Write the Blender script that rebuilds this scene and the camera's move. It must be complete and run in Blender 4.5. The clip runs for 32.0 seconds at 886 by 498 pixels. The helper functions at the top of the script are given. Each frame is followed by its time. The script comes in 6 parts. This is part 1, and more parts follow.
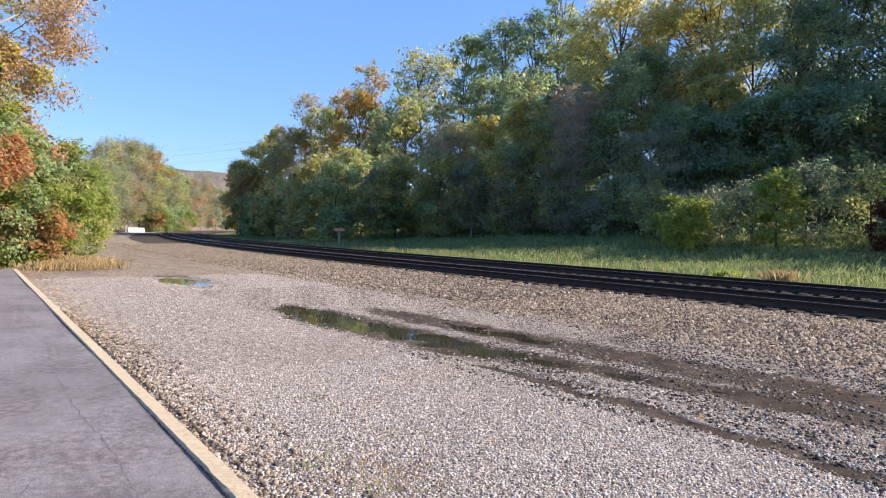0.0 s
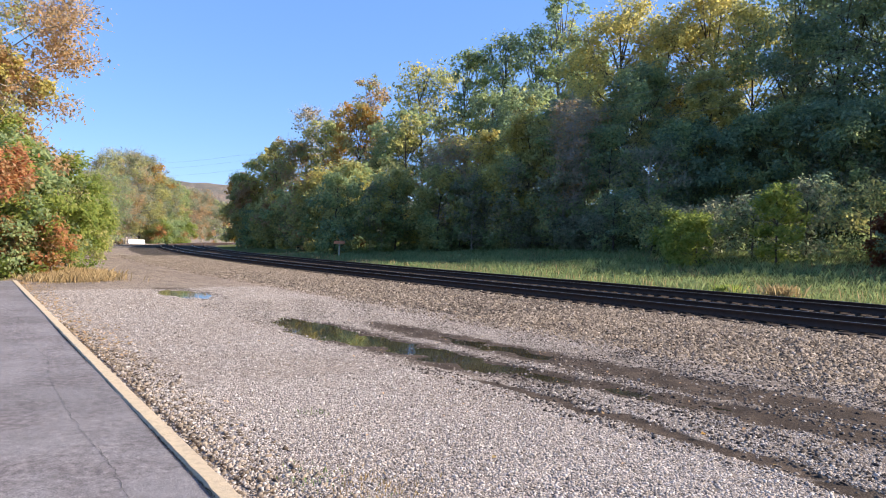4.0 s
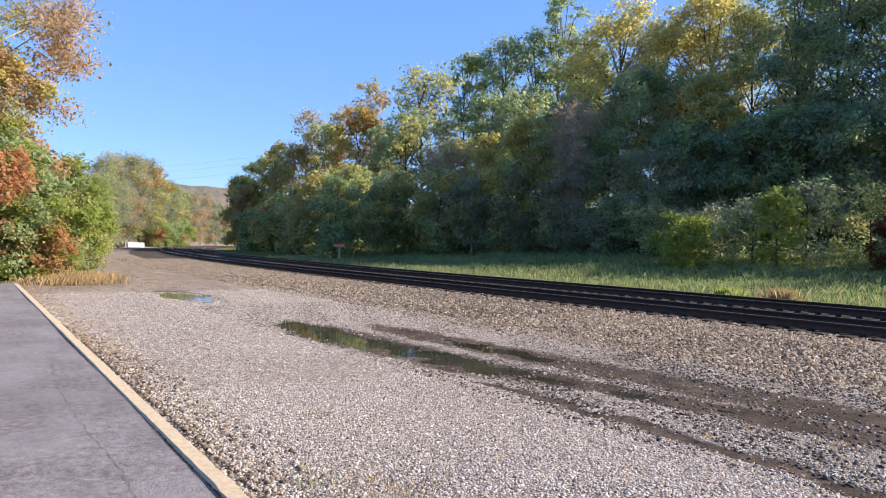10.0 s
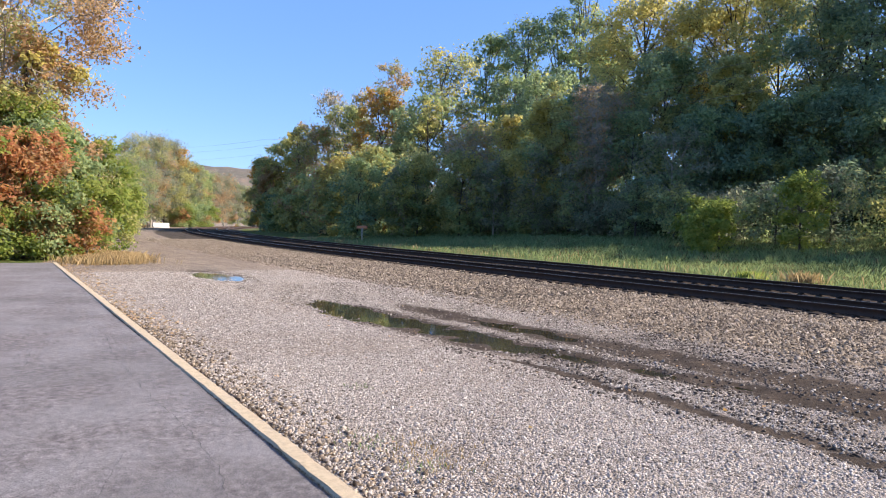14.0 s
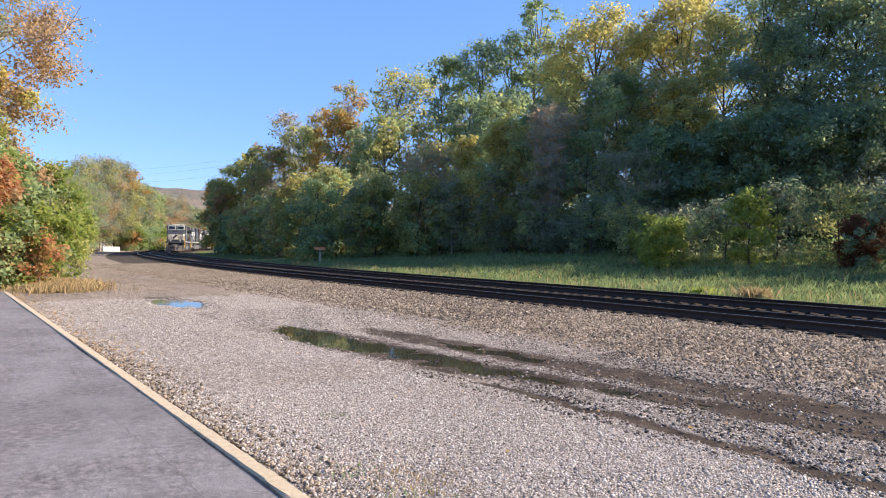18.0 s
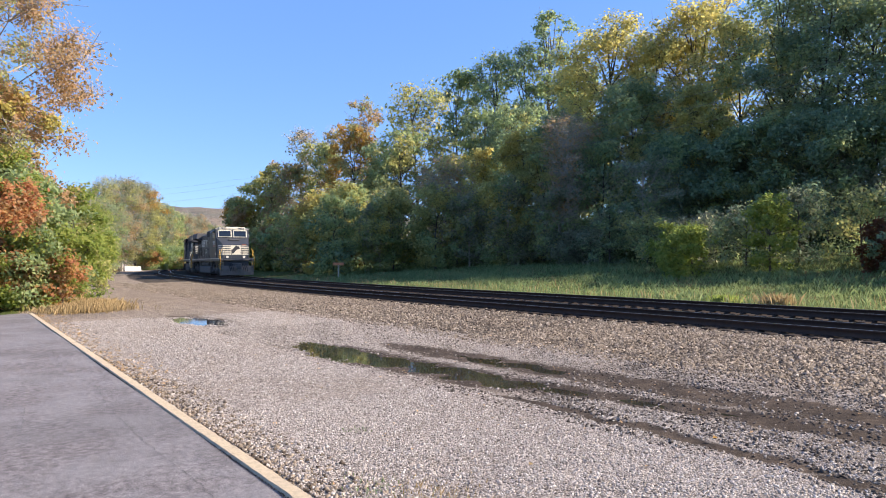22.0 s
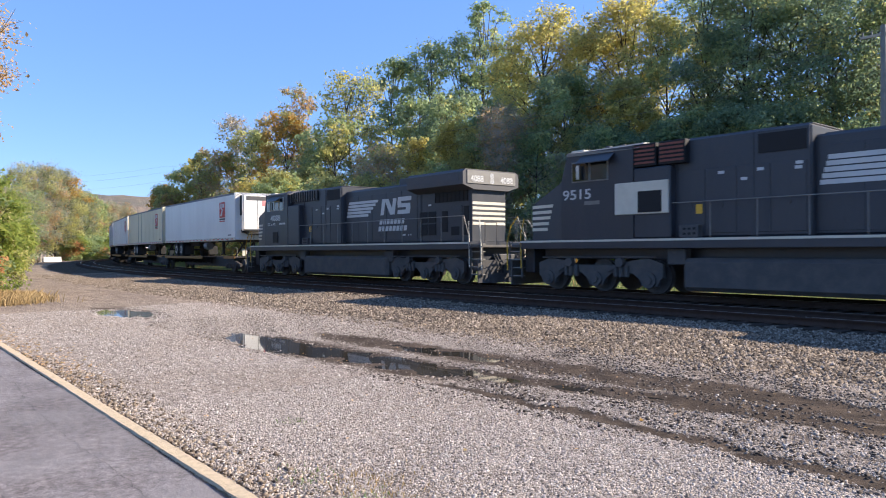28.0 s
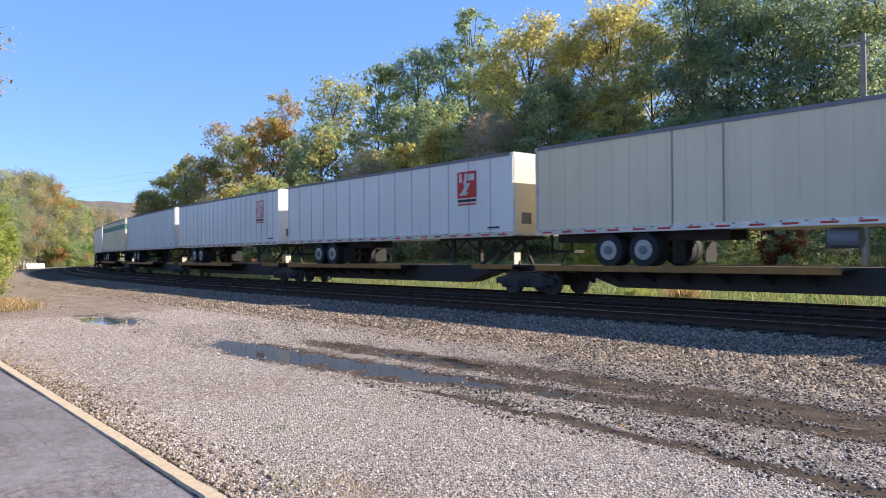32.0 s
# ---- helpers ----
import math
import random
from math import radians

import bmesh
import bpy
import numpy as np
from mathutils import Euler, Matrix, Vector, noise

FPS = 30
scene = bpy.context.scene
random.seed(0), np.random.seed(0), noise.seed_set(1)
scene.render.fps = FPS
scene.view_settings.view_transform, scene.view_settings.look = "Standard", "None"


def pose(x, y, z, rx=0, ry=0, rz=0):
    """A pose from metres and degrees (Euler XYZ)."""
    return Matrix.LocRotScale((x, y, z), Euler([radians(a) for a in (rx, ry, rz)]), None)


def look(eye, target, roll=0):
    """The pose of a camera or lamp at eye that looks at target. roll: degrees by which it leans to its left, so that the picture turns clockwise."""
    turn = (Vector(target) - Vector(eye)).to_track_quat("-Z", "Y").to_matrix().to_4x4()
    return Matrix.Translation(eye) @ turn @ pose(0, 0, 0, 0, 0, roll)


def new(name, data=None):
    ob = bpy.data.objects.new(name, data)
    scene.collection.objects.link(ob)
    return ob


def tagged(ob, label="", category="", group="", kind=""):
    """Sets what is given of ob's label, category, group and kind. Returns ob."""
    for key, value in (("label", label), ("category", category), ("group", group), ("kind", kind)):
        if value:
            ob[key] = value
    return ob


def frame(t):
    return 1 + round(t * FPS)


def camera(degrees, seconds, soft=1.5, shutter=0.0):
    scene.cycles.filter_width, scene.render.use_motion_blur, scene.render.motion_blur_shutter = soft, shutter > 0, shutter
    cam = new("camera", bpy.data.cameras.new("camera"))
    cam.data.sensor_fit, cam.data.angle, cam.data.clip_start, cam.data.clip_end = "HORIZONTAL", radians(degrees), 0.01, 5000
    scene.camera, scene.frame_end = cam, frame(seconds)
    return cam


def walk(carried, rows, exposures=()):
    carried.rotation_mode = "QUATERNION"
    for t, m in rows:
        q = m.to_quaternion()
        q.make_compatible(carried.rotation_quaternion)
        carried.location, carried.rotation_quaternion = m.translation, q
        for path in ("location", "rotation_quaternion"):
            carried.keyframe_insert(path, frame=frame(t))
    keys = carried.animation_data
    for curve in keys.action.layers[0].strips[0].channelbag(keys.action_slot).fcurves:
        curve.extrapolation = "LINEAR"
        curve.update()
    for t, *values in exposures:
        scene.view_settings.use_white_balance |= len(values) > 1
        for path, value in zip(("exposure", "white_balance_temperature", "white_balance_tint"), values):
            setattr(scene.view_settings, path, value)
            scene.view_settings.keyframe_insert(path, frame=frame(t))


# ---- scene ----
cam = camera(63.64, 32.0, soft=1.0, shutter=0.12)
PATH = [
    (0, (0.458, -0.26, 1.534), (-1.191, 0.87, 1.483), 1.3),
    (0.5, (0.457, -0.262, 1.535), (-1.192, 0.87, 1.484), 1.3),
    (1, (0.465, -0.266, 1.537), (-1.18, 0.871, 1.482), 1.4),
    (1.5, (0.47, -0.271, 1.536), (-1.178, 0.862, 1.478), 1.5),
    (2, (0.465, -0.271, 1.541), (-1.18, 0.865, 1.485), 1.4),
    (2.5, (0.454, -0.261, 1.536), (-1.19, 0.876, 1.485), 1.6),
    (3, (0.454, -0.265, 1.539), (-1.191, 0.872, 1.488), 1.4),
    (3.5, (0.448, -0.269, 1.542), (-1.204, 0.859, 1.521), 1.9),
    (4, (0.452, -0.272, 1.547), (-1.198, 0.858, 1.533), 1.6),
    (4.5, (0.452, -0.273, 1.539), (-1.194, 0.863, 1.548), 1.7),
    (6.5, (0.47, -0.287, 1.541), (-1.188, 0.831, 1.558), 1.3),
    (7, (0.467, -0.286, 1.542), (-1.19, 0.833, 1.559), 1.3),
    (7.5, (0.46, -0.279, 1.538), (-1.201, 0.834, 1.552), 1.2),
    (8, (0.46, -0.277, 1.542), (-1.204, 0.833, 1.555), 1.1),
    (8.5, (0.464, -0.286, 1.539), (-1.2, 0.824, 1.549), 1.1),
    (9, (0.46, -0.28, 1.537), (-1.202, 0.833, 1.543), 1.1),
    (9.5, (0.459, -0.291, 1.541), (-1.201, 0.823, 1.541), 1.5),
    (10, (0.438, -0.321, 1.54), (-1.211, 0.81, 1.535), 1.6),
    (10.5, (0.433, -0.36, 1.531), (-1.204, 0.789, 1.524), 1.5),
    (11, (0.493, -0.34, 1.539), (-1.154, 0.795, 1.527), 2.1),
    (11.5, (0.533, -0.366, 1.557), (-1.111, 0.772, 1.542), 1.9),
    (12, (0.509, -0.511, 1.556), (-1.148, 0.61, 1.546), -0.1),
    (12.5, (0.519, -0.583, 1.55), (-1.119, 0.566, 1.543), 1.1),
    (13, (0.59, -0.582, 1.554), (-1.046, 0.568, 1.567), 1.6),
    (13.5, (0.678, -0.572, 1.546), (-0.982, 0.544, 1.54), 1.8),
    (14, (0.711, -0.66, 1.558), (-0.968, 0.425, 1.5), 1.9),
    (14.5, (0.676, -0.788, 1.549), (-0.999, 0.3, 1.453), 0.9),
    (16.5, (0.796, -0.952, 1.663), (-0.9, 0.106, 1.595), -1.7),
    (17, (0.838, -0.975, 1.66), (-0.769, 0.215, 1.625), 0.3),
    (17.5, (0.805, -0.928, 1.657), (-0.754, 0.324, 1.603), 0.9),
    (18, (0.763, -0.888, 1.654), (-0.849, 0.296, 1.651), 1.0),
    (18.5, (0.818, -0.941, 1.66), (-0.788, 0.25, 1.687), 1.4),
    (19, (0.809, -0.929, 1.657), (-0.779, 0.286, 1.678), 2.1),
    (19.5, (0.8, -0.93, 1.659), (-0.793, 0.279, 1.68), 1.1),
    (20, (0.785, -0.911, 1.661), (-0.814, 0.29, 1.695), 0.0),
    (20.5, (0.777, -0.902, 1.662), (-0.832, 0.286, 1.707), 0.2),
    (21, (0.817, -0.938, 1.657), (-0.818, 0.212, 1.708), -0.3),
    (21.5, (0.804, -0.927, 1.666), (-0.831, 0.224, 1.71), -0.6),
    (22, (0.789, -0.918, 1.663), (-0.851, 0.225, 1.696), -0.2),
    (22.5, (0.789, -0.927, 1.664), (-0.857, 0.21, 1.697), -0.0),
    (23, (0.803, -0.932, 1.658), (-0.841, 0.206, 1.689), -0.0),
    (23.5, (0.808, -0.938, 1.659), (-0.821, 0.221, 1.684), 0.3),
    (24, (0.802, -0.937, 1.659), (-0.803, 0.256, 1.684), 1.1),
    (24.5, (0.801, -0.942, 1.659), (-0.801, 0.255, 1.681), 1.7),
    (25, (0.798, -0.94, 1.654), (-0.798, 0.265, 1.67), 1.8),
    (25.5, (0.803, -0.943, 1.656), (-0.786, 0.271, 1.666), 1.7),
    (27.5, (0.804, -0.925, 1.658), (-0.733, 0.355, 1.664), 0.0),
    (28, (0.809, -0.931, 1.661), (-0.722, 0.357, 1.664), -0.3),
    (28.5, (0.822, -0.93, 1.653), (-0.696, 0.372, 1.649), -0.8),
    (29, (0.82, -0.917, 1.657), (-0.683, 0.403, 1.652), -0.4),
    (29.5, (0.821, -0.922, 1.662), (-0.679, 0.401, 1.665), -0.3),
    (30, (0.839, -0.923, 1.658), (-0.652, 0.409, 1.664), -0.3),
    (30.5, (0.853, -0.928, 1.669), (-0.634, 0.41, 1.679), -0.5),
    (31, (0.855, -0.926, 1.669), (-0.634, 0.409, 1.684), -0.4),
    (31.5, (0.867, -0.926, 1.673), (-0.629, 0.401, 1.688), -0.3),
    (32, (0.863, -0.925, 1.673), (-0.644, 0.39, 1.692), -0.4),
]
walk(cam, [(t, look(eye, target, roll)) for t, eye, target, roll in PATH], [(0.0, 1.18, 6400, 12), (32.0, 1.18, 6400, 12)])


# ---- world, sun, exposure ----
SUN_EL, SUN_AZ = 31.9, 36.7
world = bpy.data.worlds.new("sky")
scene.world = world
world.use_nodes = True
_nt = world.node_tree
_sky = _nt.nodes.new("ShaderNodeTexSky")
_sky.sky_type = "NISHITA"
_sky.sun_disc = False
_sky.sun_elevation = radians(SUN_EL)
_sky.sun_rotation = radians(SUN_AZ)
_sky.altitude = 300
_sky.air_density = 1.0
_sky.dust_density = 0.0
_sky.ozone_density = 1.4
_bg = _nt.nodes["Background"]
# clear autumn air: a deeper blue
_tint = _nt.nodes.new("ShaderNodeMix")
_tint.data_type = "RGBA"
_tint.blend_type = "MULTIPLY"
_tint.inputs[0].default_value = 1.0
_tint.inputs[7].default_value = (0.80, 0.92, 1.22, 1)
_nt.links.new(_sky.outputs[0], _tint.inputs[6])
_even = _nt.nodes.new("ShaderNodeMix")
_even.data_type = "RGBA"
_even.inputs[0].default_value = 0.5
_even.inputs[7].default_value = (1.05, 2.35, 5.2, 1)
_nt.links.new(_tint.outputs[2], _even.inputs[6])
_nt.links.new(_even.outputs[2], _bg.inputs[0])
_bg.inputs[1].default_value = 0.09
sun_data = bpy.data.lights.new("sun", "SUN")
sun_data.energy = 5.0
sun_data.angle = radians(0.55)
sun_data.color = (1.0, 0.88, 0.72)
sun = new("sun", sun_data)
_h = math.cos(radians(SUN_EL))
sun.matrix_world = look((0, 0, 60), (-_h * math.sin(radians(SUN_AZ)), -_h * math.cos(radians(SUN_AZ)), 60 - math.sin(radians(SUN_EL))))


# ---- materials ----
class Nodes:
    """A small writer of node materials."""

    def __init__(self, name):
        self.mat = bpy.data.materials.new(name)
        self.mat.use_nodes = True
        self.tree = self.mat.node_tree
        self.bsdf = self.tree.nodes["Principled BSDF"]
        self.out = self.tree.nodes["Material Output"]
        self.co = self.add("ShaderNodeTexCoord").outputs["Object"]

    def add(self, kind, **values):
        n = self.tree.nodes.new(kind)
        for k, v in values.items():
            n.inputs[k].default_value = v
        return n

    def link(self, a, b):
        self.tree.links.new(a, b)

    def noise(self, scale, detail=3.0, rough=0.55, co=None, stretch=None):
        n = self.add("ShaderNodeTexNoise")
        n.inputs["Scale"].default_value = scale
        n.inputs["Detail"].default_value = detail
        n.inputs["Roughness"].default_value = rough
        src = co or self.co
        if stretch:
            m = self.add("ShaderNodeMapping")
            m.inputs["Scale"].default_value = stretch
            self.link(src, m.inputs["Vector"])
            src = m.outputs[0]
        self.link(src, n.inputs["Vector"])
        return n.outputs["Fac"]

    def voronoi(self, scale, feature="F1", out="Distance", co=None):
        n = self.add("ShaderNodeTexVoronoi")
        n.feature = feature
        n.inputs["Scale"].default_value = scale
        self.link(co or self.co, n.inputs["Vector"])
        return n.outputs[out]

    def ramp(self, fac, stops):
        n = self.add("ShaderNodeValToRGB")
        e = n.color_ramp.elements
        while len(e) < len(stops):
            e.new(0.5)
        for el, (p, c) in zip(e, stops):
            el.position = p
            el.color = (*c, 1) if len(c) == 3 else c
        self.link(fac, n.inputs[0])
        return n.outputs[0]

    def mix(self, fac, a, b, mode="MIX"):
        n = self.add("ShaderNodeMix")
        n.data_type = "RGBA"
        n.blend_type = mode
        for sock, v in ((n.inputs[0], fac), (n.inputs[6], a), (n.inputs[7], b)):
            if isinstance(v, (int, float)):
                sock.default_value = v
            elif isinstance(v, tuple):
                sock.default_value = (*v, 1)
            else:
                self.link(v, sock)
        return n.outputs[2]

    def math(self, op, a, b=0.5):
        n = self.add("ShaderNodeMath")
        n.operation = op
        for sock, v in zip(n.inputs, (a, b)):
            if isinstance(v, (int, float)):
                sock.default_value = v
            else:
                self.link(v, sock)
        return n.outputs[0]

    def bump(self, height, strength=0.3, dist=0.02):
        n = self.add("ShaderNodeBump")
        n.inputs["Strength"].default_value = strength
        n.inputs["Distance"].default_value = dist
        self.link(height, n.inputs["Height"])
        self.link(n.outputs[0], self.bsdf.inputs["Normal"])

    def set(self, color=None, rough=None, metal=None, spec=None):
        for key, v in (("Base Color", color), ("Roughness", rough), ("Metallic", metal), ("Specular IOR Level", spec)):
            if v is None:
                continue
            if isinstance(v, tuple):
                self.bsdf.inputs[key].default_value = (*v, 1)
            elif isinstance(v, (int, float)):
                self.bsdf.inputs[key].default_value = v
            else:
                self.link(v, self.bsdf.inputs[key])
        return self.mat


def worn(name, color, dirt, rough=0.6, metal=0.0, scale=1.5, amount=0.45, bump=0.15, streak=False, spec=0.4):
    """A painted or bare surface with patchy dirt and fine grain."""
    n = Nodes(name)
    big = n.noise(scale, 5, 0.65, stretch=(1, 1, 0.25) if streak else None)
    fine = n.noise(scale * 22, 3, 0.6)
    mask = n.ramp(big, [(0.42, (0, 0, 0)), (0.72, (1, 1, 1))])
    col = n.mix(n.math("MULTIPLY", mask, amount), color, dirt)
    col = n.mix(n.math("MULTIPLY", n.ramp(fine, [(0.45, (0, 0, 0)), (0.8, (1, 1, 1))]), amount * 0.5), col, dirt)
    n.bump(fine, bump, 0.004)
    rr = n.math("ADD", n.math("MULTIPLY", big, 0.3), rough - 0.15)
    return n.set(col, rr, metal, spec)


def leaf_material(name, cols, glow=0.66):
    """Leaves: three colours by leaf, lighter through the leaf."""
    n = Nodes(name)
    geo = n.add("ShaderNodeNewGeometry")
    info = n.add("ShaderNodeObjectInfo")
    big = n.noise(0.35, 2)
    f = n.math("ADD", n.math("MULTIPLY", geo.outputs["Random Per Island"], 0.65), n.math("MULTIPLY", big, 0.5))
    f = n.math("ADD", f, n.math("MULTIPLY", n.math("SUBTRACT", info.outputs["Random"], 0.5), 0.16))
    k = len(cols)
    col = n.ramp(f, [(0.15 + 0.7 * i / (k - 1), c) for i, c in enumerate(cols)])
    n.set(col, 0.65, 0.0, 0.2)
    tr = n.add("ShaderNodeBsdfTranslucent")
    n.link(n.mix(0.12, col, (0.5, 0.5, 0.14), "MIX"), tr.inputs[0])
    ms = n.add("ShaderNodeMixShader")
    ms.inputs[0].default_value = glow
    n.link(n.bsdf.outputs[0], ms.inputs[1])
    n.link(tr.outputs[0], ms.inputs[2])
    n.link(ms.outputs[0], n.out.inputs[0])
    return n.mat


M = {}
M["leaf_green"] = leaf_material("leaf_green", [(0.19, 0.27, 0.14), (0.30, 0.39, 0.19), (0.45, 0.50, 0.23)])
M["leaf_dark"] = leaf_material("leaf_dark", [(0.14, 0.215, 0.145), (0.22, 0.31, 0.195), (0.33, 0.40, 0.225)], 0.55)
M["leaf_olive"] = leaf_material("leaf_olive", [(0.27, 0.295, 0.125), (0.43, 0.43, 0.175), (0.60, 0.545, 0.225)])
M["leaf_yellow"] = leaf_material("leaf_yellow", [(0.38, 0.355, 0.12), (0.59, 0.505, 0.16), (0.72, 0.59, 0.2)])
M["leaf_orange"] = leaf_material("leaf_orange", [(0.28, 0.18, 0.06), (0.5, 0.28, 0.075), (0.62, 0.37, 0.1)])
M["leaf_tan"] = leaf_material("leaf_tan", [(0.30, 0.23, 0.11), (0.52, 0.33, 0.17), (0.62, 0.40, 0.24)])
M["leaf_red"] = leaf_material("leaf_red", [(0.40, 0.15, 0.085), (0.57, 0.25, 0.13), (0.60, 0.38, 0.17)])
M["leaf_bright"] = leaf_material("leaf_bright", [(0.15, 0.22, 0.05), (0.25, 0.32, 0.075), (0.38, 0.41, 0.1)])
M["leaf_wine"] = leaf_material("leaf_wine", [(0.086, 0.031, 0.024), (0.172, 0.052, 0.034), (0.241, 0.086, 0.052)])
M["leaf_grey"] = leaf_material("leaf_grey", [(0.18, 0.215, 0.15), (0.28, 0.305, 0.21), (0.40, 0.39, 0.27)])
M["grass"] = leaf_material("grass", [(0.10, 0.165, 0.08), (0.19, 0.27, 0.115), (0.31, 0.36, 0.16)], 0.5)
M["grass_dry"] = leaf_material("grass_dry", [(0.21, 0.145, 0.075), (0.36, 0.25, 0.12), (0.50, 0.37, 0.19)], 0.3)
M["bark"] = worn("bark", (0.10, 0.082, 0.065), (0.05, 0.042, 0.034), 0.9, scale=3, bump=0.6)
M["bark_grey"] = worn("bark_grey", (0.42, 0.37, 0.30), (0.22, 0.19, 0.15), 0.9, scale=3, bump=0.5)
M["rail_steel"] = worn("rail_steel", (0.065, 0.042, 0.032), (0.03, 0.02, 0.016), 0.85, 0.0, 6, spec=0.15)
M["rail_head"] = worn("rail_head", (0.42, 0.41, 0.42), (0.25, 0.22, 0.2), 0.3, 0.9, 4, 0.3)
M["tie"] = worn("tie", (0.055, 0.042, 0.034), (0.03, 0.024, 0.02), 0.95, scale=5, amount=0.6, bump=0.5, spec=0.05)
M["kerb"] = worn("kerb", (0.54, 0.42, 0.275), (0.36, 0.285, 0.195), 0.9, scale=26, amount=0.85, bump=0.9)

M["loco_black"] = worn("loco_black", (0.034, 0.038, 0.048), (0.066, 0.066, 0.068), 0.42, scale=0.8, amount=0.55, streak=True)
M["loco_under"] = worn("loco_under", (0.07, 0.069, 0.07), (0.15, 0.133, 0.115), 0.75, scale=2, amount=0.6)
M["loco_roof"] = worn("loco_roof", (0.075, 0.075, 0.08), (0.12, 0.11, 0.10), 0.7, scale=1.5, amount=0.5)
M["white_paint"] = worn("white_paint", (0.56, 0.56, 0.54), (0.45, 0.42, 0.38), 0.5, scale=2, amount=0.3)
M["cream_paint"] = worn("cream_paint", (0.66, 0.60, 0.48), (0.42, 0.36, 0.28), 0.55, scale=2, amount=0.35)
M["yellow_rail"] = worn("yellow_rail", (0.72, 0.40, 0.03), (0.35, 0.22, 0.05), 0.5, scale=4, amount=0.4)
M["grey_rail"] = worn("grey_rail", (0.21, 0.20, 0.18), (0.12, 0.11, 0.095), 0.55, scale=4, amount=0.4)
M["steel"] = worn("steel", (0.13, 0.11, 0.095), (0.08, 0.06, 0.048), 0.7, 0.2, 4)
M["plow"] = worn("plow", (0.21, 0.18, 0.155), (0.11, 0.085, 0.068), 0.65, 0.1, 2.5, 0.6)
M["rubber"] = worn("rubber", (0.022, 0.022, 0.023), (0.06, 0.055, 0.05), 0.85, scale=5)
M["dark_grille"] = worn("dark_grille", (0.008, 0.008, 0.009), (0.02, 0.02, 0.02), 0.7, scale=4)
M["spine_black"] = worn("spine_black", (0.035, 0.033, 0.033), (0.085, 0.06, 0.045), 0.75, scale=1.5, amount=0.6)
M["spine_orange"] = worn("spine_orange", (0.36, 0.17, 0.035), (0.15, 0.085, 0.045), 0.7, scale=2, amount=0.7)
M["trailer_white"] = worn("trailer_white", (0.79, 0.765, 0.72), (0.56, 0.53, 0.48), 0.4, scale=0.5, amount=0.35, bump=0.04, streak=True)
M["trailer_cream"] = worn("trailer_cream", (0.77, 0.67, 0.46), (0.58, 0.49, 0.33), 0.5, scale=0.6, amount=0.5, bump=0.05, streak=True)
M["trailer_grey"] = worn("trailer_grey", (0.64, 0.63, 0.61), (0.44, 0.42, 0.39), 0.45, scale=0.6, amount=0.4, bump=0.05, streak=True)
M["alu"] = worn("alu", (0.58, 0.58, 0.57), (0.34, 0.31, 0.28), 0.4, 0.6, 3, 0.5)
M["red"] = worn("red", (0.52, 0.035, 0.03), (0.35, 0.05, 0.04), 0.5, scale=4, amount=0.3)
M["red_faded"] = worn("red_faded", (0.62, 0.22, 0.22), (0.6, 0.4, 0.38), 0.5, scale=4, amount=0.5)
M["green_band"] = worn("green_band", (0.05, 0.22, 0.15), (0.10, 0.22, 0.17), 0.5, scale=3, amount=0.3)
M["amber"] = worn("amber", (0.75, 0.42, 0.04), (0.5, 0.3, 0.05), 0.5, scale=3, amount=0.2)
M["black_ink"] = worn("black_ink", (0.03, 0.03, 0.035), (0.06, 0.06, 0.06), 0.6, scale=3, amount=0.2)
M["rib_shade"] = worn("rib_shade", (0.46, 0.46, 0.43), (0.30, 0.29, 0.26), 0.6, scale=2, amount=0.6, streak=True)
M["rail_dark"] = worn("rail_dark", (0.20, 0.20, 0.22), (0.12, 0.12, 0.12), 0.6, scale=2, amount=0.5)
M["rim"] = worn("rim", (0.46, 0.43, 0.39), (0.26, 0.23, 0.2), 0.6, scale=5, amount=0.6)
M["seam"] = worn("seam", (0.20, 0.20, 0.18), (0.10, 0.10, 0.09), 0.7, scale=3, amount=0.5)
_n = Nodes("cab_glass")
M["cab_glass"] = _n.set((0.012, 0.016, 0.02), 0.05, 0.0, 0.8)
_n = Nodes("lamp_lens")
_n.bsdf.inputs["Emission Color"].default_value = (1.0, 0.93, 0.75, 1)
_n.bsdf.inputs["Emission Strength"].default_value = 0.12
M["lamp_lens"] = _n.set((0.5, 0.47, 0.4), 0.2)
_n = Nodes("water")
_n.bump(_n.noise(6.0, 2), 0.03, 0.004)
M["water"] = _n.set(_n.ramp(_n.noise(1.2, 3), [(0.3, (0.020, 0.017, 0.012)), (0.7, (0.05, 0.042, 0.03))]), 0.03, 0.0, 0.5)


# ---- the line of the railway ----
# The far track's centre line: straight along x, then an arc towards +y for x < X0.
X0, YC, RADIUS = -26.0, 18.8, 315.0
NEAR_OFF, Z_FAR, Z_NEAR = -4.1, 0.30, 0.27


def track_point(s, off=0.0):
    """Place and heading (radians) at s metres along the line, off metres to its left side."""
    if s >= 0:
        return X0 + s, YC + off, 0.0
    a = -s / RADIUS
    r = RADIUS - off
    return X0 - r * math.sin(a), YC + RADIUS - r * math.cos(a), -a


def track_side(x, y):
    """Distance from the far track's centre line, positive on its far side; numpy arrays."""
    dx, dy = x - X0, y - (YC + RADIUS)
    arc = RADIUS - np.hypot(dx, dy)
    arc = np.where(dy > 0, np.maximum(arc, RADIUS + dx), arc)
    return np.where(x >= X0, y - YC, arc)


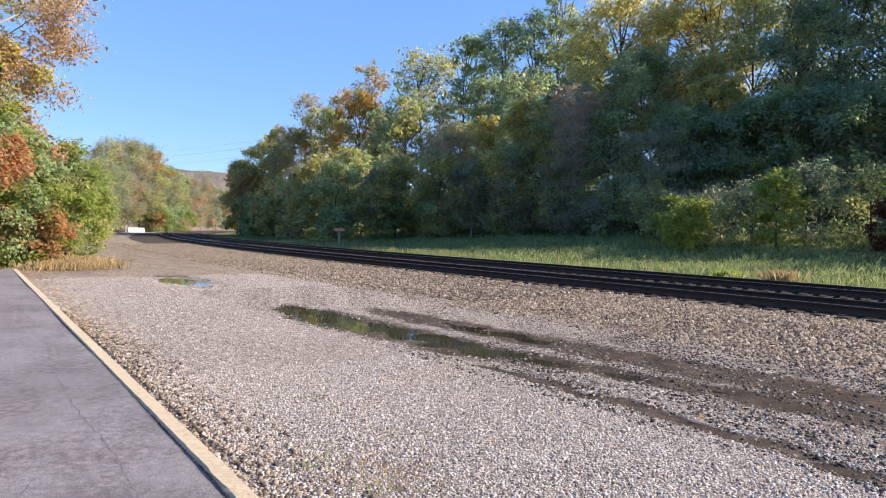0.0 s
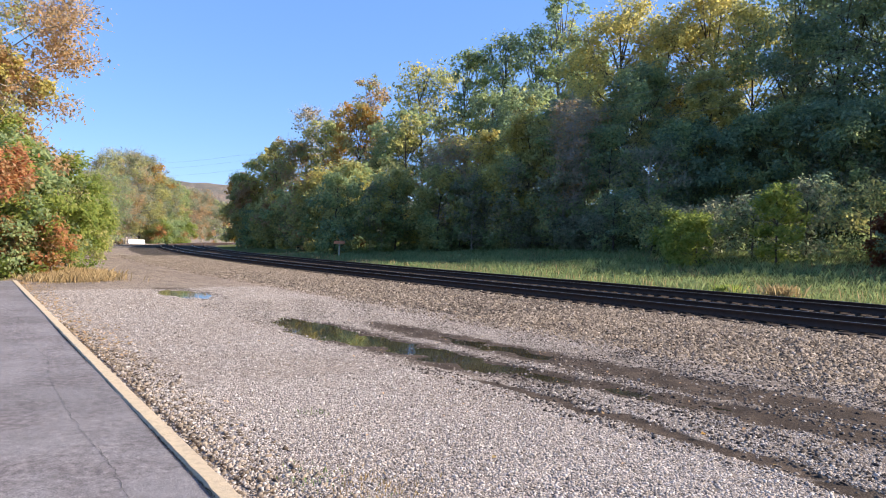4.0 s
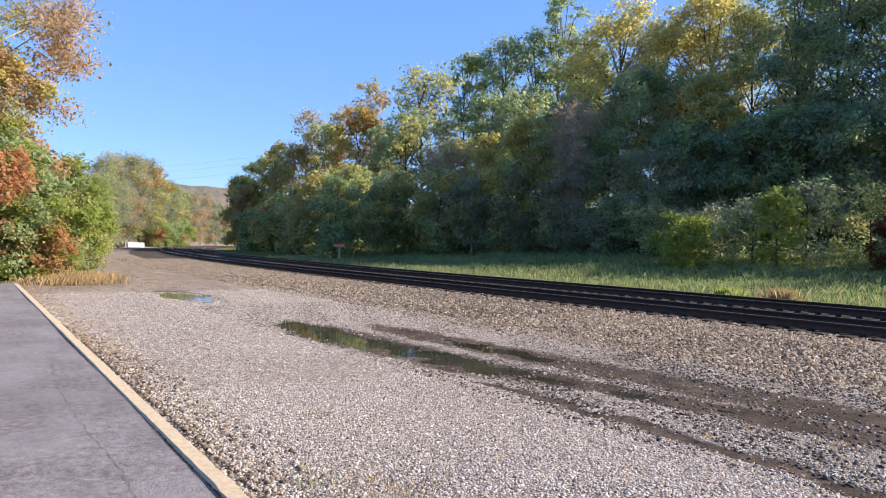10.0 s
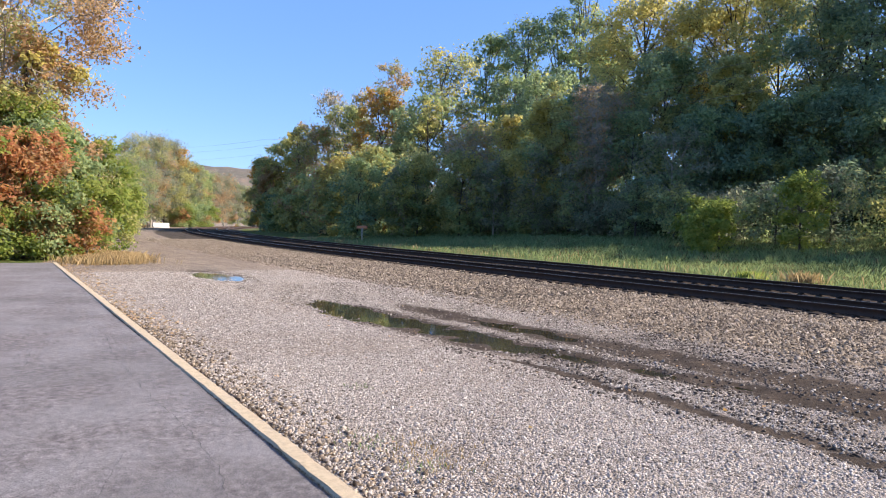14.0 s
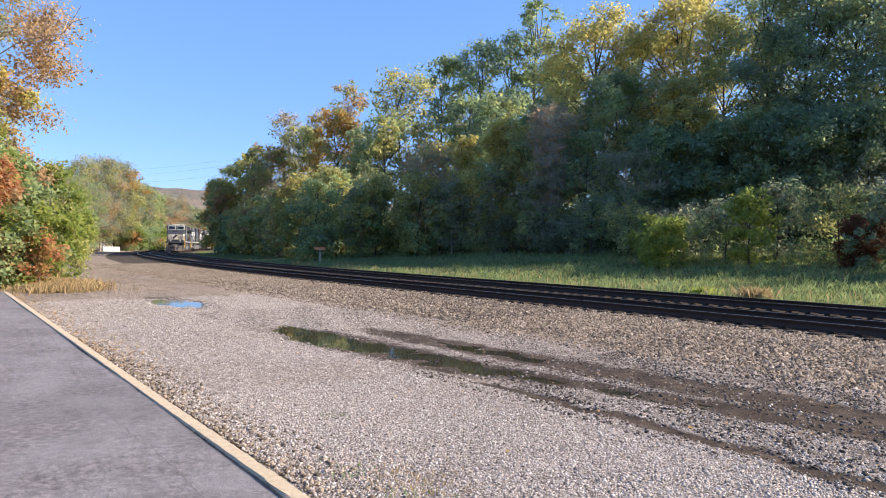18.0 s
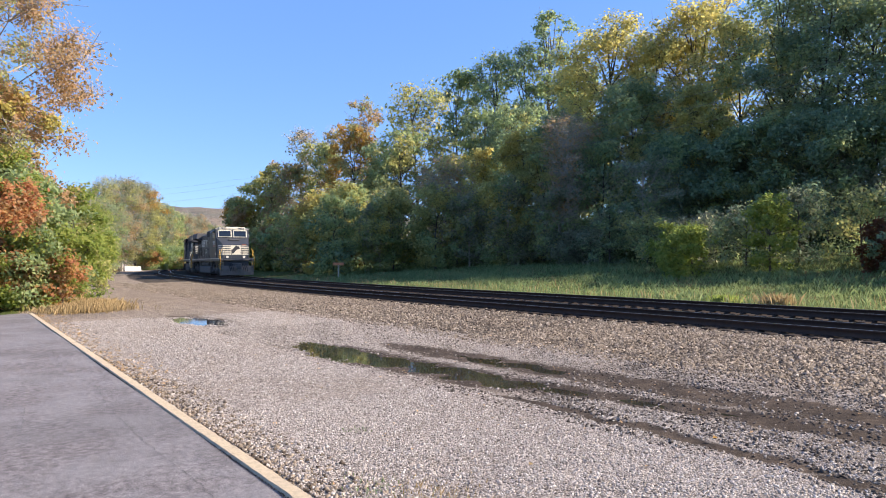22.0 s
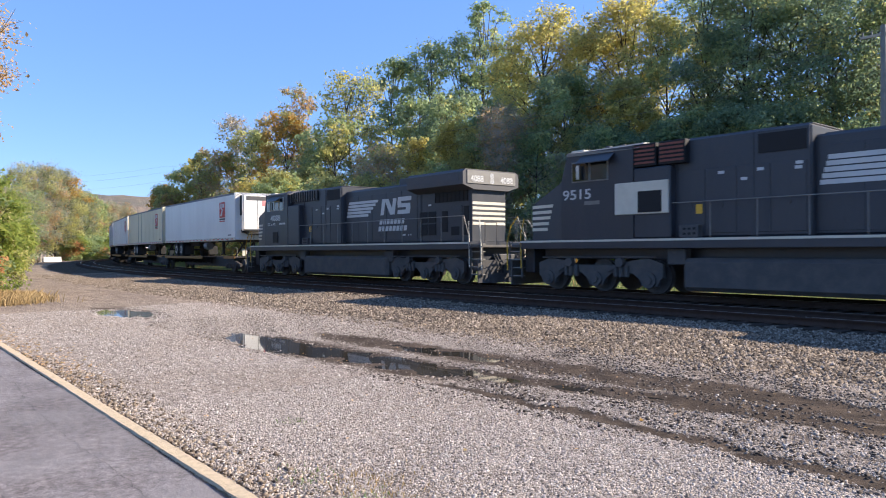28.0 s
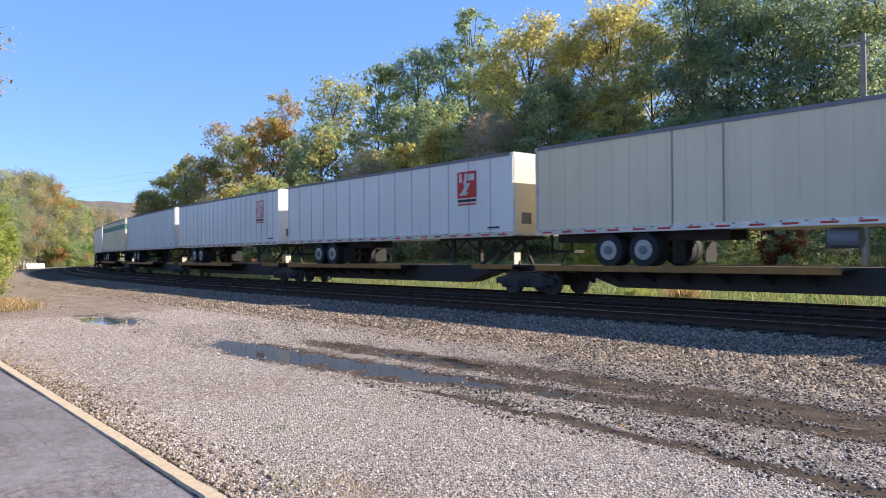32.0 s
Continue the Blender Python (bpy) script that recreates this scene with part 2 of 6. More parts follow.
# wheel ruts: y at x = -8, slope, half width, depth, x from, x to
RUTS = ((5.3, 0.02, 0.62, 0.06, -13.2, -6.2), (5.55, 0.13, 0.28, 0.04, -10.0, 8.0), (4.95, -0.03, 0.12, 0.026, -6.6, 8.0), (6.72, 0.06, 0.42, 0.03, -12.0, 8.0))
HOLES = ((-20.0, 5.15, 1.9, 0.62), (-28.0, 5.9, 2.2, 0.6))


def rut_shape(x, y, k, grow=1.0):
    """1 on the line of rut k, falling to 0 at its edges and tapered ends."""
    y0, slope, wid, _, x0, x1 = RUTS[k]
    ends = np.clip((x - x0 + 1) / 3.2, 0, 1) * np.clip((x1 + 1 - x) / 3.2, 0, 1)
    wob = 0.04 * np.sin(x * 1.3) + 0.03 * np.sin(x * 4.7 + 1) + 0.03 * np.sin(x * 7.9 + 3 * y)
    w = wid * grow * (0.3 + 0.7 * np.sqrt(ends))
    return np.exp(-(((y - y0 - wob - slope * (x + 8)) / w) ** 2)) * np.minimum(1, 1.6 * ends)


def ground_z(x, y):
    x, y = np.asarray(x, float), np.asarray(y, float)
    d = track_side(x, y)
    z = np.interp(d, [-40, -12.0, -9.4, -5.75, -5.3, -4.9, 1.7, 3.2, 6, 12, 18, 40, 75, 200, 2000],
                  [-0.1, -0.02, 0.0, 0.04, 0.062, 0.076, 0.09, 0.02, 0.15, 0.75, 1.5, 5.0, 8.5, 12, 12])
    fade = np.clip((x + 230) / 120, 0.25, 1)
    z = np.where(d > 6, 0.15 + (z - 0.15) * fade, z)
    lot = (d < -6.0) & (d > -60)
    bumps = 0.03 * np.sin(x * 0.9 + y * 0.4) * np.sin(y * 1.3 - x * 0.23) + 0.02 * np.sin(x * 0.31 - y * 0.7)
    # wheel ruts that hold water run beside the ballast
    rut = 0.0
    for k in range(4):
        rut = rut - RUTS[k][3] * rut_shape(x, y, k)
    for xc, ycc, wx, wy in HOLES:
        rut = rut - 0.09 * np.exp(-(((x - xc) / wx) ** 2) - (((y - ycc) / wy) ** 2))
    rut = rut * (0.86 + 0.14 * np.sin(x * 0.9 + 6.7) + 0.3 * np.sin(x * 5.3 + 4.1 * y) * np.sin(6.3 * y - 2.2 * x) + 0.12 * np.sin(11 * x) * np.sin(9 * y + 4 * x))
    flat = (x > -24) & (y < 1.3)
    return np.where(flat, -0.06, z + np.where(lot, bumps * 0.5 + rut, 0))


def fast_mesh(name, verts, faces, mats=(), smooth=False, index=None):
    """A mesh from arrays: verts (n, 3) and faces (m, k)."""
    verts, faces = np.asarray(verts, np.float32), np.asarray(faces, np.int32)
    me = bpy.data.meshes.new(name)
    k = faces.shape[1]
    me.vertices.add(len(verts))
    me.vertices.foreach_set("co", verts.ravel())
    me.loops.add(faces.size)
    me.loops.foreach_set("vertex_index", faces.ravel())
    me.polygons.add(len(faces))
    me.polygons.foreach_set("loop_start", np.arange(0, faces.size, k, dtype=np.int32))
    if smooth:
        me.polygons.foreach_set("use_smooth", np.ones(len(faces), bool))
    for m in mats:
        me.materials.append(m)
    if index is not None:
        me.polygons.foreach_set("material_index", np.asarray(index, np.int32))
    me.update(calc_edges=True)
    return me


def grid_faces(nu, nv):
    i = np.arange((nu - 1) * (nv - 1))
    a = i // (nv - 1) * nv + i % (nv - 1)
    return np.stack([a, a + nv, a + nv + 1, a + 1], 1)


# ---- ground: one sheet that reaches the horizon ----
def ground_material():
    n = Nodes("ground")
    geo = n.add("ShaderNodeNewGeometry")
    pos = geo.outputs["Position"]
    zone = n.add("ShaderNodeVertexColor")
    zone.layer_name = "zone"
    sep = n.add("ShaderNodeSeparateColor")
    n.link(zone.outputs[0], sep.inputs[0])
    cell = n.add("ShaderNodeSeparateColor")
    n.link(n.voronoi(64, "F1", "Color", pos), cell.inputs[0])
    d40 = n.voronoi(64, "F1", "Distance", pos)
    cell2 = n.add("ShaderNodeSeparateColor")
    n.link(n.voronoi(17, "F1", "Color", pos), cell2.inputs[0])
    d17 = n.voronoi(17, "F1", "Distance", pos)
    big = n.noise(0.4, 6, 0.65, pos)
    mid = n.noise(2.2, 4, 0.6, pos)
    # grey crushed stone, soiled brown in patches
    lot = n.ramp(cell.outputs[0], [(0, (0.15, 0.128, 0.11)), (0.5, (0.35, 0.305, 0.268)), (1, (0.56, 0.495, 0.445))])
    lot = n.mix(n.math("MULTIPLY", n.ramp(big, [(0.44, (0, 0, 0)), (0.66, (1, 1, 1))]), 0.4), lot, (0.25, 0.19, 0.14))
    sp = n.add("ShaderNodeSeparateXYZ")
    n.link(pos, sp.inputs[0])
    fard = n.add("ShaderNodeMapRange")
    for k, v in (("From Min", -11.0), ("From Max", -26.0), ("To Min", 0.0), ("To Max", 0.75)):
        fard.inputs[k].default_value = v
    n.link(sp.outputs[0], fard.inputs[0])
    lot = n.mix(n.math("MULTIPLY", fard.outputs[0], n.ramp(sp.outputs[1], [(0.0, (1, 1, 1)), (1.0, (1, 1, 1))])), lot, n.ramp(cell.outputs[1], [(0, (0.21, 0.168, 0.13)), (1, (0.47, 0.385, 0.305))]))
    lot = n.mix(n.math("MULTIPLY", fard.outputs[0], 0.8), lot, n.ramp(n.noise(1.1, 6, 0.75, pos, stretch=(0.35, 1.6, 1)), [(0.34, (0.5, 0.47, 0.44)), (0.62, (1.15, 1.12, 1.08))]), "MULTIPLY")
    mud = n.ramp(mid, [(0.3, (0.022, 0.016, 0.012)), (0.7, (0.085, 0.062, 0.045))])
    wet = n.ramp(n.math("ADD", sep.outputs[1], n.math("MULTIPLY", n.math("SUBTRACT", mid, 0.5), 0.7)), [(0.38, (0, 0, 0)), (0.58, (1, 1, 1))])
    lot = n.mix(n.math("MULTIPLY", wet, 0.95), lot, mud)
    lot = n.mix(0.75, lot, n.ramp(n.noise(9.0, 5, 0.75, pos), [(0.3, (0.45, 0.43, 0.42)), (0.7, (1.35, 1.33, 1.3))]), "MULTIPLY")
    lot = n.mix(0.6, lot, n.ramp(n.noise(75.0, 3, 0.8, pos), [(0.36, (0.3, 0.29, 0.28)), (0.64, (1.5, 1.48, 1.45))]), "MULTIPLY")
    # ballast base kept dark, darkest at cell edges: shade of the gaps painted in
    bal = n.ramp(cell2.outputs[1], [(0, (0.035, 0.027, 0.021)), (0.5, (0.085, 0.067, 0.051)), (1, (0.16, 0.13, 0.10))])
    bal = n.mix(n.math("MULTIPLY", n.ramp(d17, [(0.2, (0, 0, 0)), (0.8, (1, 1, 1))]), 0.7), bal, (0.05, 0.042, 0.035))
    bedn = n.add("ShaderNodeVertexColor")
    bedn.layer_name = "bed"
    bal = n.mix(n.math("MULTIPLY", bedn.outputs[0], 1.0), bal, n.ramp(mid, [(0.3, (0.03, 0.024, 0.019)), (0.7, (0.075, 0.06, 0.047))]))
    grass = n.ramp(n.noise(3.0, 6, 0.7, pos), [(0.25, (0.04, 0.06, 0.018)), (0.5, (0.09, 0.115, 0.03)), (0.75, (0.19, 0.17, 0.07))])
    grass = n.mix(n.ramp(big, [(0.5, (0, 0, 0)), (0.7, (1, 1, 1))]), grass, (0.17, 0.13, 0.06))
    edge_r = n.ramp(n.math("ADD", sep.outputs[0], n.math("MULTIPLY", n.math("SUBTRACT", mid, 0.5), 0.5)), [(0.42, (0, 0, 0)), (0.58, (1, 1, 1))])
    edge_b = n.ramp(n.math("ADD", sep.outputs[2], n.math("MULTIPLY", n.math("SUBTRACT", mid, 0.5), 0.5)), [(0.42, (0, 0, 0)), (0.58, (1, 1, 1))])
    col = n.mix(edge_r, lot, bal)
    col = n.mix(edge_b, col, grass)
    hgt = n.mix(edge_r, n.math("SUBTRACT", 1.0, d40), n.math("MULTIPLY", n.math("SUBTRACT", 1.0, d17), 2.0))
    hgt = n.math("MULTIPLY", hgt, n.math("SUBTRACT", 1.0, n.math("MULTIPLY", wet, 0.8)))
    n.bump(hgt, 0.9, 0.025)
    rough = n.math("SUBTRACT", 0.95, n.math("MULTIPLY", wet, 0.1))
    return n.set(col, rough, 0.0, 0.08)


def build_ground():
    def axis(lo, hi, fine_lo, fine_hi, fine, growth):
        a = list(np.arange(fine_lo, fine_hi, fine))
        step = fine
        while a[-1] < hi:
            step *= growth
            a.append(a[-1] + step)
        step, b = fine, [fine_lo]
        while b[-1] > lo:
            step *= growth
            b.append(b[-1] - step)
        return np.array(b[:0:-1] + a)
    xs = axis(-4200, 4200, -40, 6, 0.16, 1.06)
    ys = axis(-4200, 4200, 0, 26, 0.16, 1.06)
    gx, gy = np.meshgrid(xs, ys, indexing="ij")
    gz = ground_z(gx, gy)
    me = fast_mesh("ground", np.stack([gx, gy, gz], -1).reshape(-1, 3), grid_faces(len(xs), len(ys)), [ground_material()], True)
    d = track_side(gx, gy)
    sm = lambda v, a, b: np.clip((v - a) / (b - a), 0, 1)
    ballast = sm(d, -10.6, -9.2) * (1 - sm(d, 2.6, 3.4))
    ballast = np.where(gx < -34, sm(d, -9.3 - (-34 - gx) * 0.0, -7.6) * (1 - sm(d, 2.6, 3.4)), ballast)
    green = np.maximum(sm(d, 2.6, 3.6), np.maximum(sm(-gy, 6, 9), sm(-gx - 24 - 0.9 * (gy + 0.5), 0, 2) * sm(1.8 - gy - 0.02 * (gx + 24), 0, 1)))
    wet = np.zeros_like(gx)
    for k in range(4):
        wet = np.maximum(wet, rut_shape(gx, gy, k, 1.25))
    for xc, ycc, wx, wy in HOLES[:1]:
        wet = np.maximum(wet, np.exp(-(((gx - xc) / (1.5 * wx)) ** 2) - (((gy - ycc) / (1.4 * wy)) ** 2)))
    worn_band = 0.45 * sm(gy, 4.4, 5.2) * (1 - sm(gy, 8.0, 9.2)) * sm(gx, -13, -7)
    wet = np.maximum(wet, worn_band)
    bed = sm(d, -5.3, -4.8) * (1 - sm(d, 1.5, 2.2))
    layer = me.color_attributes.new("bed", "FLOAT_COLOR", "POINT")
    layer.data.foreach_set("color", np.stack([bed, bed, bed, np.ones_like(gx)], -1).astype(np.float32).ravel())
    layer = me.color_attributes.new("zone", "FLOAT_COLOR", "POINT")
    layer.data.foreach_set("color", np.stack([ballast, wet, green, np.ones_like(gx)], -1).astype(np.float32).ravel())
    tagged(new("ground", me), "gravel yard, stone ballast and grassy hillside", "ground", kind="structure")


build_ground()


def loose_stones(name, pts, size, mat, label, category="gravel", flat=0.7, seed=1, fine=False):
    """Loose angular stones, joined as stuff: a broken top on a wider foot, or a plain four-sided tip where they lie far off."""
    rng = np.random.default_rng(seed)
    if fine:
        base = np.array([(1, 0.1, -0.45), (0.1, 1, -0.45), (-1, -0.1, -0.45), (-0.1, -1, -0.45), (0.6, 0.5, 0.6), (-0.45, 0.55, 0.75), (-0.55, -0.5, 0.55), (0.5, -0.55, 0.7)])
        tri = np.array([(0, 1, 4), (1, 5, 4), (1, 2, 5), (2, 6, 5), (2, 3, 6), (3, 7, 6), (3, 0, 7), (0, 4, 7), (4, 5, 6), (4, 6, 7)])
    else:
        base = np.array([(1, 0.2, -0.3), (-0.2, 1, -0.3), (-1, -0.2, -0.3), (0.2, -1, -0.3), (0.15, 0.1, 0.8)])
        tri = np.array([(0, 1, 4), (1, 2, 4), (2, 3, 4), (3, 0, 4)])
    k, nv = len(pts), len(base)
    sz = size * np.clip(np.exp(rng.normal(-0.1, 0.38, (k, 1, 1))), 0.4, 1.8)
    v = base[None] * rng.uniform(0.65, 1.2, (k, nv, 1)) * sz * np.array([1, 1, flat])
    v = v + rng.normal(0, 0.16, (k, nv, 3)) * sz
    a, t = rng.uniform(0, 2 * np.pi, k), rng.normal(0, 0.35, k)
    ca, sa, ct, st = np.cos(a)[:, None], np.sin(a)[:, None], np.cos(t)[:, None], np.sin(t)[:, None]
    x, y, z = v[..., 0], v[..., 1], v[..., 2]
    x, z = x * ct - z * st, x * st + z * ct
    v = np.stack([x * ca - y * sa, x * sa + y * ca, z], -1) + pts[:, None, :]
    f = tri[None] + (np.arange(k) * nv)[:, None, None]
    me = fast_mesh(name, v.reshape(-1, 3), f.reshape(-1, 3), [mat])
    return tagged(new(name, me), label, category, kind="stuff")


def part(name, bm, material, parent, label=""):
    """Links a bmesh as one mesh object under a thing or a part."""
    me = bpy.data.meshes.new(name)
    bm.to_mesh(me)
    bm.free()
    for m in material if isinstance(material, (list, tuple)) else [material]:
        me.materials.append(m)
    ob = new(name, me)
    ob.parent = parent
    return tagged(ob, label) if label else ob


def thing(name, m, label, category, group="", kind=""):
    ob = new(name)
    ob.empty_display_size = 0.2
    ob.matrix_world = m
    return tagged(ob, label, category, group, kind)


def box(bm, x0, x1, y0, y1, z0, z1, bevel=0.0, idx=0):
    """Adds a box, bevelled if asked."""
    g = bmesh.ops.create_cube(bm, size=1.0)
    vs = g["verts"]
    for v in vs:
        v.co = Vector(((x0 + x1) / 2 + v.co.x * (x1 - x0), (y0 + y1) / 2 + v.co.y * (y1 - y0), (z0 + z1) / 2 + v.co.z * (z1 - z0)))
    fs = {f for v in vs for f in v.link_faces}
    for f in fs:
        f.material_index = idx
    if bevel:
        es = list({e for v in vs for e in v.link_edges})
        bmesh.ops.bevel(bm, geom=es, offset=bevel, segments=1, affect="EDGES", clamp_overlap=True)
    return bm


def boxes(*args, bevel=0.0):
    bm = bmesh.new()
    for a in args:
        box(bm, *a[:6], bevel=bevel, idx=a[6] if len(a) > 6 else 0)
    return bm


def prism(bm, outline, lo, hi, axis="y", idx=0):
    """Extrudes a closed outline: (x, z) along y, or (y, z) along x, or (x, y) along z."""
    put = {"y": lambda p, t: (p[0], t, p[1]), "x": lambda p, t: (t, p[0], p[1]), "z": lambda p, t: (p[0], p[1], t)}[axis]
    a = [bm.verts.new(put(p, lo)) for p in outline]
    b = [bm.verts.new(put(p, hi)) for p in outline]
    fs = [bm.faces.new(a), bm.faces.new(b[::-1])]
    k = len(a)
    for i in range(k):
        fs.append(bm.faces.new((a[i], b[i], b[(i + 1) % k], a[(i + 1) % k])))
    for f in fs:
        f.material_index = idx
    bmesh.ops.recalc_face_normals(bm, faces=fs)
    return bm


def rod(bm, points, r, sides=6, idx=0):
    """A round bar through points."""
    rings = []
    for i, p in enumerate(points):
        p = Vector(p)
        q0, q1 = Vector(points[max(i - 1, 0)]), Vector(points[min(i + 1, len(points) - 1)])
        d = (q1 - q0).normalized()
        u = d.orthogonal().normalized()
        if abs(d.z) < 0.99:
            u = d.cross(Vector((0, 0, 1))).normalized()
        w = d.cross(u)
        rr = r[i] if isinstance(r, (list, tuple)) else r
        rings.append([bm.verts.new(p + rr * (math.cos(2 * math.pi * k / sides) * u + math.sin(2 * math.pi * k / sides) * w)) for k in range(sides)])
    fs = [bm.faces.new(rings[0][::-1]), bm.faces.new(rings[-1])]
    for a, b in zip(rings, rings[1:]):
        for k in range(sides):
            fs.append(bm.faces.new((a[k], a[(k + 1) % sides], b[(k + 1) % sides], b[k])))
    for f in fs:
        f.material_index = idx
    return bm


def disc(bm, c, r, y0, y1, sides=20, idx=0, axis="y", r2=None):
    """A cylinder with its axis along y (or x)."""
    o0 = [(math.cos(2 * math.pi * k / sides), math.sin(2 * math.pi * k / sides)) for k in range(sides)]
    rr = r if r2 is None else r2
    if axis == "y":
        a = [bm.verts.new((c[0] + r * u, y0, c[1] + r * w)) for u, w in o0]
        b = [bm.verts.new((c[0] + rr * u, y1, c[1] + rr * w)) for u, w in o0]
    elif axis == "x":
        a = [bm.verts.new((y0, c[0] + r * u, c[1] + r * w)) for u, w in o0]
        b = [bm.verts.new((y1, c[0] + rr * u, c[1] + rr * w)) for u, w in o0]
    else:
        a = [bm.verts.new((c[0] + r * u, c[1] + r * w, y0)) for u, w in o0]
        b = [bm.verts.new((c[0] + rr * u, c[1] + rr * w, y1)) for u, w in o0]
    fs = [bm.faces.new(a), bm.faces.new(b[::-1])]
    for k in range(sides):
        fs.append(bm.faces.new((a[k], b[k], b[(k + 1) % sides], a[(k + 1) % sides])))
    for f in fs:
        f.material_index = idx
    bmesh.ops.recalc_face_normals(bm, faces=fs)
    return bm


# ---- the two tracks ----
def build_track(name, off, z_top, label):
    tr = thing(name, Matrix.Identity(4), label, "railway track", kind="structure")
    ss = np.concatenate([np.arange(-300, 0, 2.0), np.arange(0, 130, 4.0)])
    prof = [(-0.07, -0.17), (0.07, -0.17), (0.07, -0.155), (0.012, -0.13), (0.012, -0.045), (0.036, -0.035), (0.036, -0.004), (0.03, 0.0),
            (-0.03, 0.0), (-0.036, -0.004), (-0.036, -0.035), (-0.012, -0.045), (-0.012, -0.13), (-0.07, -0.155)]
    k = len(prof)
    for side in (-1, 1):
        vs = []
        for s in ss:
            for u, w in prof:
                x, y, _ = track_point(s, off + side * 0.7535 + u)
                vs.append((x, y, z_top + w))
        n = len(ss)
        f = [(i * k + j, (i + 1) * k + j, (i + 1) * k + (j + 1) % k, i * k + (j + 1) % k) for i in range(n - 1) for j in range(k)]
        idx = [1 if j in (7,) else 0 for i in range(n - 1) for j in range(k)]
        ob = new("rail", fast_mesh("rail", vs, f, [M["rail_steel"], M["rail_head"]], False, idx))
        ob.parent = tr
        tagged(ob, "rusty steel rail with a bright worn head")
    return tr


track_near = build_track("track_near", NEAR_OFF, Z_NEAR, "near railway track on stone ballast")
track_far = build_track("track_far", 0.0, Z_FAR, "far railway track on stone ballast")


# ---- trees ----
def leaf_cloud(centers, radii, counts, out, leaf, rng, flat=0.8):
    """Leaves round the twig ends, turned to the light: arrays of verts and faces."""
    c, r, o = np.repeat(centers, counts, axis=0), np.repeat(radii, counts), np.repeat(out, counts, axis=0)
    k = len(c)
    d = rng.normal(size=(k, 3))
    d /= np.linalg.norm(d, axis=1, keepdims=True)
    rad = r * np.where(rng.uniform(0, 1, k) < 0.86, rng.uniform(0, 1, k) ** 0.5, rng.uniform(0.9, 1.6, k))
    p = c + d * rad[:, None] * np.array([1, 1, flat])
    nrm = o * 0.4 + d * 0.25 + rng.normal(size=(k, 3)) * 0.5 + np.array([0, 0, 0.45])
    nrm /= np.linalg.norm(nrm, axis=1, keepdims=True)
    u = np.cross(nrm, rng.normal(size=(k, 3)))
    u /= np.linalg.norm(u, axis=1, keepdims=True) + 1e-9
    w = np.cross(nrm, u)
    sz = leaf * np.clip(np.exp(rng.normal(-0.05, 0.3, (k, 1))), 0.45, 1.7)
    v = np.stack([p + u * sz, p + w * sz * 0.55 + nrm * sz * 0.2, p - u * sz, p - w * sz * 0.55 + nrm * sz * 0.2], 1)
    return v.reshape(-1, 3), np.arange(4 * k).reshape(-1, 4)


def limb(path, r0, r1, sides=5):
    n = len(path)
    vs, fs = [], []
    for i, p in enumerate(path):
        p = np.array(p)
        a, b = np.array(path[max(i - 1, 0)]), np.array(path[min(i + 1, n - 1)])
        d = (b - a) / (np.linalg.norm(b - a) + 1e-9)
        u = np.cross(d, (0.31, 0.95, 0.05))
        u /= np.linalg.norm(u) + 1e-9
        w = np.cross(d, u)
        r = r0 + (r1 - r0) * i / (n - 1)
        for k in range(sides):
            a_ = 2 * np.pi * k / sides
            vs.append(p + r * (np.cos(a_) * u + np.sin(a_) * w))
    for i in range(n - 1):
        for k in range(sides):
            fs.append((i * sides + k, i * sides + (k + 1) % sides, (i + 1) * sides + (k + 1) % sides, (i + 1) * sides + k))
    return np.array(vs), np.array(fs)


def twigs(a, m, b, r0, r1):
    """Many thin three-sided twigs at once, each through a, m and b."""
    d = (b - a) / (np.linalg.norm(b - a, axis=1, keepdims=True) + 1e-9)
    u = np.cross(d, np.array((0.31, 0.95, 0.05)))
    u /= np.linalg.norm(u, axis=1, keepdims=True) + 1e-9
    w = np.cross(d, u)
    rings = []
    for p, r in ((a, r0), (m, (r0 + r1) / 2), (b, r1)):
        for k in range(3):
            c, s = math.cos(2.0944 * k), math.sin(2.0944 * k)
            rings.append(p + r * (c * u + s * w))
    f = np.array([(i * 3 + k, i * 3 + (k + 1) % 3, i * 3 + 3 + (k + 1) % 3, i * 3 + 3 + k) for i in range(2) for k in range(3)])
    return np.stack(rings, 1).reshape(-1, 3), (f[None] + 9 * np.arange(len(a))[:, None, None]).reshape(-1, 4)


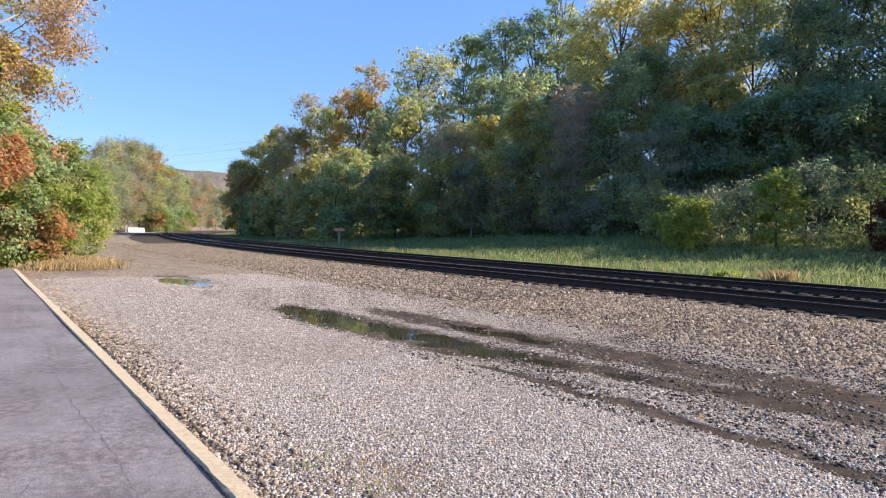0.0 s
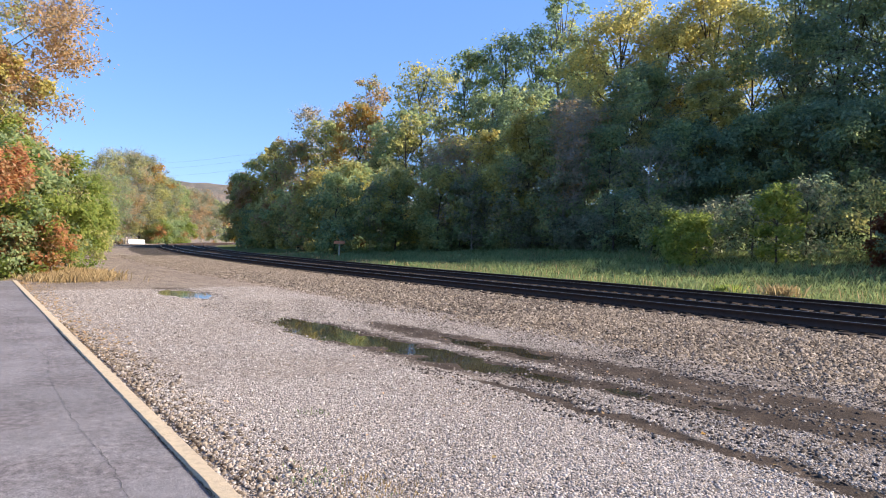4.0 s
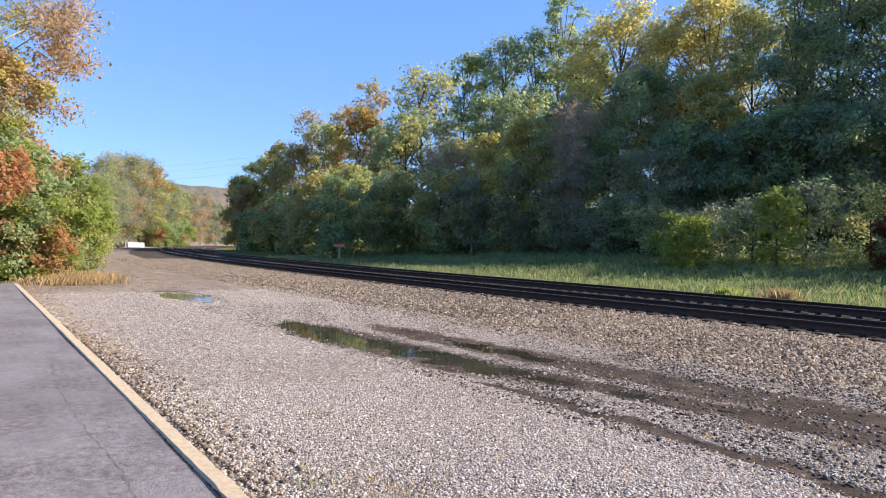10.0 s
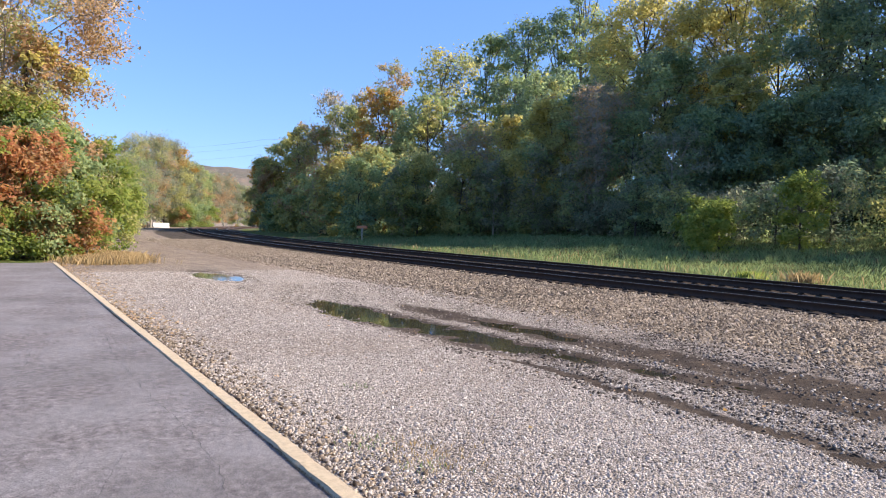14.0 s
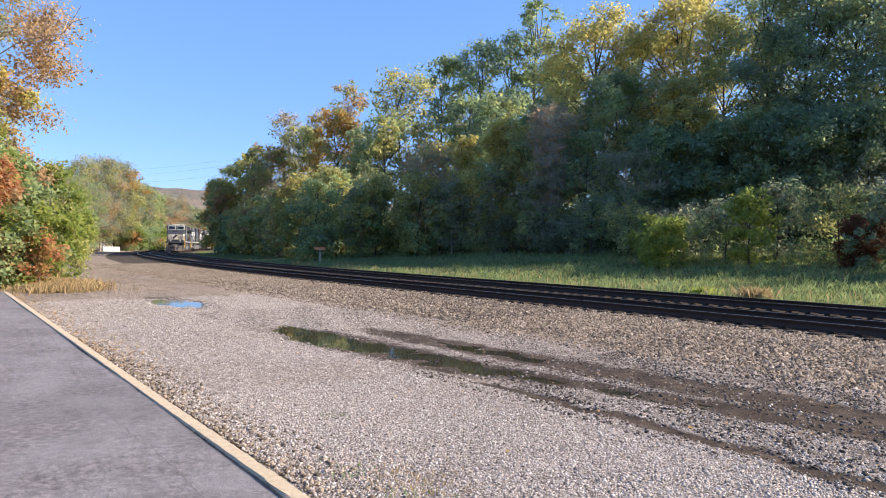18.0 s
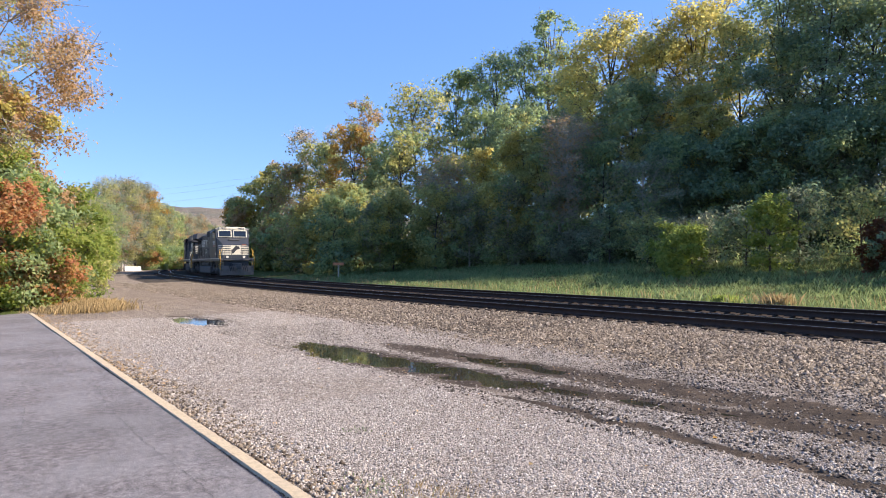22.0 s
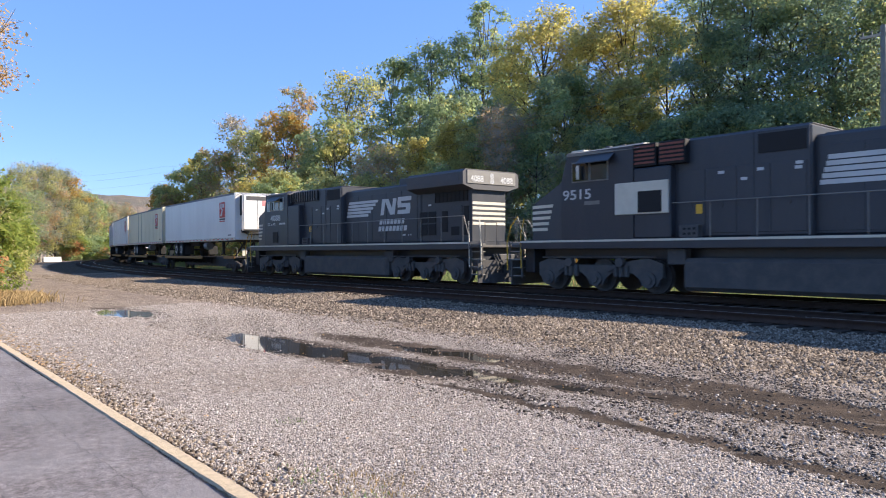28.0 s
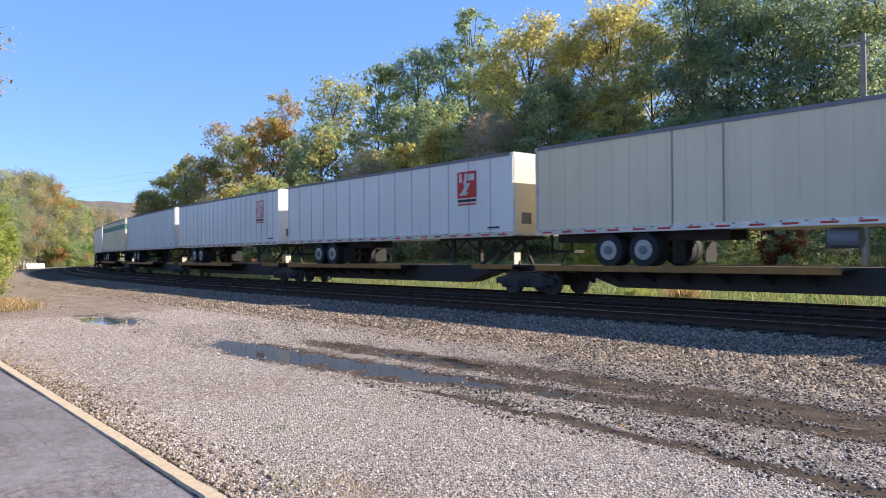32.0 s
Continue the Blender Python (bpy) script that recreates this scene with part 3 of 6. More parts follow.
def tree(name, x, y, top, width, mats, label, seed, leaf=0.16, leaves=9000, bottom=0.28, bark="bark", clumps=34, category="tree", spire=0.0,
         bare=0.0, group="", base=None):
    """A tree whose highest leaves reach z = top: a tapered trunk, a limb to each bough, and boughs of many leafy twig ends.
    mats: [(material, share)], the first one more towards the top."""
    rng = np.random.default_rng(seed)
    z0 = float(ground_z(x, y)) - 0.1 if base is None else base
    h = top - z0
    ob = thing(name, Matrix.Translation((x, y, z0)), label, category, group)
    rw = width / 2
    zb = h * bottom
    # boughs: an uneven egg, wider below the middle, with one at the tip
    nb = int(np.clip(5 + 2.1 * (h - zb) / max(rw, 0.5) ** 0.6 + 1.6 * width, 11, 46))
    boughs, size = [], []
    lobes = rng.uniform(0.78, 1.1, 7)
    for i in range(nb):
        t = (i + 0.5 + rng.uniform(-1.5, 1.5)) / nb
        t = min(max(t, 0.02), 0.97)
        a = i * 2.4 + rng.uniform(-0.9, 0.9)
        wide = (math.sqrt(max(0.1, 1 - ((t - 0.45) / 0.66) ** 2)) if spire < 1 else 1.02 - t) * lobes[int(a / 6.2832 * 7) % 7]
        rl = rw * rng.uniform(0.28, 0.46) * (0.55 + 0.45 * wide) + 0.12
        rr = max(0.0, rw * wide - 0.85 * rl) * rng.uniform(0.25, 1.0) ** 0.5
        zz = min(zb + (h - zb) * t, h - 0.95 * rl)
        if i == nb - 1:
            rr, zz = 0.15 * rr, h - 0.95 * rl
        boughs.append((rr * math.cos(a), rr * math.sin(a), max(zz, 0.35 * rl)))
        size.append(rl)
    boughs, size = np.array(boughs), np.array(size)
    # twig ends on each bough, more on its upper and outer side
    ns = max(4, int(round(clumps / nb)) + 2)
    home = np.repeat(np.arange(nb), ns)
    away = boughs[home] * np.array([1, 1, 0]) / (rw + 0.01)
    d = rng.normal(size=(nb * ns, 3)) * np.array([1, 1, 0.85]) + away * 0.55 + np.array([0, 0, 0.3])
    d /= np.linalg.norm(d, axis=1, keepdims=True)
    cs = boughs[home] + d * (size[home] * rng.uniform(0.45, 1.0, nb * ns))[:, None] * np.array([1, 1, 0.9])
    cs[:, 2] = np.maximum(cs[:, 2], 0.12)
    rs = size[home] * rng.uniform(0.28, 0.55, nb * ns) + 0.05
    # trunk and limbs
    lean = rng.normal(0, 0.02 * h, 2)
    r0 = max(0.045, 0.0085 * h + 0.025)
    spine = [np.array((lean[0] * t * t, lean[1] * t * t, h * 0.9 * t)) + np.append(rng.normal(0, 0.012 * h * t, 2), 0) for t in np.linspace(0, 1, 8)]
    vv, ff, off = [], [], 0

    def put(a):
        nonlocal off
        vv.append(a[0]); ff.append(a[1] + off); off += len(a[0])

    put(limb(spine, r0, r0 * 0.15, 7))
    for b in boughs:
        t0 = np.clip((b[2] / (h * 0.9)) * rng.uniform(0.62, 0.9), 0.08, 0.95) * 7
        i = int(t0)
        st = spine[i] + (spine[min(i + 1, 7)] - spine[i]) * (t0 - i)
        put(limb([st, (st + b) / 2 + np.array((0, 0, -0.03 * h * rng.uniform(-0.4, 1.0))), b], r0 * 0.3, r0 * 0.13, 5))
    near = boughs[home]
    put(twigs(near, (near + cs) / 2 + rng.normal(0, 0.1, cs.shape) * size[home][:, None], cs, r0 * (0.12 + 0.06 * bare), r0 * (0.05 + 0.05 * bare)))
    per = int(1 + 6 * bare)
    c, r = np.repeat(cs, per, axis=0), np.repeat(rs, per)[:, None]
    e = rng.normal(size=c.shape)
    e[:, 2] = np.abs(e[:, 2]) * 0.9
    e = c + e / np.linalg.norm(e, axis=1, keepdims=True) * r * rng.uniform(0.9, 2.0, r.shape)
    put(twigs(c, (c + e) / 2 + rng.normal(0, 0.1, c.shape) * r, e, r0 * (0.07 + 0.06 * bare), r0 * (0.025 + 0.03 * bare)))
    trunk = new("trunk", fast_mesh("trunk", np.concatenate(vv), np.concatenate([f[:, :4] for f in ff]), [M[bark]], True))
    trunk.parent = ob
    # crown
    if leaves:
        share = rs**2 / (rs**2).sum()
        counts = np.maximum(5, (leaves * share * rng.uniform(0.55, 1.45, len(rs)))).astype(int)
        v, f = leaf_cloud(cs, rs, counts, d, leaf, rng)
        tone = np.clip((cs[:, 2] - zb) / (h - zb + 0.01), 0, 1)
        w = np.array([s for _, s in mats], float)[None].repeat(len(cs), 0)
        w[:, 0] *= 0.35 + 1.5 * tone + rng.normal(0, 0.25, nb)[home] ** 2 * 4
        pick = np.cumsum(w / w.sum(1, keepdims=True), axis=1)
        per_bough, own = rng.uniform(0, 1, nb)[home], rng.uniform(0, 1, len(cs))
        u = np.where(own < 0.6, per_bough, rng.uniform(0, 1, len(cs)))
        which = np.minimum((u[:, None] > pick).sum(1), len(mats) - 1)
        idx = np.repeat(which, counts)
        crown = new("crown", fast_mesh("crown", v, f, [M[m] for m, _ in mats], False, idx))
        crown.parent = ob
    return ob


def forest():
    """The wooded hillside beyond the tracks, plus added shading trees at the right. Columns: x, y, top, crown width,
    look, leaves, bottom.
    """
    looks = {
        "olive": ([("leaf_olive", 3), ("leaf_green", 2), ("leaf_yellow", 1)], "tall tree with olive green leaves turning yellow", "bark"),
        "green": ([("leaf_green", 4), ("leaf_dark", 2), ("leaf_olive", 1)], "tall leafy green tree on the hillside", "bark"),
        "dark": ([("leaf_dark", 4), ("leaf_green", 2), ("leaf_olive", 1)], "tall dark green tree in shade", "bark"),
        "yellow": ([("leaf_yellow", 3), ("leaf_olive", 2)], "tall tree with yellow autumn leaves", "bark"),
        "orange": ([("leaf_orange", 3), ("leaf_olive", 1)], "tree with orange autumn leaves", "bark"),
        "tan": ([("leaf_tan", 1), ("leaf_olive", 2), ("leaf_yellow", 1)], "tree with thin tan autumn foliage", "bark_grey"),
        "mixed": ([("leaf_grey", 3), ("leaf_green", 2), ("leaf_olive", 1)], "grey-green young tree with thin foliage", "bark_grey"),
        "bare": ([("leaf_tan", 1), ("leaf_grey", 1)], "almost bare grey tree with fine twigs", "bark_grey"),
        "grey": ([("leaf_grey", 2), ("leaf_tan", 1)], "thin greyish tree with bare twigs", "bark_grey"),
    }
    rows = [
        (-114.6, 38.4, 12.3, 4.6, "orange", 12000, 0.02), (-111.6, 37.6, 11.9, 6.0, "olive", 14000, 0.02), (-107.6, 37.3, 10.9, 5.9, "tan", 14000, 0.02), (-101.0, 35.6, 6.0, 5.0, "green", 9000, 0.02), (-94.5, 34.8, 6.5, 5.5, "olive", 9000, 0.02), (-88.0, 34.0, 6.5, 5.5, "tan", 9000, 0.02), (-81.5, 33.0, 7.5, 5.5, "olive", 9000, 0.02),
        (-107.8, 39.3, 14.9, 7.7, "olive", 15000, 0.1), (-102.7, 39.7, 16.2, 7.5, "olive", 15000, 0.2), (-97.5, 40.3, 16.5, 8.2, "tan", 9000, 0.15),
        (-103.5, 45.6, 22.9, 7.7, "grey", 2600, 0.35), (-95.0, 44.0, 19.1, 8.2, "olive", 15000, 0.2), (-97.7, 47.1, 21.7, 6.5, "grey", 2600, 0.35),
        (-87.0, 45.1, 20.5, 9.5, "orange", 15000, 0.2), (-87.8, 47.6, 24.8, 7.0, "tan", 9000, 0.15), (-70.7, 33.5, 9.6, 8.4, "yellow", 15000, 0.1),
        (-67.8, 34.3, 10.1, 6.8, "olive", 15000, 0.1), (-74.0, 32.3, 8.8, 8.2, "tan", 12000, 0.1), (-69.4, 32.0, 7.3, 6.2, "olive", 15000, 0.1),
        (-67.3, 38.6, 14.4, 8.4, "olive", 15000, 0.1), (-63.5, 40.7, 20.9, 10.9, "olive", 15000, 0.2), (-61.0, 37.2, 15.4, 7.9, "olive", 15000, 0.1),
        (-51.9, 36.5, 11.4, 7.6, "tan", 9000, 0.15), (-50.6, 35.0, 10.3, 6.2, "bare", 1500, 0.2), (-37.6, 37.0, 12.6, 4.0, "bare", 1500, 0.3), (-39.0, 37.8, 11.6, 4.2, "bare", 1300, 0.3), (-36.6, 36.2, 10.5, 3.4, "bare", 1000, 0.3), (-52.0, 39.9, 12.3, 4.9, "yellow", 15000, 0.1), (-49.3, 33.2, 8.4, 5.6, "olive", 15000, 0.1),
        (-54.7, 32.3, 8.3, 6.0, "olive", 15000, 0.1), (-65.8, 48.1, 24.1, 6.6, "green", 15000, 0.2), (-61.9, 50.2, 25.4, 8.6, "green", 15000, 0.2),
        (-58.6, 51.6, 25.6, 8.4, "green", 15000, 0.2), (-57.0, 53.9, 29.6, 6.0, "green", 15000, 0.2), (-53.2, 45.3, 17.5, 7.6, "dark", 15000, 0.2),
        (-58.0, 45.3, 17.7, 6.7, "green", 15000, 0.2), (-43.5, 38.2, 12.7, 6.4, "yellow", 15000, 0.1), (-40.4, 37.4, 11.1, 5.2, "olive", 15000, 0.1),
        (-39.9, 40.0, 13.5, 4.7, "grey", 2600, 0.35), (-48.3, 49.0, 20.5, 5.6, "olive", 15000, 0.2), (-46.2, 45.0, 15.2, 6.0, "green", 15000, 0.1),
        (-42.8, 35.8, 8.5, 5.3, "mixed", 10000, 0.1), (-41.0, 45.6, 22.5, 8.8, "yellow", 15000, 0.2), (-38.7, 49.0, 21.8, 8.8, "yellow", 15000, 0.2),
        (-37.2, 44.1, 16.2, 7.3, "green", 15000, 0.2), (-35.4, 50.3, 23.8, 8.0, "yellow", 15000, 0.2), (-30.5, 43.3, 14.4, 3.9, "yellow", 15000, 0.1),
        (-32.5, 51.0, 21.7, 8.2, "olive", 15000, 0.2), (-28.2, 50.2, 22.8, 7.7, "dark", 15000, 0.2), (-25.5, 50.7, 22.1, 7.9, "dark", 15000, 0.2),
        (-22.6, 51.5, 22.4, 8.4, "dark", 15000, 0.2), (-35.8, 39.0, 10.6, 6.3, "green", 15000, 0.1), (-31.5, 38.2, 8.8, 6.0, "mixed", 9000, 0.1),
        (-31.3, 42.0, 10.8, 6.1, "dark", 15000, 0.1), (-28.6, 42.6, 10.1, 6.3, "dark", 15000, 0.1), (-26.5, 43.8, 11.1, 6.2, "dark", 15000, 0.1),
        (-24.6, 45.0, 11.3, 6.5, "dark", 15000, 0.1), (-22.6, 46.1, 11.5, 6.4, "dark", 15000, 0.1), (-20.6, 47.4, 11.6, 6.6, "dark", 15000, 0.1),
        (-57.2, 27.6, 7.7, 5.0, "green", 11000, 0.03), (-61.5, 31.0, 7.6, 5.0, "green", 11000, 0.05), (-55.4, 31.3, 6.8, 5.4, "mixed", 11000, 0.1), (-46.1, 34.4, 7.3, 4.9, "mixed", 9000, 0.1),
        (-37.6, 36.3, 7.7, 4.9, "mixed", 9000, 0.1), (-19.8, 52.1, 20.5, 9.0, "dark", 15000, 0.2), (-17.5, 55.4, 19.9, 9.8, "dark", 15000, 0.2),
        # next two rows: trees added mostly out of view to shade bank and bushes
        (-11.0, 44.5, 14.5, 9, "dark", 8000, 0.06), (-3.0, 45.5, 14.5, 9, "dark", 7000, 0.06), (5.0, 47.0, 14.5, 9, "dark", 6000, 0.1), (22.0, 44.0, 12.0, 9, "green", 5000, 0.15), (3.0, 55.0, 15.0, 10, "dark", 6000, 0.1),
        (18.0, 57.0, 15.0, 10, "green", 6000, 0.1),
        (-15.0, 52.0, 21.0, 10, "dark", 8000, 0.2),
    ]
    for i, (x, y, top, w, look_, leaves, bottom) in enumerate(rows):
        mats, label, bark = looks[look_]
        if top > 13 and -76 < x < -50:
            x, y, top, w = 1.16 * x - 0.13, 1.16 * y + 0.14, 1.16 * top - 0.26, 1.16 * w
        leaf = np.clip(0.0021 * math.hypot(x, y), 0.1, 0.2)
        tree("tree", x, y, top, w * (1.3 if top > 13 and x > -50 else 1.08), mats, label, 100 + i, leaf, int(leaves * (1.2 if x > -50 and (top > 12 or look_ == "dark") else 0.5)), bottom, bark, int(70 + w * 8), group="hillside trees",
             bare={"bare": 0.7, "grey": 0.9, "tan": 0.5, "mixed": 0.5}.get(look_, 0.1))


forest()


# ---- the train: x forward, z up from the rail head ----
def text_part(name, body, size, m, mat, parent, label=""):
    cu = bpy.data.curves.new(name, "FONT")
    cu.body = body
    cu.size = size
    cu.extrude = 0.004
    cu.align_x = "CENTER"
    cu.offset = 0.012 * size
    cu.materials.append(mat)
    ob = new(name, cu)
    ob.parent = parent
    ob.matrix_basis = m
    return tagged(ob, label) if label else ob


def each(name, specs, mat, parent, label="", bevel=0.0):
    """One part for every box of the list."""
    return [part(name, boxes(a, bevel=bevel), mat, parent, label) for a in specs]


def side_pose(x, y, z):
    """Upright text on a side wall: readable from outside."""
    return Matrix.Translation((x, y, z)) @ (pose(0, 0, 0, 90, 0, 0) if y < 0 else pose(0, 0, 0, 90, 0, 180))


def slab_bars(bm, rows, y, idx=0):
    """Flat painted bars on a side wall: (x0, x1, z0, z1, slant)."""
    for x0, x1, z0, z1, sl in rows:
        s = 1 if y > 0 else -1
        prism(bm, [(x0, z0), (x1, z0), (x1 + sl, z1), (x0 + sl, z1)], y, y + 0.004 * s, "y", idx)
    return bm


def wheelset_truck(parent, xc, axles, wheel_r, name="truck"):
    """A truck: side frames with journal boxes and springs; wheels are parts under it."""
    span = max(axles) - min(axles)
    bm = bmesh.new()
    for s in (-1, 1):
        y0, y1 = (1.08, 1.24) if s > 0 else (-1.24, -1.08)
        x0, x1 = xc + min(axles) - 0.45, xc + max(axles) + 0.45
        if len(axles) == 3:
            low = [(x0, 0.5)]
            for a in axles:
                low += [(xc + a - 0.36, 0.44), (xc + a - 0.27, 0.24), (xc + a + 0.27, 0.24), (xc + a + 0.36, 0.44)]
                if a < max(axles):
                    low += [(xc + a + 0.62, 0.62), (xc + a + 1.36, 0.62)]
            prism(bm, low + [(x1, 0.5), (x1, 0.92), (x1 - 0.5, 1.08), (xc + 1.3, 1.0), (xc + 0.8, 0.86), (xc - 0.8, 0.86), (xc - 1.3, 1.0), (x0 + 0.5, 1.08), (x0, 0.92)], y0, y1)
            for a in axles:
                disc(bm, (xc + a, 0.42), 0.24, s * 1.24, s * 1.32, 18)
                disc(bm, (xc + a, 0.42), 0.13, s * 1.32, s * 1.37, 14)
            for u in (-1.0, 1.0):
                disc(bm, (xc + u, 0.95), 0.14, s * 1.24, s * 1.42, 14)
                rod(bm, [(xc + u, s * 1.3, 0.9), (xc + u + 0.5, s * 1.3, 0.66)], 0.035, 5)
            rod(bm, [(x0 + 0.2, s * 1.28, 1.12), (x1 - 0.2, s * 1.28, 1.1)], 0.03, 5)
        else:
            prism(bm, [(x0, 0.40), (x0 + 0.35, 0.34), (xc - 0.5, 0.26), (xc + 0.5, 0.26), (x1 - 0.35, 0.34), (x1, 0.40), (x1, 0.56), (xc + 0.45, 0.74),
                       (xc - 0.45, 0.74), (x0, 0.56)], y0, y1)
        for a in axles:
            if len(axles) == 2:
                box(bm, xc + a - 0.17, xc + a + 0.17, y0 - 0.03, y1 + 0.05 if s > 0 else y1 + 0.03, wheel_r - 0.17, wheel_r + 0.17, 0.03)
                disc(bm, (xc + a, wheel_r), 0.12, (1.29 if s > 0 else -1.35), (1.35 if s > 0 else -1.29), 12)
        for u in (-0.5, 0.5) if len(axles) == 3 else (0.0,):
            for v in (-0.2, 0, 0.2):
                disc(bm, (xc + u * span * 0.5 + v, s * 1.27), 0.08, 0.5 if len(axles) == 3 else 0.32, 0.86 if len(axles) == 3 else 0.55, 8, 0, "z")
    box(bm, xc - 0.3, xc + 0.3, -1.08, 1.08, 0.55, 0.8)
    ob = part(name, bm, M["loco_under"] if len(axles) == 3 else M["spine_black"], parent, "dusty cast truck with springs")
    me = None
    for a in axles:
        for s in (-1, 1):
            if me is None:
                wb = bmesh.new()
                disc(wb, (0, 0), wheel_r, -0.065, 0.065, 28)
                disc(wb, (0, 0), wheel_r + 0.025, 0.065, 0.095, 28)
                disc(wb, (0, 0), wheel_r * 0.78, -0.075, -0.064, 28)
                disc(wb, (0, 0), wheel_r * 0.3, -0.12, -0.06, 16)
                w = part("wheel", wb, M["loco_under"], ob)
                me = w.data
            else:
                w = new("wheel", me)
                w.parent = ob
            w.matrix_basis = pose(xc + a, s * 0.79, wheel_r, 0, 0, 0 if s < 0 else 180)
    return ob


def ladder(bm, x, y, z0, z1, n, w=0.5):
    for s in (-1, 1):
        box(bm, x + s * w / 2 - 0.03, x + s * w / 2 + 0.03, y - 0.02, y + 0.02, z0, z1)
    for i in range(n):
        z = z0 + 0.06 + (z1 - z0 - 0.1) * i / (n - 1)
        box(bm, x - w / 2, x + w / 2, y - 0.14 if y > 0 else y - 0.02, y + 0.02 if y > 0 else y + 0.14, z - 0.02, z + 0.02)


def locomotive(number, reversed_run, style):
    """A six-axle road locomotive, about 22.3 m over couplers, black with white stripes."""
    lo = thing("locomotive", Matrix.Identity(4), f"black six-axle diesel locomotive numbered {number}, white stripes, on the rails", "locomotive", "train locomotives")
    K = M["loco_black"]
    # frame and walkway
    part("walkway", boxes((-9.75, 9.75, -1.5, 1.5, 1.52, 1.68), bevel=0.015), K, lo)
    part("underframe", boxes((-9.2, 9.2, -0.8, 0.8, 1.05, 1.53), bevel=0.015), K, lo)
    each("side_sill", [(-9.75, 9.75, s * 1.5 - 0.03, s * 1.5 + 0.03, 1.38, 1.66) for s in (-1, 1)], K, lo, bevel=0.01)
    for s in (-1, 1):
        part("sill_stripe", boxes((-9.7, 9.72, s * 1.535 - 0.006, s * 1.535 + 0.006, 1.60, 1.665)), M["cream_paint"], lo, "worn cream stripe along the sill")
    # long hood in sections
    part("engine_hood", boxes((-6.0, 0.1, -0.93, 0.93, 1.68, 4.23), bevel=0.06), K, lo)
    part("hood_roof", boxes((-5.7, -0.1, -0.66, 0.66, 4.23, 4.29), bevel=0.02), M["loco_roof"], lo)
    part("exhaust_housing", boxes((-4.95, -3.8, -0.5, 0.5, 4.28, 4.58), bevel=0.04), M["loco_roof"], lo, "dusty exhaust housing on the hood")
    part("equipment_hood", boxes((0.0, 5.0, -1.2, 1.2, 1.68, 4.5), bevel=0.05), K, lo)
    part("equipment_roof", boxes((0.02, 4.9, -1.05, 1.05, 4.5, 4.54), (1.0, 2.2, -0.6, 0.6, 4.54, 4.62), bevel=0.015), M["loco_roof"], lo)
    part("cabinet", boxes((3.8, 5.05, -1.49, 1.49, 1.68, 3.78), bevel=0.04), K, lo)
    # radiator end with wide overhanging wings
    part("radiator_hood", boxes((-9.15, -6.02, -0.93, 0.93, 1.68, 3.75), bevel=0.05), K, lo)
    bm = bmesh.new()
    prism(bm, [(-0.93, 3.72), (0.93, 3.72), (1.5, 3.9), (1.5, 4.38), (1.36, 4.5), (-1.36, 4.5), (-1.5, 4.38), (-1.5, 3.9)], -9.35, -5.72, "x")
    part("radiator_housing", bm, M["loco_roof"], lo, "overhanging radiator housing, dusty dark grey")
    each("radiator_screen", [(-9.1, -5.95, s * 1.505 - 0.008, s * 1.505 + 0.008, 4.0, 4.3) for s in (-1, 1)], M["loco_roof"], lo)
    for s in (-1, 1):
        bm = bmesh.new()
        box(bm, -9.0, -6.95, s * 0.935 - 0.02, s * 0.935 + 0.02, 3.3, 3.72)
        for i in range(9):
            box(bm, -9.0 + 0.25 * i, -8.96 + 0.25 * i, s * 0.96 - 0.01, s * 0.96 + 0.01, 3.3, 3.72)
        part("intake_grille", bm, M["dark_grille"], lo)
        each("louvre_panel", [(x, x + 0.5, s * 0.94 - 0.015, s * 0.94 + 0.015, z, z + 0.46) for x in (-7.0, -6.42) for z in (1.98, 2.5)], M["dark_grille"], lo, bevel=0.01)
        each("vent_door", [(-7.75, -7.4, s * 0.94 - 0.015, s * 0.94 + 0.015, 2.1, 2.95), (-9.05, -8.75, s * 0.94 - 0.015, s * 0.94 + 0.015, 1.95, 3.1)], M["dark_grille"], lo, bevel=0.01)
        part("rear_door", boxes((-8.65, -7.85, s * 0.94 - 0.02, s * 0.94 + 0.02, 1.75, 3.15), bevel=0.015), K, lo)
        part("door_louvre", boxes((-8.5, -8.0, s * 0.965 - 0.006, s * 0.965 + 0.006, 1.95, 2.3)), M["dark_grille"], lo)
        # hood doors with seams and latches
        for i in range(5):
            x = -5.75 + 1.15 * i
            bm = boxes((x + 0.025, x + 1.125, s * 0.935 - 0.012, s * 0.935 + 0.012, 1.8, 3.95), bevel=0.008)
            box(bm, x + 0.5, x + 0.6, s * 0.955 - 0.01, s * 0.955 + 0.01, 2.0, 2.12)
            part("hood_door", bm, K, lo)
        for i in range(4):
            x = 0.1 + 0.92 * i
            bm = boxes((x + 0.02, x + 0.9, s * 1.205 - 0.012, s * 1.205 + 0.012, 1.8, 3.6), bevel=0.008)
            box(bm, x + 0.4, x + 0.5, s * 1.225 - 0.01, s * 1.225 + 0.01, 2.5, 2.64)
            part("hood_door", bm, K, lo)
        each("hood_post", [(x - 0.03, x + 0.03, s * 1.2 - 0.025, s * 1.2 + 0.025, 1.7, 4.45) for x in (0.06, 1.5, 3.76)], K, lo)
        each("door_notice", [(x, x + 0.18, s * 1.22 - 0.005, s * 1.22 + 0.005, z, z + 0.08) for x, z in ((0.2, 3.5), (0.22, 3.38), (1.2, 3.42), (1.65, 3.2), (2.3, 3.42))], M["white_paint"], lo, "small white notice")
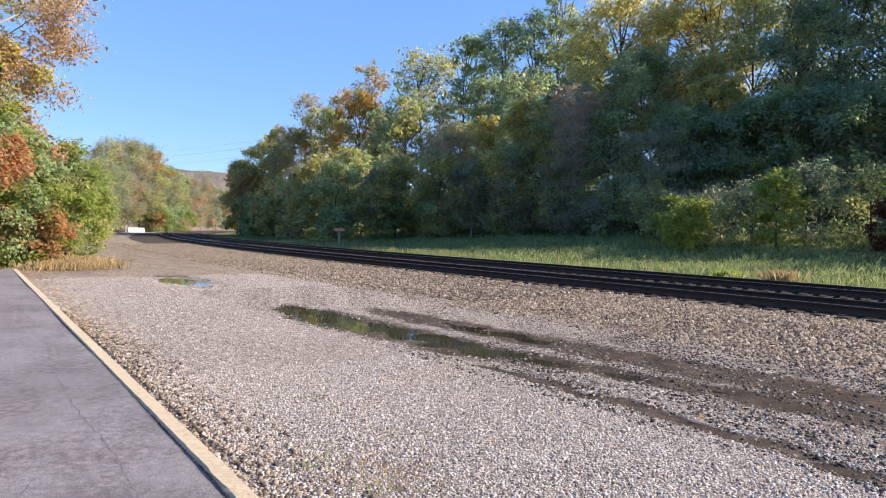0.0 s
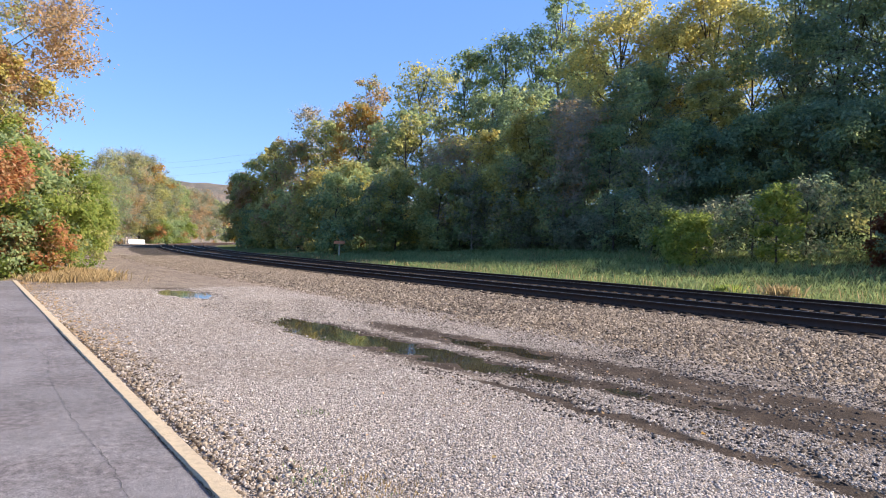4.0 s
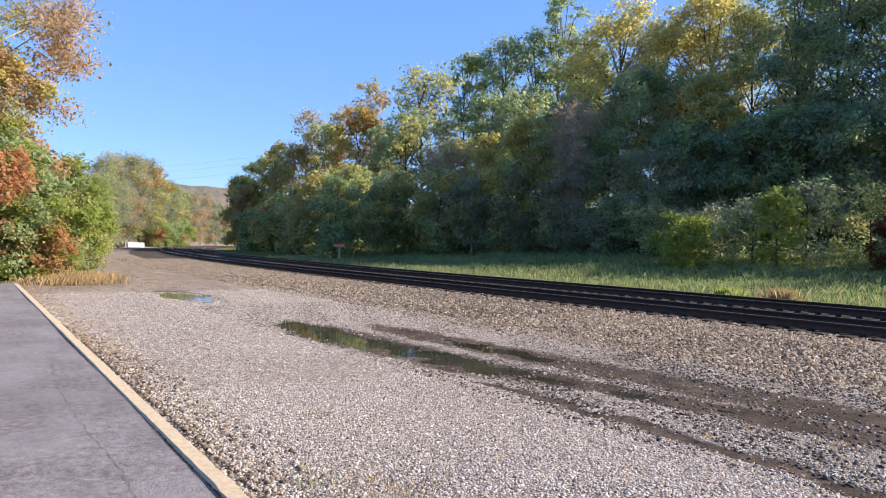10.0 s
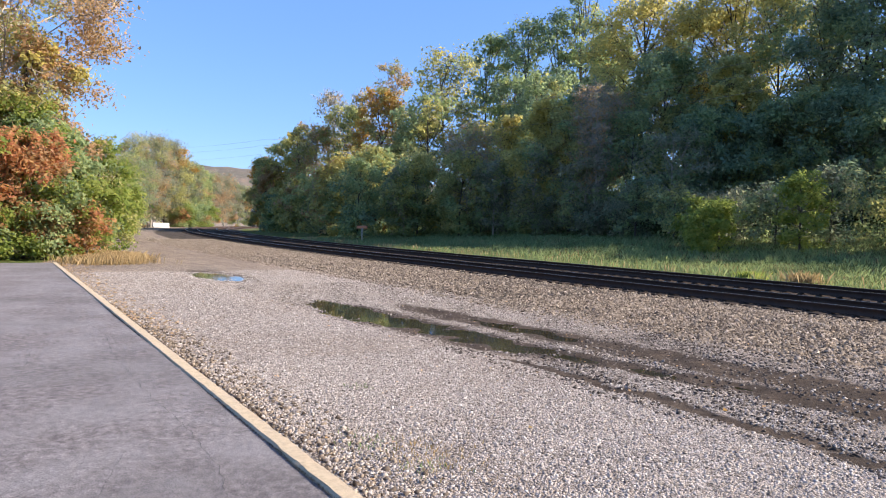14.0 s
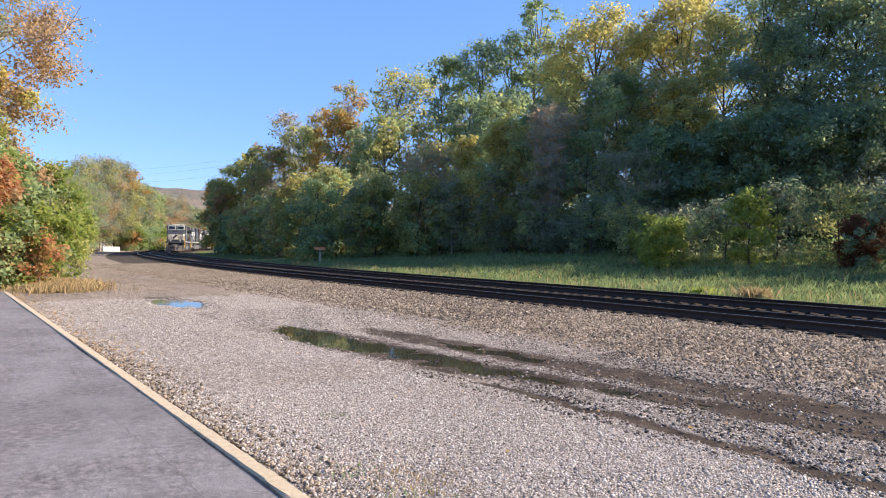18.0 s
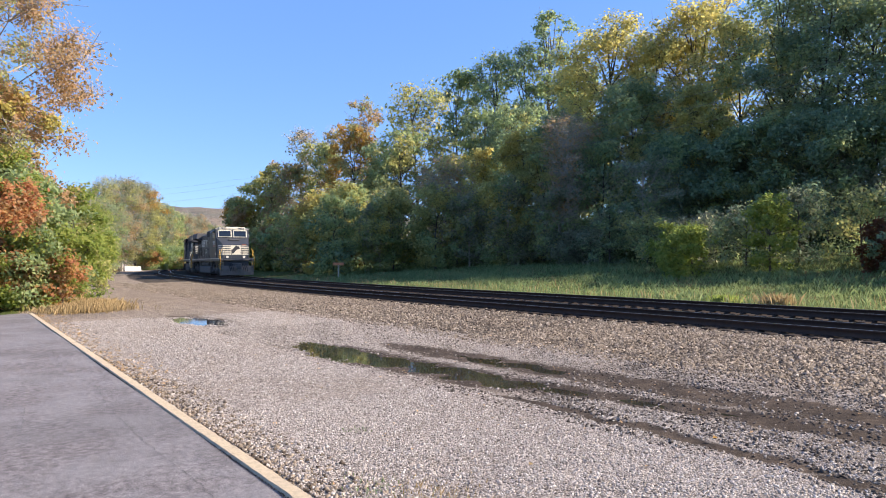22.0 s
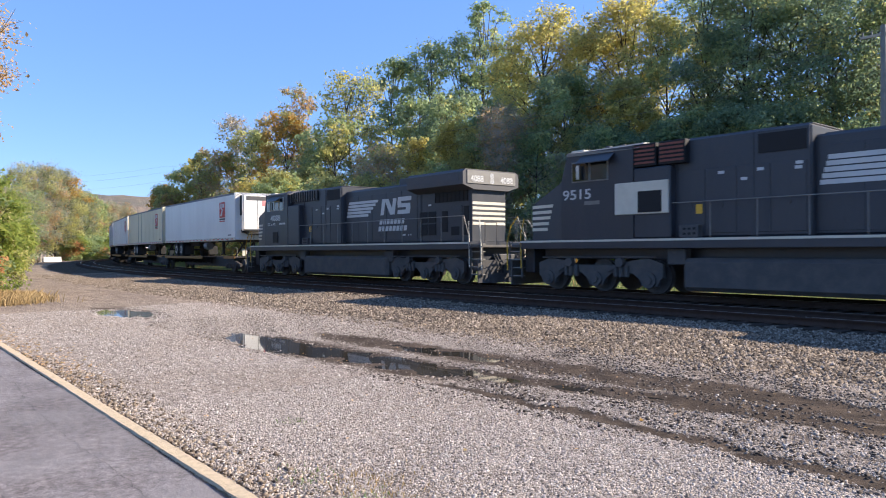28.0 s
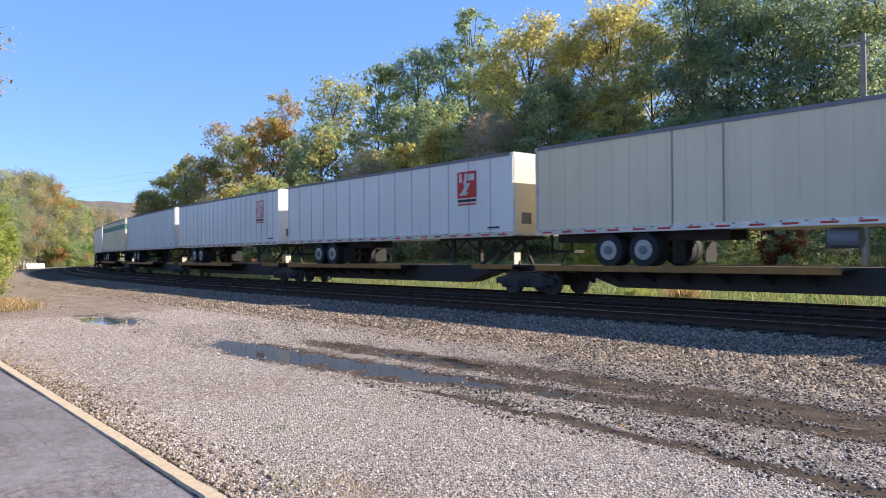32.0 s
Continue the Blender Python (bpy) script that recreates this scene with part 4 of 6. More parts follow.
        each("rail_notice", [(x, x + 0.2, s * 0.955 - 0.004, s * 0.955 + 0.004, z, z + 0.07) for x, z in ((-5.3, 2.0), (-4.9, 2.0), (-6.7, 3.2))], M["white_paint"], lo, "small white notice")
        # air intakes high on the equipment hood
        each("intake_screen", [(x0, x1, s * 1.205 - 0.015, s * 1.205 + 0.015, 3.87, 4.38) for x0, x1 in (((0.1, 1.35),) if number != "9822" else ((0.15, 1.75), (4.1, 4.85)))], M["dark_grille"], lo)
        if style == "cooler":
            part("cabinet_box", boxes((3.84, 5.7, s * 1.5 - 0.05, s * 1.5 + 0.05, 2.40, 3.37), bevel=0.02), M["cream_paint"], lo, "cream-painted equipment box")
            part("cabinet_screen", boxes((4.05, 4.85, s * 1.555 - 0.01, s * 1.555 + 0.01, 2.45, 3.08)), M["dark_grille"], lo)
            for x0, x1 in ((4.35, 5.12), (3.4, 4.17)):
                fr = part("cooler_frame", boxes((x0 - 0.04, x1 + 0.04, s * 1.3 - 0.14, s * 1.3 + 0.14, 3.82, 4.5), bevel=0.015), M["dark_grille"], lo)
                for i in range(5):
                    part("red_slat", boxes((x0, x1, s * 1.45 - 0.012, s * 1.45 + 0.012, 3.9 + 0.12 * i, 3.96 + 0.12 * i)), worn_red, fr, "dull red slat")
        if style == "dark_roof":
            for i in range(12):
                part("roof_rail", rod(bmesh.new(), [(2.3 + 0.25 * i, s * 1.3, 3.95), (2.3 + 0.25 * i, s * 1.3, 4.45)], 0.02, 5), M["grey_rail"], lo)
            part("roof_screen", boxes((2.2, 5.0, s * 1.24 - 0.03, s * 1.24 + 0.03, 3.95, 4.46)), M["dark_grille"], lo)
        part("warning_plate", boxes((2.95, 3.15, s * 1.225 - 0.005, s * 1.225 + 0.005, 2.35, 2.62)), M["amber"], lo, "orange notice plate")
        st = part("hood_steps", boxes((2.95, 3.55, min(s * 1.2, s * 1.46), max(s * 1.2, s * 1.46), 1.68, 2.04), bevel=0.02), M["loco_under"], lo)
        each("tread_hole", [(3.03 + 0.15 * i, 3.12 + 0.15 * i, s * 1.462 - 0.004, s * 1.462 + 0.004, z, z + 0.06) for i in range(3) for z in (1.76, 1.9)], M["dark_grille"], st)
    # cab and nose in one shell
    bm = bmesh.new()
    prism(bm, [(5.05, 1.68), (7.85, 1.68), (7.85, 3.62), (7.62, 4.36), (7.45, 4.48), (5.05, 4.48)], -1.5, 1.5)
    part("cab", bm, K, lo)
    bm = bmesh.new()
    prism(bm, [(4.85, 4.38), (7.66, 4.38), (7.58, 4.50), (7.1, 4.58), (4.9, 4.60)], -1.52, 1.52)
    for v in bm.verts:
        if v.co.z > 4.55:
            v.co.y *= 0.72
    part("cab_roof", bm, M["grey_rail"] if style != "dark_roof" else M["loco_roof"], lo, "dusty pale grey cab roof")
    bm = bmesh.new()
    prism(bm, [(7.85, 1.68), (9.45, 1.68), (9.45, 2.86), (9.3, 2.99), (7.85, 3.6)] if style != "dark_roof" else [(7.85, 1.68), (9.3, 1.68), (9.3, 3.3), (9.15, 3.42), (7.85, 3.64)], -1.46, 1.46)
    for v in bm.verts:
        if v.co.x > 9.0:
            v.co.y *= 0.80
    part("nose", bm, K, lo)
    # side windows, shade, mirror
    for s in (-1, 1):
        wins = ((7.03, 7.46, 3.56, 4.25), (6.5, 6.96, 3.58, 4.12), (6.02, 6.48, 3.58, 4.12), (5.5, 5.93, 3.56, 4.27)) if style == "dark_roof" else ((5.95, 6.66, 3.52, 4.22), (6.68, 7.4, 3.52, 4.18))
        for x0, x1, z0, z1 in wins:
            fr = part("side_window", boxes((x0, x1, s * 1.51 - 0.02, s * 1.51 + 0.02, z0, z1), bevel=0.01), M["cream_paint"] if style == "dark_roof" else M["grey_rail"], lo, "window with a pale frame")
            part("pane", boxes((x0 + 0.04, x1 - 0.04, s * 1.532 - 0.004, s * 1.532 + 0.004, z0 + 0.04, z1 - 0.04)), M["cab_glass"], fr)
        bm = bmesh.new()
        prism(bm, [(s * 1.5, 4.36), (s * 1.82, 4.1), (s * 1.82, 4.07), (s * 1.5, 4.33)], 5.72, 7.0, "x")
        part("sun_shade", bm, K, lo)
        part("mirror", boxes((6.98, 7.1, s * 1.66 - 0.02, s * 1.66 + 0.02, 3.6, 4.05), bevel=0.01), M["alu"], lo)
        if number != "4088":
            part("cab_notice", boxes((6.3, 6.9, s * 1.505 - 0.004, s * 1.505 + 0.004, 2.78, 2.90)), M["grey_rail"] if number != "9822" else M["red_faded"], lo, "small unreadable lettering")
        if number == "9822":
            part("plate", boxes((7.35, 7.85, s * 1.505 - 0.005, s * 1.505 + 0.005, 1.95, 2.2)), M["cream_paint"], lo)
        if number == "4088":
            part("vent_box", boxes((6.17, 6.77, s * 1.51 - 0.015, s * 1.51 + 0.015, 1.82, 2.4)), M["dark_grille"], lo)
        xn = {"9822": 6.5, "9515": 7.2, "4088": 6.48}[number]
        text_part("road_number", number, 0.45, side_pose(xn, s * 1.507, 2.98 if number != "4088" else 3.02) @ Matrix.Diagonal((1.32, 1, 1, 1)), M["white_paint"], lo, f"white painted number {number}")
        if number == "4088":
            text_part("lettering", "DC to AC", 0.19, side_pose(6.95 if s > 0 else 6.0, s * 1.507, 2.78) @ Matrix.Diagonal((1.15, 1, 1, 1)), M["white_paint"], lo, "white painted words DC to AC")
            each("lettering_bar", [(min(q, q + 0.07), max(q, q + 0.07), s * 1.505 - 0.004, s * 1.505 + 0.004, 2.8, 2.9) for q in (5.95 - 0.1 * k if s > 0 else 6.6 + 0.1 * k for k in range(7))], M["white_paint"], lo, "small unreadable lettering bar")
        # white stripes that wrap round the nose
        bm = bmesh.new()
        front = 9.44 if style != "dark_roof" else 9.29
        for i in range(5):
            z = 2.0 + 0.195 * i
            slab_bars(bm, [(8.62 - 0.075 * i, front, z, z + 0.105, 0.0)], s * 1.465)
        for v in bm.verts:
            k = max(0.0, (v.co.x - 7.85) / (front - 7.85))
            v.co.y = math.copysign(abs(v.co.y) * (1 - 0.20 * k) + 0.004, v.co.y)
        part("nose_stripes", bm, M["cream_paint"], lo, "cream stripes on the nose")
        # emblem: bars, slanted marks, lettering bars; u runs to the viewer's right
        y, way, xc = s * 0.955, (1 if s < 0 else -1), (-3.05 if s < 0 else -2.7)
        bm = bmesh.new()

        def mark(u0, u1, z0, z1, sl=0.0):
            slab_bars(bm, [(min(xc + way * u0, xc + way * u1), max(xc + way * u0, xc + way * u1), z0, z1, way * sl)], y)

        for i in range(5):
            mark(-2.6 + 0.05 * i, -0.72 + 0.2 * i, 2.95 + 0.155 * i, 3.07 + 0.155 * i)
            part("emblem_bar", bm, M["white_paint"], lo, "white painted horizontal bar")
            bm = bmesh.new()
        for u0, u1, z0, z1, sl in ((0.02, 0.22, 2.98, 3.72, 0.16), (0.62, 0.88, 2.98, 3.72, -0.46), (0.68, 0.88, 2.98, 3.72, 0.16), (1.05, 1.75, 2.98, 3.18, 0.04), (1.08, 1.8, 3.27, 3.46, 0.0), (1.08, 1.85, 3.55, 3.75, 0.02), (1.06, 1.28, 3.4, 3.6, 0.0), (1.55, 1.8, 3.12, 3.3, 0.0)):
            mark(0.38 + (u0 - 0.1) * 1.28, 0.38 + (u1 - 0.1) * 1.28, z0 - 0.02, z1 - 0.04, sl)
            part("emblem_mark", bm, M["white_paint"], lo, "white painted emblem mark")
            bm = bmesh.new()
        bm.free()
        for row, (n_, u0) in enumerate(((7, 0.2), (8, 0.1))):
            bm = bmesh.new()
            for i in range(n_):
                mark(u0 + 0.28 * i, u0 + 0.21 + 0.28 * i, 2.54 - 0.31 * row, 2.76 - 0.31 * row, 0.05)
                part("lettering_bar", bm, M["white_paint"], lo, "small white lettering bar")
                bm = bmesh.new()
            bm.free()
        # hand rails along the walkway
        bm = bmesh.new()
        for i in range(11):
            x = -9.3 + 1.32 * i
            if x < 3.7:
                rod(bm, [(x, s * 1.47, 1.66), (x, s * 1.47, 2.68)], 0.018, 5)
        rod(bm, [(-9.6, s * 1.47, 2.0), (-9.35, s * 1.47, 2.68), (3.75, s * 1.47, 2.68)], 0.018, 5)
        part("handrail", bm, M["loco_under"] if not reversed_run else M["grey_rail"], lo)
        # fuel tank pipes
        for x0, x1 in ((-2.9, -0.7), (-0.4, 1.8)) if style == "reservoir" else ():
            part("air_reservoir", disc(bmesh.new(), (s * 1.15, 1.12), 0.2, x0, x1, 16, 0, "x"), M["loco_under"], lo)
    # nose front stripes, door, lamps
    fx = 9.45 if style != "dark_roof" else 9.3
    for i in range(5):
        z = 2.0 + 0.195 * i
        if z < 2.7:
            part("front_stripe", boxes((fx + 0.002, fx + 0.008, -1.17, 1.17, z, z + 0.105)), M["cream_paint"], lo, "cream stripe across the nose")
        else:
            part("front_stripe", boxes((fx - 0.02, fx + 0.006, -1.14, 1.14, z - 0.02, z + 0.06)), M["cream_paint"], lo, "cream stripe across the nose")
    bm = prism(bmesh.new(), [(-0.38, 2.1), (-0.2, 2.1), (0.1, 2.45), (0.38, 2.55), (0.3, 2.75), (0.0, 2.85), (-0.15, 2.6), (-0.38, 2.45)], fx + 0.01, fx + 0.014, "x")
    part("front_emblem", bm, M["black_ink"], lo, "plain dark emblem on a cream field")
    part("emblem_field", boxes((fx + 0.004, fx + 0.009, -0.45, 0.45, 2.0, 2.86)), M["cream_paint"], lo)
    part("nose_cap", boxes((8.0, 8.6, -0.5, 0.5, 3.32 if style != "dark_roof" else 3.56, 3.44 if style != "dark_roof" else 3.66), bevel=0.03), M["loco_roof"], lo)
    each("nose_lamp_plate", [(fx + 0.002, fx + 0.012, 0.55, 0.95, 2.86, 2.96)], worn_red, lo, "small orange marker plate")
    each("nose_seam", [(fx + 0.002, fx + 0.016, y - 0.012, y + 0.012, 1.72, 2.84) for y in (0.5, 1.12)], K, lo)
    for y in (-0.75, 0.75):
        part("ditch_lamp", disc(bmesh.new(), (y, 1.78), 0.11, 9.45, 9.56, 16, 0, "x"), M["lamp_lens"] if number == "9822" else M["alu"], lo, "round ditch lamp")
    # windscreens
    for y0, y1 in ((-1.32, -0.08), (0.08, 1.32)):
        bm = bmesh.new()
        prism(bm, [(7.865, 3.66), (7.885, 3.66), (7.685, 4.32), (7.665, 4.32)], y0, y1)
        fr = part("windscreen", bm, M["cream_paint"], lo, "sloped windscreen with a cream frame")
        bm = bmesh.new()
        prism(bm, [(7.862, 3.73), (7.88, 3.73), (7.725, 4.25), (7.707, 4.25)], y0 + 0.09, y1 - 0.09)
        for v in bm.verts:
            v.co.x += 0.01
        part("pane", bm, M["cab_glass"], fr)
    part("number_board", boxes((7.15, 7.7, -1.2, 1.2, 4.34, 4.62), bevel=0.03), M["cream_paint"], lo, "cream number board over the windscreen")
    for y in (-0.8, 0.8):
        text_part("board_number", number, 0.26, Matrix.Translation((7.71, y, 4.4)) @ pose(0, 0, 0, 90, 0, 90), M["black_ink"], lo)
    for y in (-0.17, 0.17):
        part("headlamp", disc(bmesh.new(), (y, 4.48), 0.1, 7.69, 7.75, 14, 0, "x"), M["lamp_lens"] if number == "9822" else M["alu"], lo, "round headlamp")
    bm = bmesh.new()
    for i, y in enumerate((-0.25, 0.0, 0.25)):
        disc(bm, (y, 4.7), 0.08, 6.0 + 0.1 * i, 6.4 + 0.1 * i, 10, 0, "x", 0.04)
    box(bm, 6.1, 6.3, -0.35, 0.35, 4.58, 4.66)
    part("horn", bm, M["loco_under"], lo)
    part("roof_unit", boxes((5.2, 6.0, -0.5, 0.5, 4.58, 4.68), (6.5, 6.7, 0.5, 0.7, 4.57, 4.72), bevel=0.03), M["loco_roof"], lo)
    # rear hood end: stripes, number, lamps
    part("rear_number", boxes((-9.38, -9.345, -1.3, 1.3, 3.95, 4.45)), M["grey_rail"], lo, "pale grey end panel")
    for y in (-0.8, 0.8):
        text_part("board_number", number, 0.34, Matrix.Translation((-9.385, y, 4.02)) @ pose(0, 0, 0, 90, 0, -90), M["white_paint"], lo)
    part("rear_panel", boxes((-9.2, -9.15, -0.9, 0.9, 1.7, 3.72)), K, lo)
    bm = bmesh.new()
    for i in range(5):
        box(bm, -9.212, -9.202, -0.88, 0.88, 2.35 + 0.2 * i, 2.46 + 0.2 * i)
    part("rear_stripes", bm, M["cream_paint"], lo, "cream stripes on the hood end")
    bm = bmesh.new()
    for z in (3.72, 3.93):
        disc(bm, (0.0, z + 0.35), 0.11, -9.38, -9.3, 14, 0, "x")
    part("rear_lamp", bm, M["alu"], lo)
    # front platform, steps, yellow hand rails at both ends
    for e in (-1, 1):
        xe = 9.75 * e
        part("end_platform", boxes((min(xe, xe + 0.45 * e), max(xe, xe + 0.45 * e), -1.5, 1.5, 1.44, 1.55), bevel=0.02), M["loco_under"], lo)
        part("pilot_plate", boxes((min(xe - 0.3 * e, xe + 0.12 * e), max(xe - 0.3 * e, xe + 0.12 * e), -1.1, 1.1, 0.55, 1.44), bevel=0.02), M["loco_black"], lo)
        part("draft_gear", boxes((min(xe + 0.1 * e, xe + 0.5 * e), max(xe + 0.1 * e, xe + 0.5 * e), -0.42, 0.42, 0.62, 1.2), bevel=0.04), M["loco_under"], lo)
        for s in (-1, 1):
            xs, yi = xe + 0.28 * e, s * 1.42
            each("step_side", [(xs + q - 0.03, xs + q + 0.03, yi - 0.02, yi + 0.02, 0.38, 1.62) for q in (-0.3, 0.3)], M["loco_under"], lo)
            each("step", [(xs - 0.3, xs + 0.3, min(yi, yi - 0.16 * s), max(yi, yi - 0.16 * s), 0.42 + 0.285 * q, 0.46 + 0.285 * q) for q in range(5)], M["grey_rail"], lo)
            bm = bmesh.new()
            rod(bm, [(xe + 0.62 * e, s * 1.5, 0.62), (xe + 0.62 * e, s * 1.52, 1.6), (xe + 0.5 * e, s * 1.45, 2.2), (xe + 0.3 * e, s * 1.3, 2.55)], 0.022, 6)
            rod(bm, [(xe - 0.05 * e, s * 1.5, 0.7), (xe - 0.05 * e, s * 1.52, 1.9), (xe - 0.15 * e, s * 1.45, 2.45)], 0.022, 6)
            part("end_handrail", bm, M["yellow_rail"] if (e > 0 or not reversed_run) else M["cream_paint"], lo, "yellow hand rail")
        for y in (-0.8, 0.8):
            bm = rod(bmesh.new(), [(xe + 0.4 * e, y - 0.3, 1.55), (xe + 0.4 * e, y - 0.3, 2.4), (xe + 0.4 * e, y + 0.3, 2.4), (xe + 0.4 * e, y + 0.3, 1.55)], 0.018, 5)
            part("end_railing", bm, M["loco_under"], lo)
        bm = boxes((min(xe + 0.4 * e, xe + 1.05 * e), max(xe + 0.4 * e, xe + 1.05 * e), -0.16, 0.16, 0.72, 1.0), bevel=0.03)
        x0, x1 = sorted((xe + 1.0 * e, xe + 1.38 * e))
        box(bm, x0, x1, -0.2, 0.2, 0.66, 1.06, 0.05)
        part("coupler", bm, M["steel"], lo, "rusty knuckle coupler")
        for y in (-0.75, -0.6, -0.45, 0.45, 0.6, 0.75):
            bm = rod(bmesh.new(), [(xe + 0.47 * e, y, 1.2), (xe + 0.78 * e, y + 0.05, 0.8), (xe + 0.8 * e, y + 0.12, 0.5), (xe + 0.78 * e, y + 0.1, 0.75)], 0.025, 5)
            part("air_hose", bm, M["rubber"], lo, "black brake hose")
        bm = bmesh.new()
        for s in (-1, 1):
            prism(bm, [(xe + 0.45 * e, s * 1.5), (xe + 0.75 * e, s * 0.0), (xe + 0.70 * e, s * 0.0), (xe + 0.40 * e, s * 1.5)], 0.12, 0.98, "z")
        part("snow_plow", bm, M["loco_under"] if reversed_run else M["plow"], lo, "dark snow plow" if reversed_run else "worn grey snow plow")
    # tank, trucks
    part("fuel_tank", boxes((-4.1, 3.5, -1.4, 1.4, 0.16, 0.9 if style == "reservoir" else 1.1), bevel=0.12), M["loco_under"], lo, "dusty fuel tank")
    each("underbody_box", [(3.4, 4.0, -1.35, -1.05, 0.9, 1.38), (3.4, 4.0, 1.05, 1.35, 0.9, 1.38), (-4.4, -3.7, -1.3, -1.0, 0.85, 1.38), (-4.4, -3.7, 1.0, 1.3, 0.85, 1.38)], M["loco_under"], lo, bevel=0.03)
    wheelset_truck(lo, 6.65, (-1.98, 0.0, 1.98), 0.52)
    wheelset_truck(lo, -6.65, (-1.98, 0.0, 1.98), 0.52)
    return lo


worn_red = worn("dull_red", (0.22, 0.07, 0.05), (0.1, 0.05, 0.04), 0.7, scale=3)


def trailer(paint, label, ribs=0, reefer=False, logo="", band=None, front="same", letters=False, seams=()):
    """A 16.15 m highway trailer; z from the rail head of the car that carries it."""
    tr = thing("semi_trailer", Matrix.Identity(4), label, "trailer", "trailers on the train")
    L, W, ZB, ZT = 8.075, 1.3, 2.08, 5.02
    P = M[paint]
    bm = boxes((-L, L, -W, W, ZB, ZT), bevel=0.03)
    part("body", bm, P, tr)
    part("roof", boxes((-L + 0.02, L - 0.02, -W + 0.05, W - 0.05, ZT, ZT + 0.025)), M["alu"], tr)
    each("top_rail", [(-L, L, s * (W + 0.012) - 0.014, s * (W + 0.012) + 0.014, ZT - 0.10, ZT + 0.01) for s in (-1, 1)], M["rail_dark"], tr, "dark grey top rail")
    each("bottom_rail", [(-L, L, s * (W + 0.016) - 0.018, s * (W + 0.016) + 0.018, ZB - 0.03, ZB + 0.15) for s in (-1, 1)], M["alu"] if reefer or ribs else P, tr, "scuffed bottom rail")
    each("corner_post", [(x0, x1, s * (W + 0.014) - 0.016, s * (W + 0.014) + 0.016, ZB, ZT) for s in (-1, 1) for x0, x1 in ((-L, -L + 0.09), (L - 0.12, L))], M["alu"] if paint != "trailer_white" else P, tr)
    if ribs:
        for s in (-1, 1):
            for i in range(1, ribs):
                x = -L + 2 * L * i / ribs
                part("side_rib", boxes((x - 0.016, x + 0.016, s * (W + 0.006) - 0.008, s * (W + 0.006) + 0.008, ZB + 0.15, ZT - 0.10)), P if paint == "trailer_cream" else M["rib_shade"], tr)
    if seams:
        each("panel_seam", [(x - 0.018, x + 0.018, -W - 0.018, -W, ZB + 0.15, ZT - 0.10) for x in seams], M["seam"], tr, "dark panel seam")
    for s in (-1, 1):
        for i in range(9):
            x = -L + 0.3 + 1.78 * i
            each("reflector_strip", [(x + q, x + q + 0.42, s * (W + 0.036) - 0.002, s * (W + 0.036) + 0.002, ZB + 0.02, ZB + 0.075) for q in (0.0, 0.85) if x + q + 0.42 < L], M["red"], tr, "red reflector strip")
        slots = [-L + 0.15 + 0.62 * i for i in range(26)]
        each("rail_slot", [(x, x + 0.08, s * (W + 0.036) - 0.002, s * (W + 0.036) + 0.002, ZB + 0.085, ZB + 0.13) for x in slots], M["seam"], tr)
        if logo:
            x0 = 5.15 if s < 0 else -6.2
            pl = part("logo_panel", boxes((x0, x0 + 1.05, s * (W + 0.022) - 0.003, s * (W + 0.022) + 0.003, 3.55, 4.55)), M["red"] if logo == "red" else M["red_faded"], tr, "red square panel with a white arrow shape")
            bm = bmesh.new()
            slab_bars(bm, [(x0 + 0.12, x0 + 0.28, 4.15, 4.48, -0.02), (x0 + 0.34, x0 + 0.5, 4.05, 4.48, 0.08), (x0 + 0.6, x0 + 0.95, 4.2, 4.45, 0.0), (x0 + 0.2, x0 + 0.45, 3.72, 4.1, 0.3), (x0 + 0.1, x0 + 0.5, 3.66, 3.76, 0.1)], s * (W + 0.026))
            part("arrow_shape", bm, M["white_paint"], pl)
            bm = bmesh.new()
            slab_bars(bm, [(x0 + 0.02, x0 + 1.03, 3.40, 3.50, 0)], s * (W + 0.022))
            part("lettering_bar", bm, M["black_ink"], tr)
            bm = bmesh.new()
            slab_bars(bm, [(x0 + 0.02, x0 + 1.03, 3.28, 3.34, 0)], s * (W + 0.022))
            part("lettering_bar", bm, M["red"], tr)
        bm = bmesh.new()
        slab_bars(bm, [(6.8, 7.4, 2.36, 2.42, 0)], s * (W + 0.03))
        part("number_bar", bm, M["black_ink"], tr, "dark unreadable number bar")
    if band:
        bm = bmesh.new()
        for s in (-1, 1):
            box(bm, -L, L, s * (W + 0.006) - 0.008, s * (W + 0.006) + 0.008, 4.1, 4.55)
        box(bm, L, L + 0.008, -W, W, 4.1, 4.55)
        part("colour_band", bm, M[band], tr, "green band round the top")
    if letters:
        for i, y in enumerate((-1.0, -0.55, -0.1, 0.35)):
            bm = bmesh.new()
            prism(bm, [(y, 4.1), (y + 0.12, 4.1), (y + 0.3, 4.65), (y + 0.18, 4.65)], L + 0.002, L + 0.01, "x")
            part("lettering_bar", bm, M["black_ink"], tr)
        part("lettering_stripe", boxes((L + 0.002, L + 0.01, -0.8, 0.6, 3.9, 4.0)), M["amber"], tr)
    # cream sheet on a white trailer: its front's shade put into colour
    if front == "cream":
        part("front_wall", boxes((L, L + 0.02, -W + 0.05, W - 0.05, ZB + 0.1, ZT - 0.1)), M["trailer_cream"], tr, "front wall in cream that stands for its shade")
    bm = boxes((L + 0.0, L + 0.03, -0.9, -0.4, 2.5, 2.9))
    part("service_box", bm, M["seam"], tr)
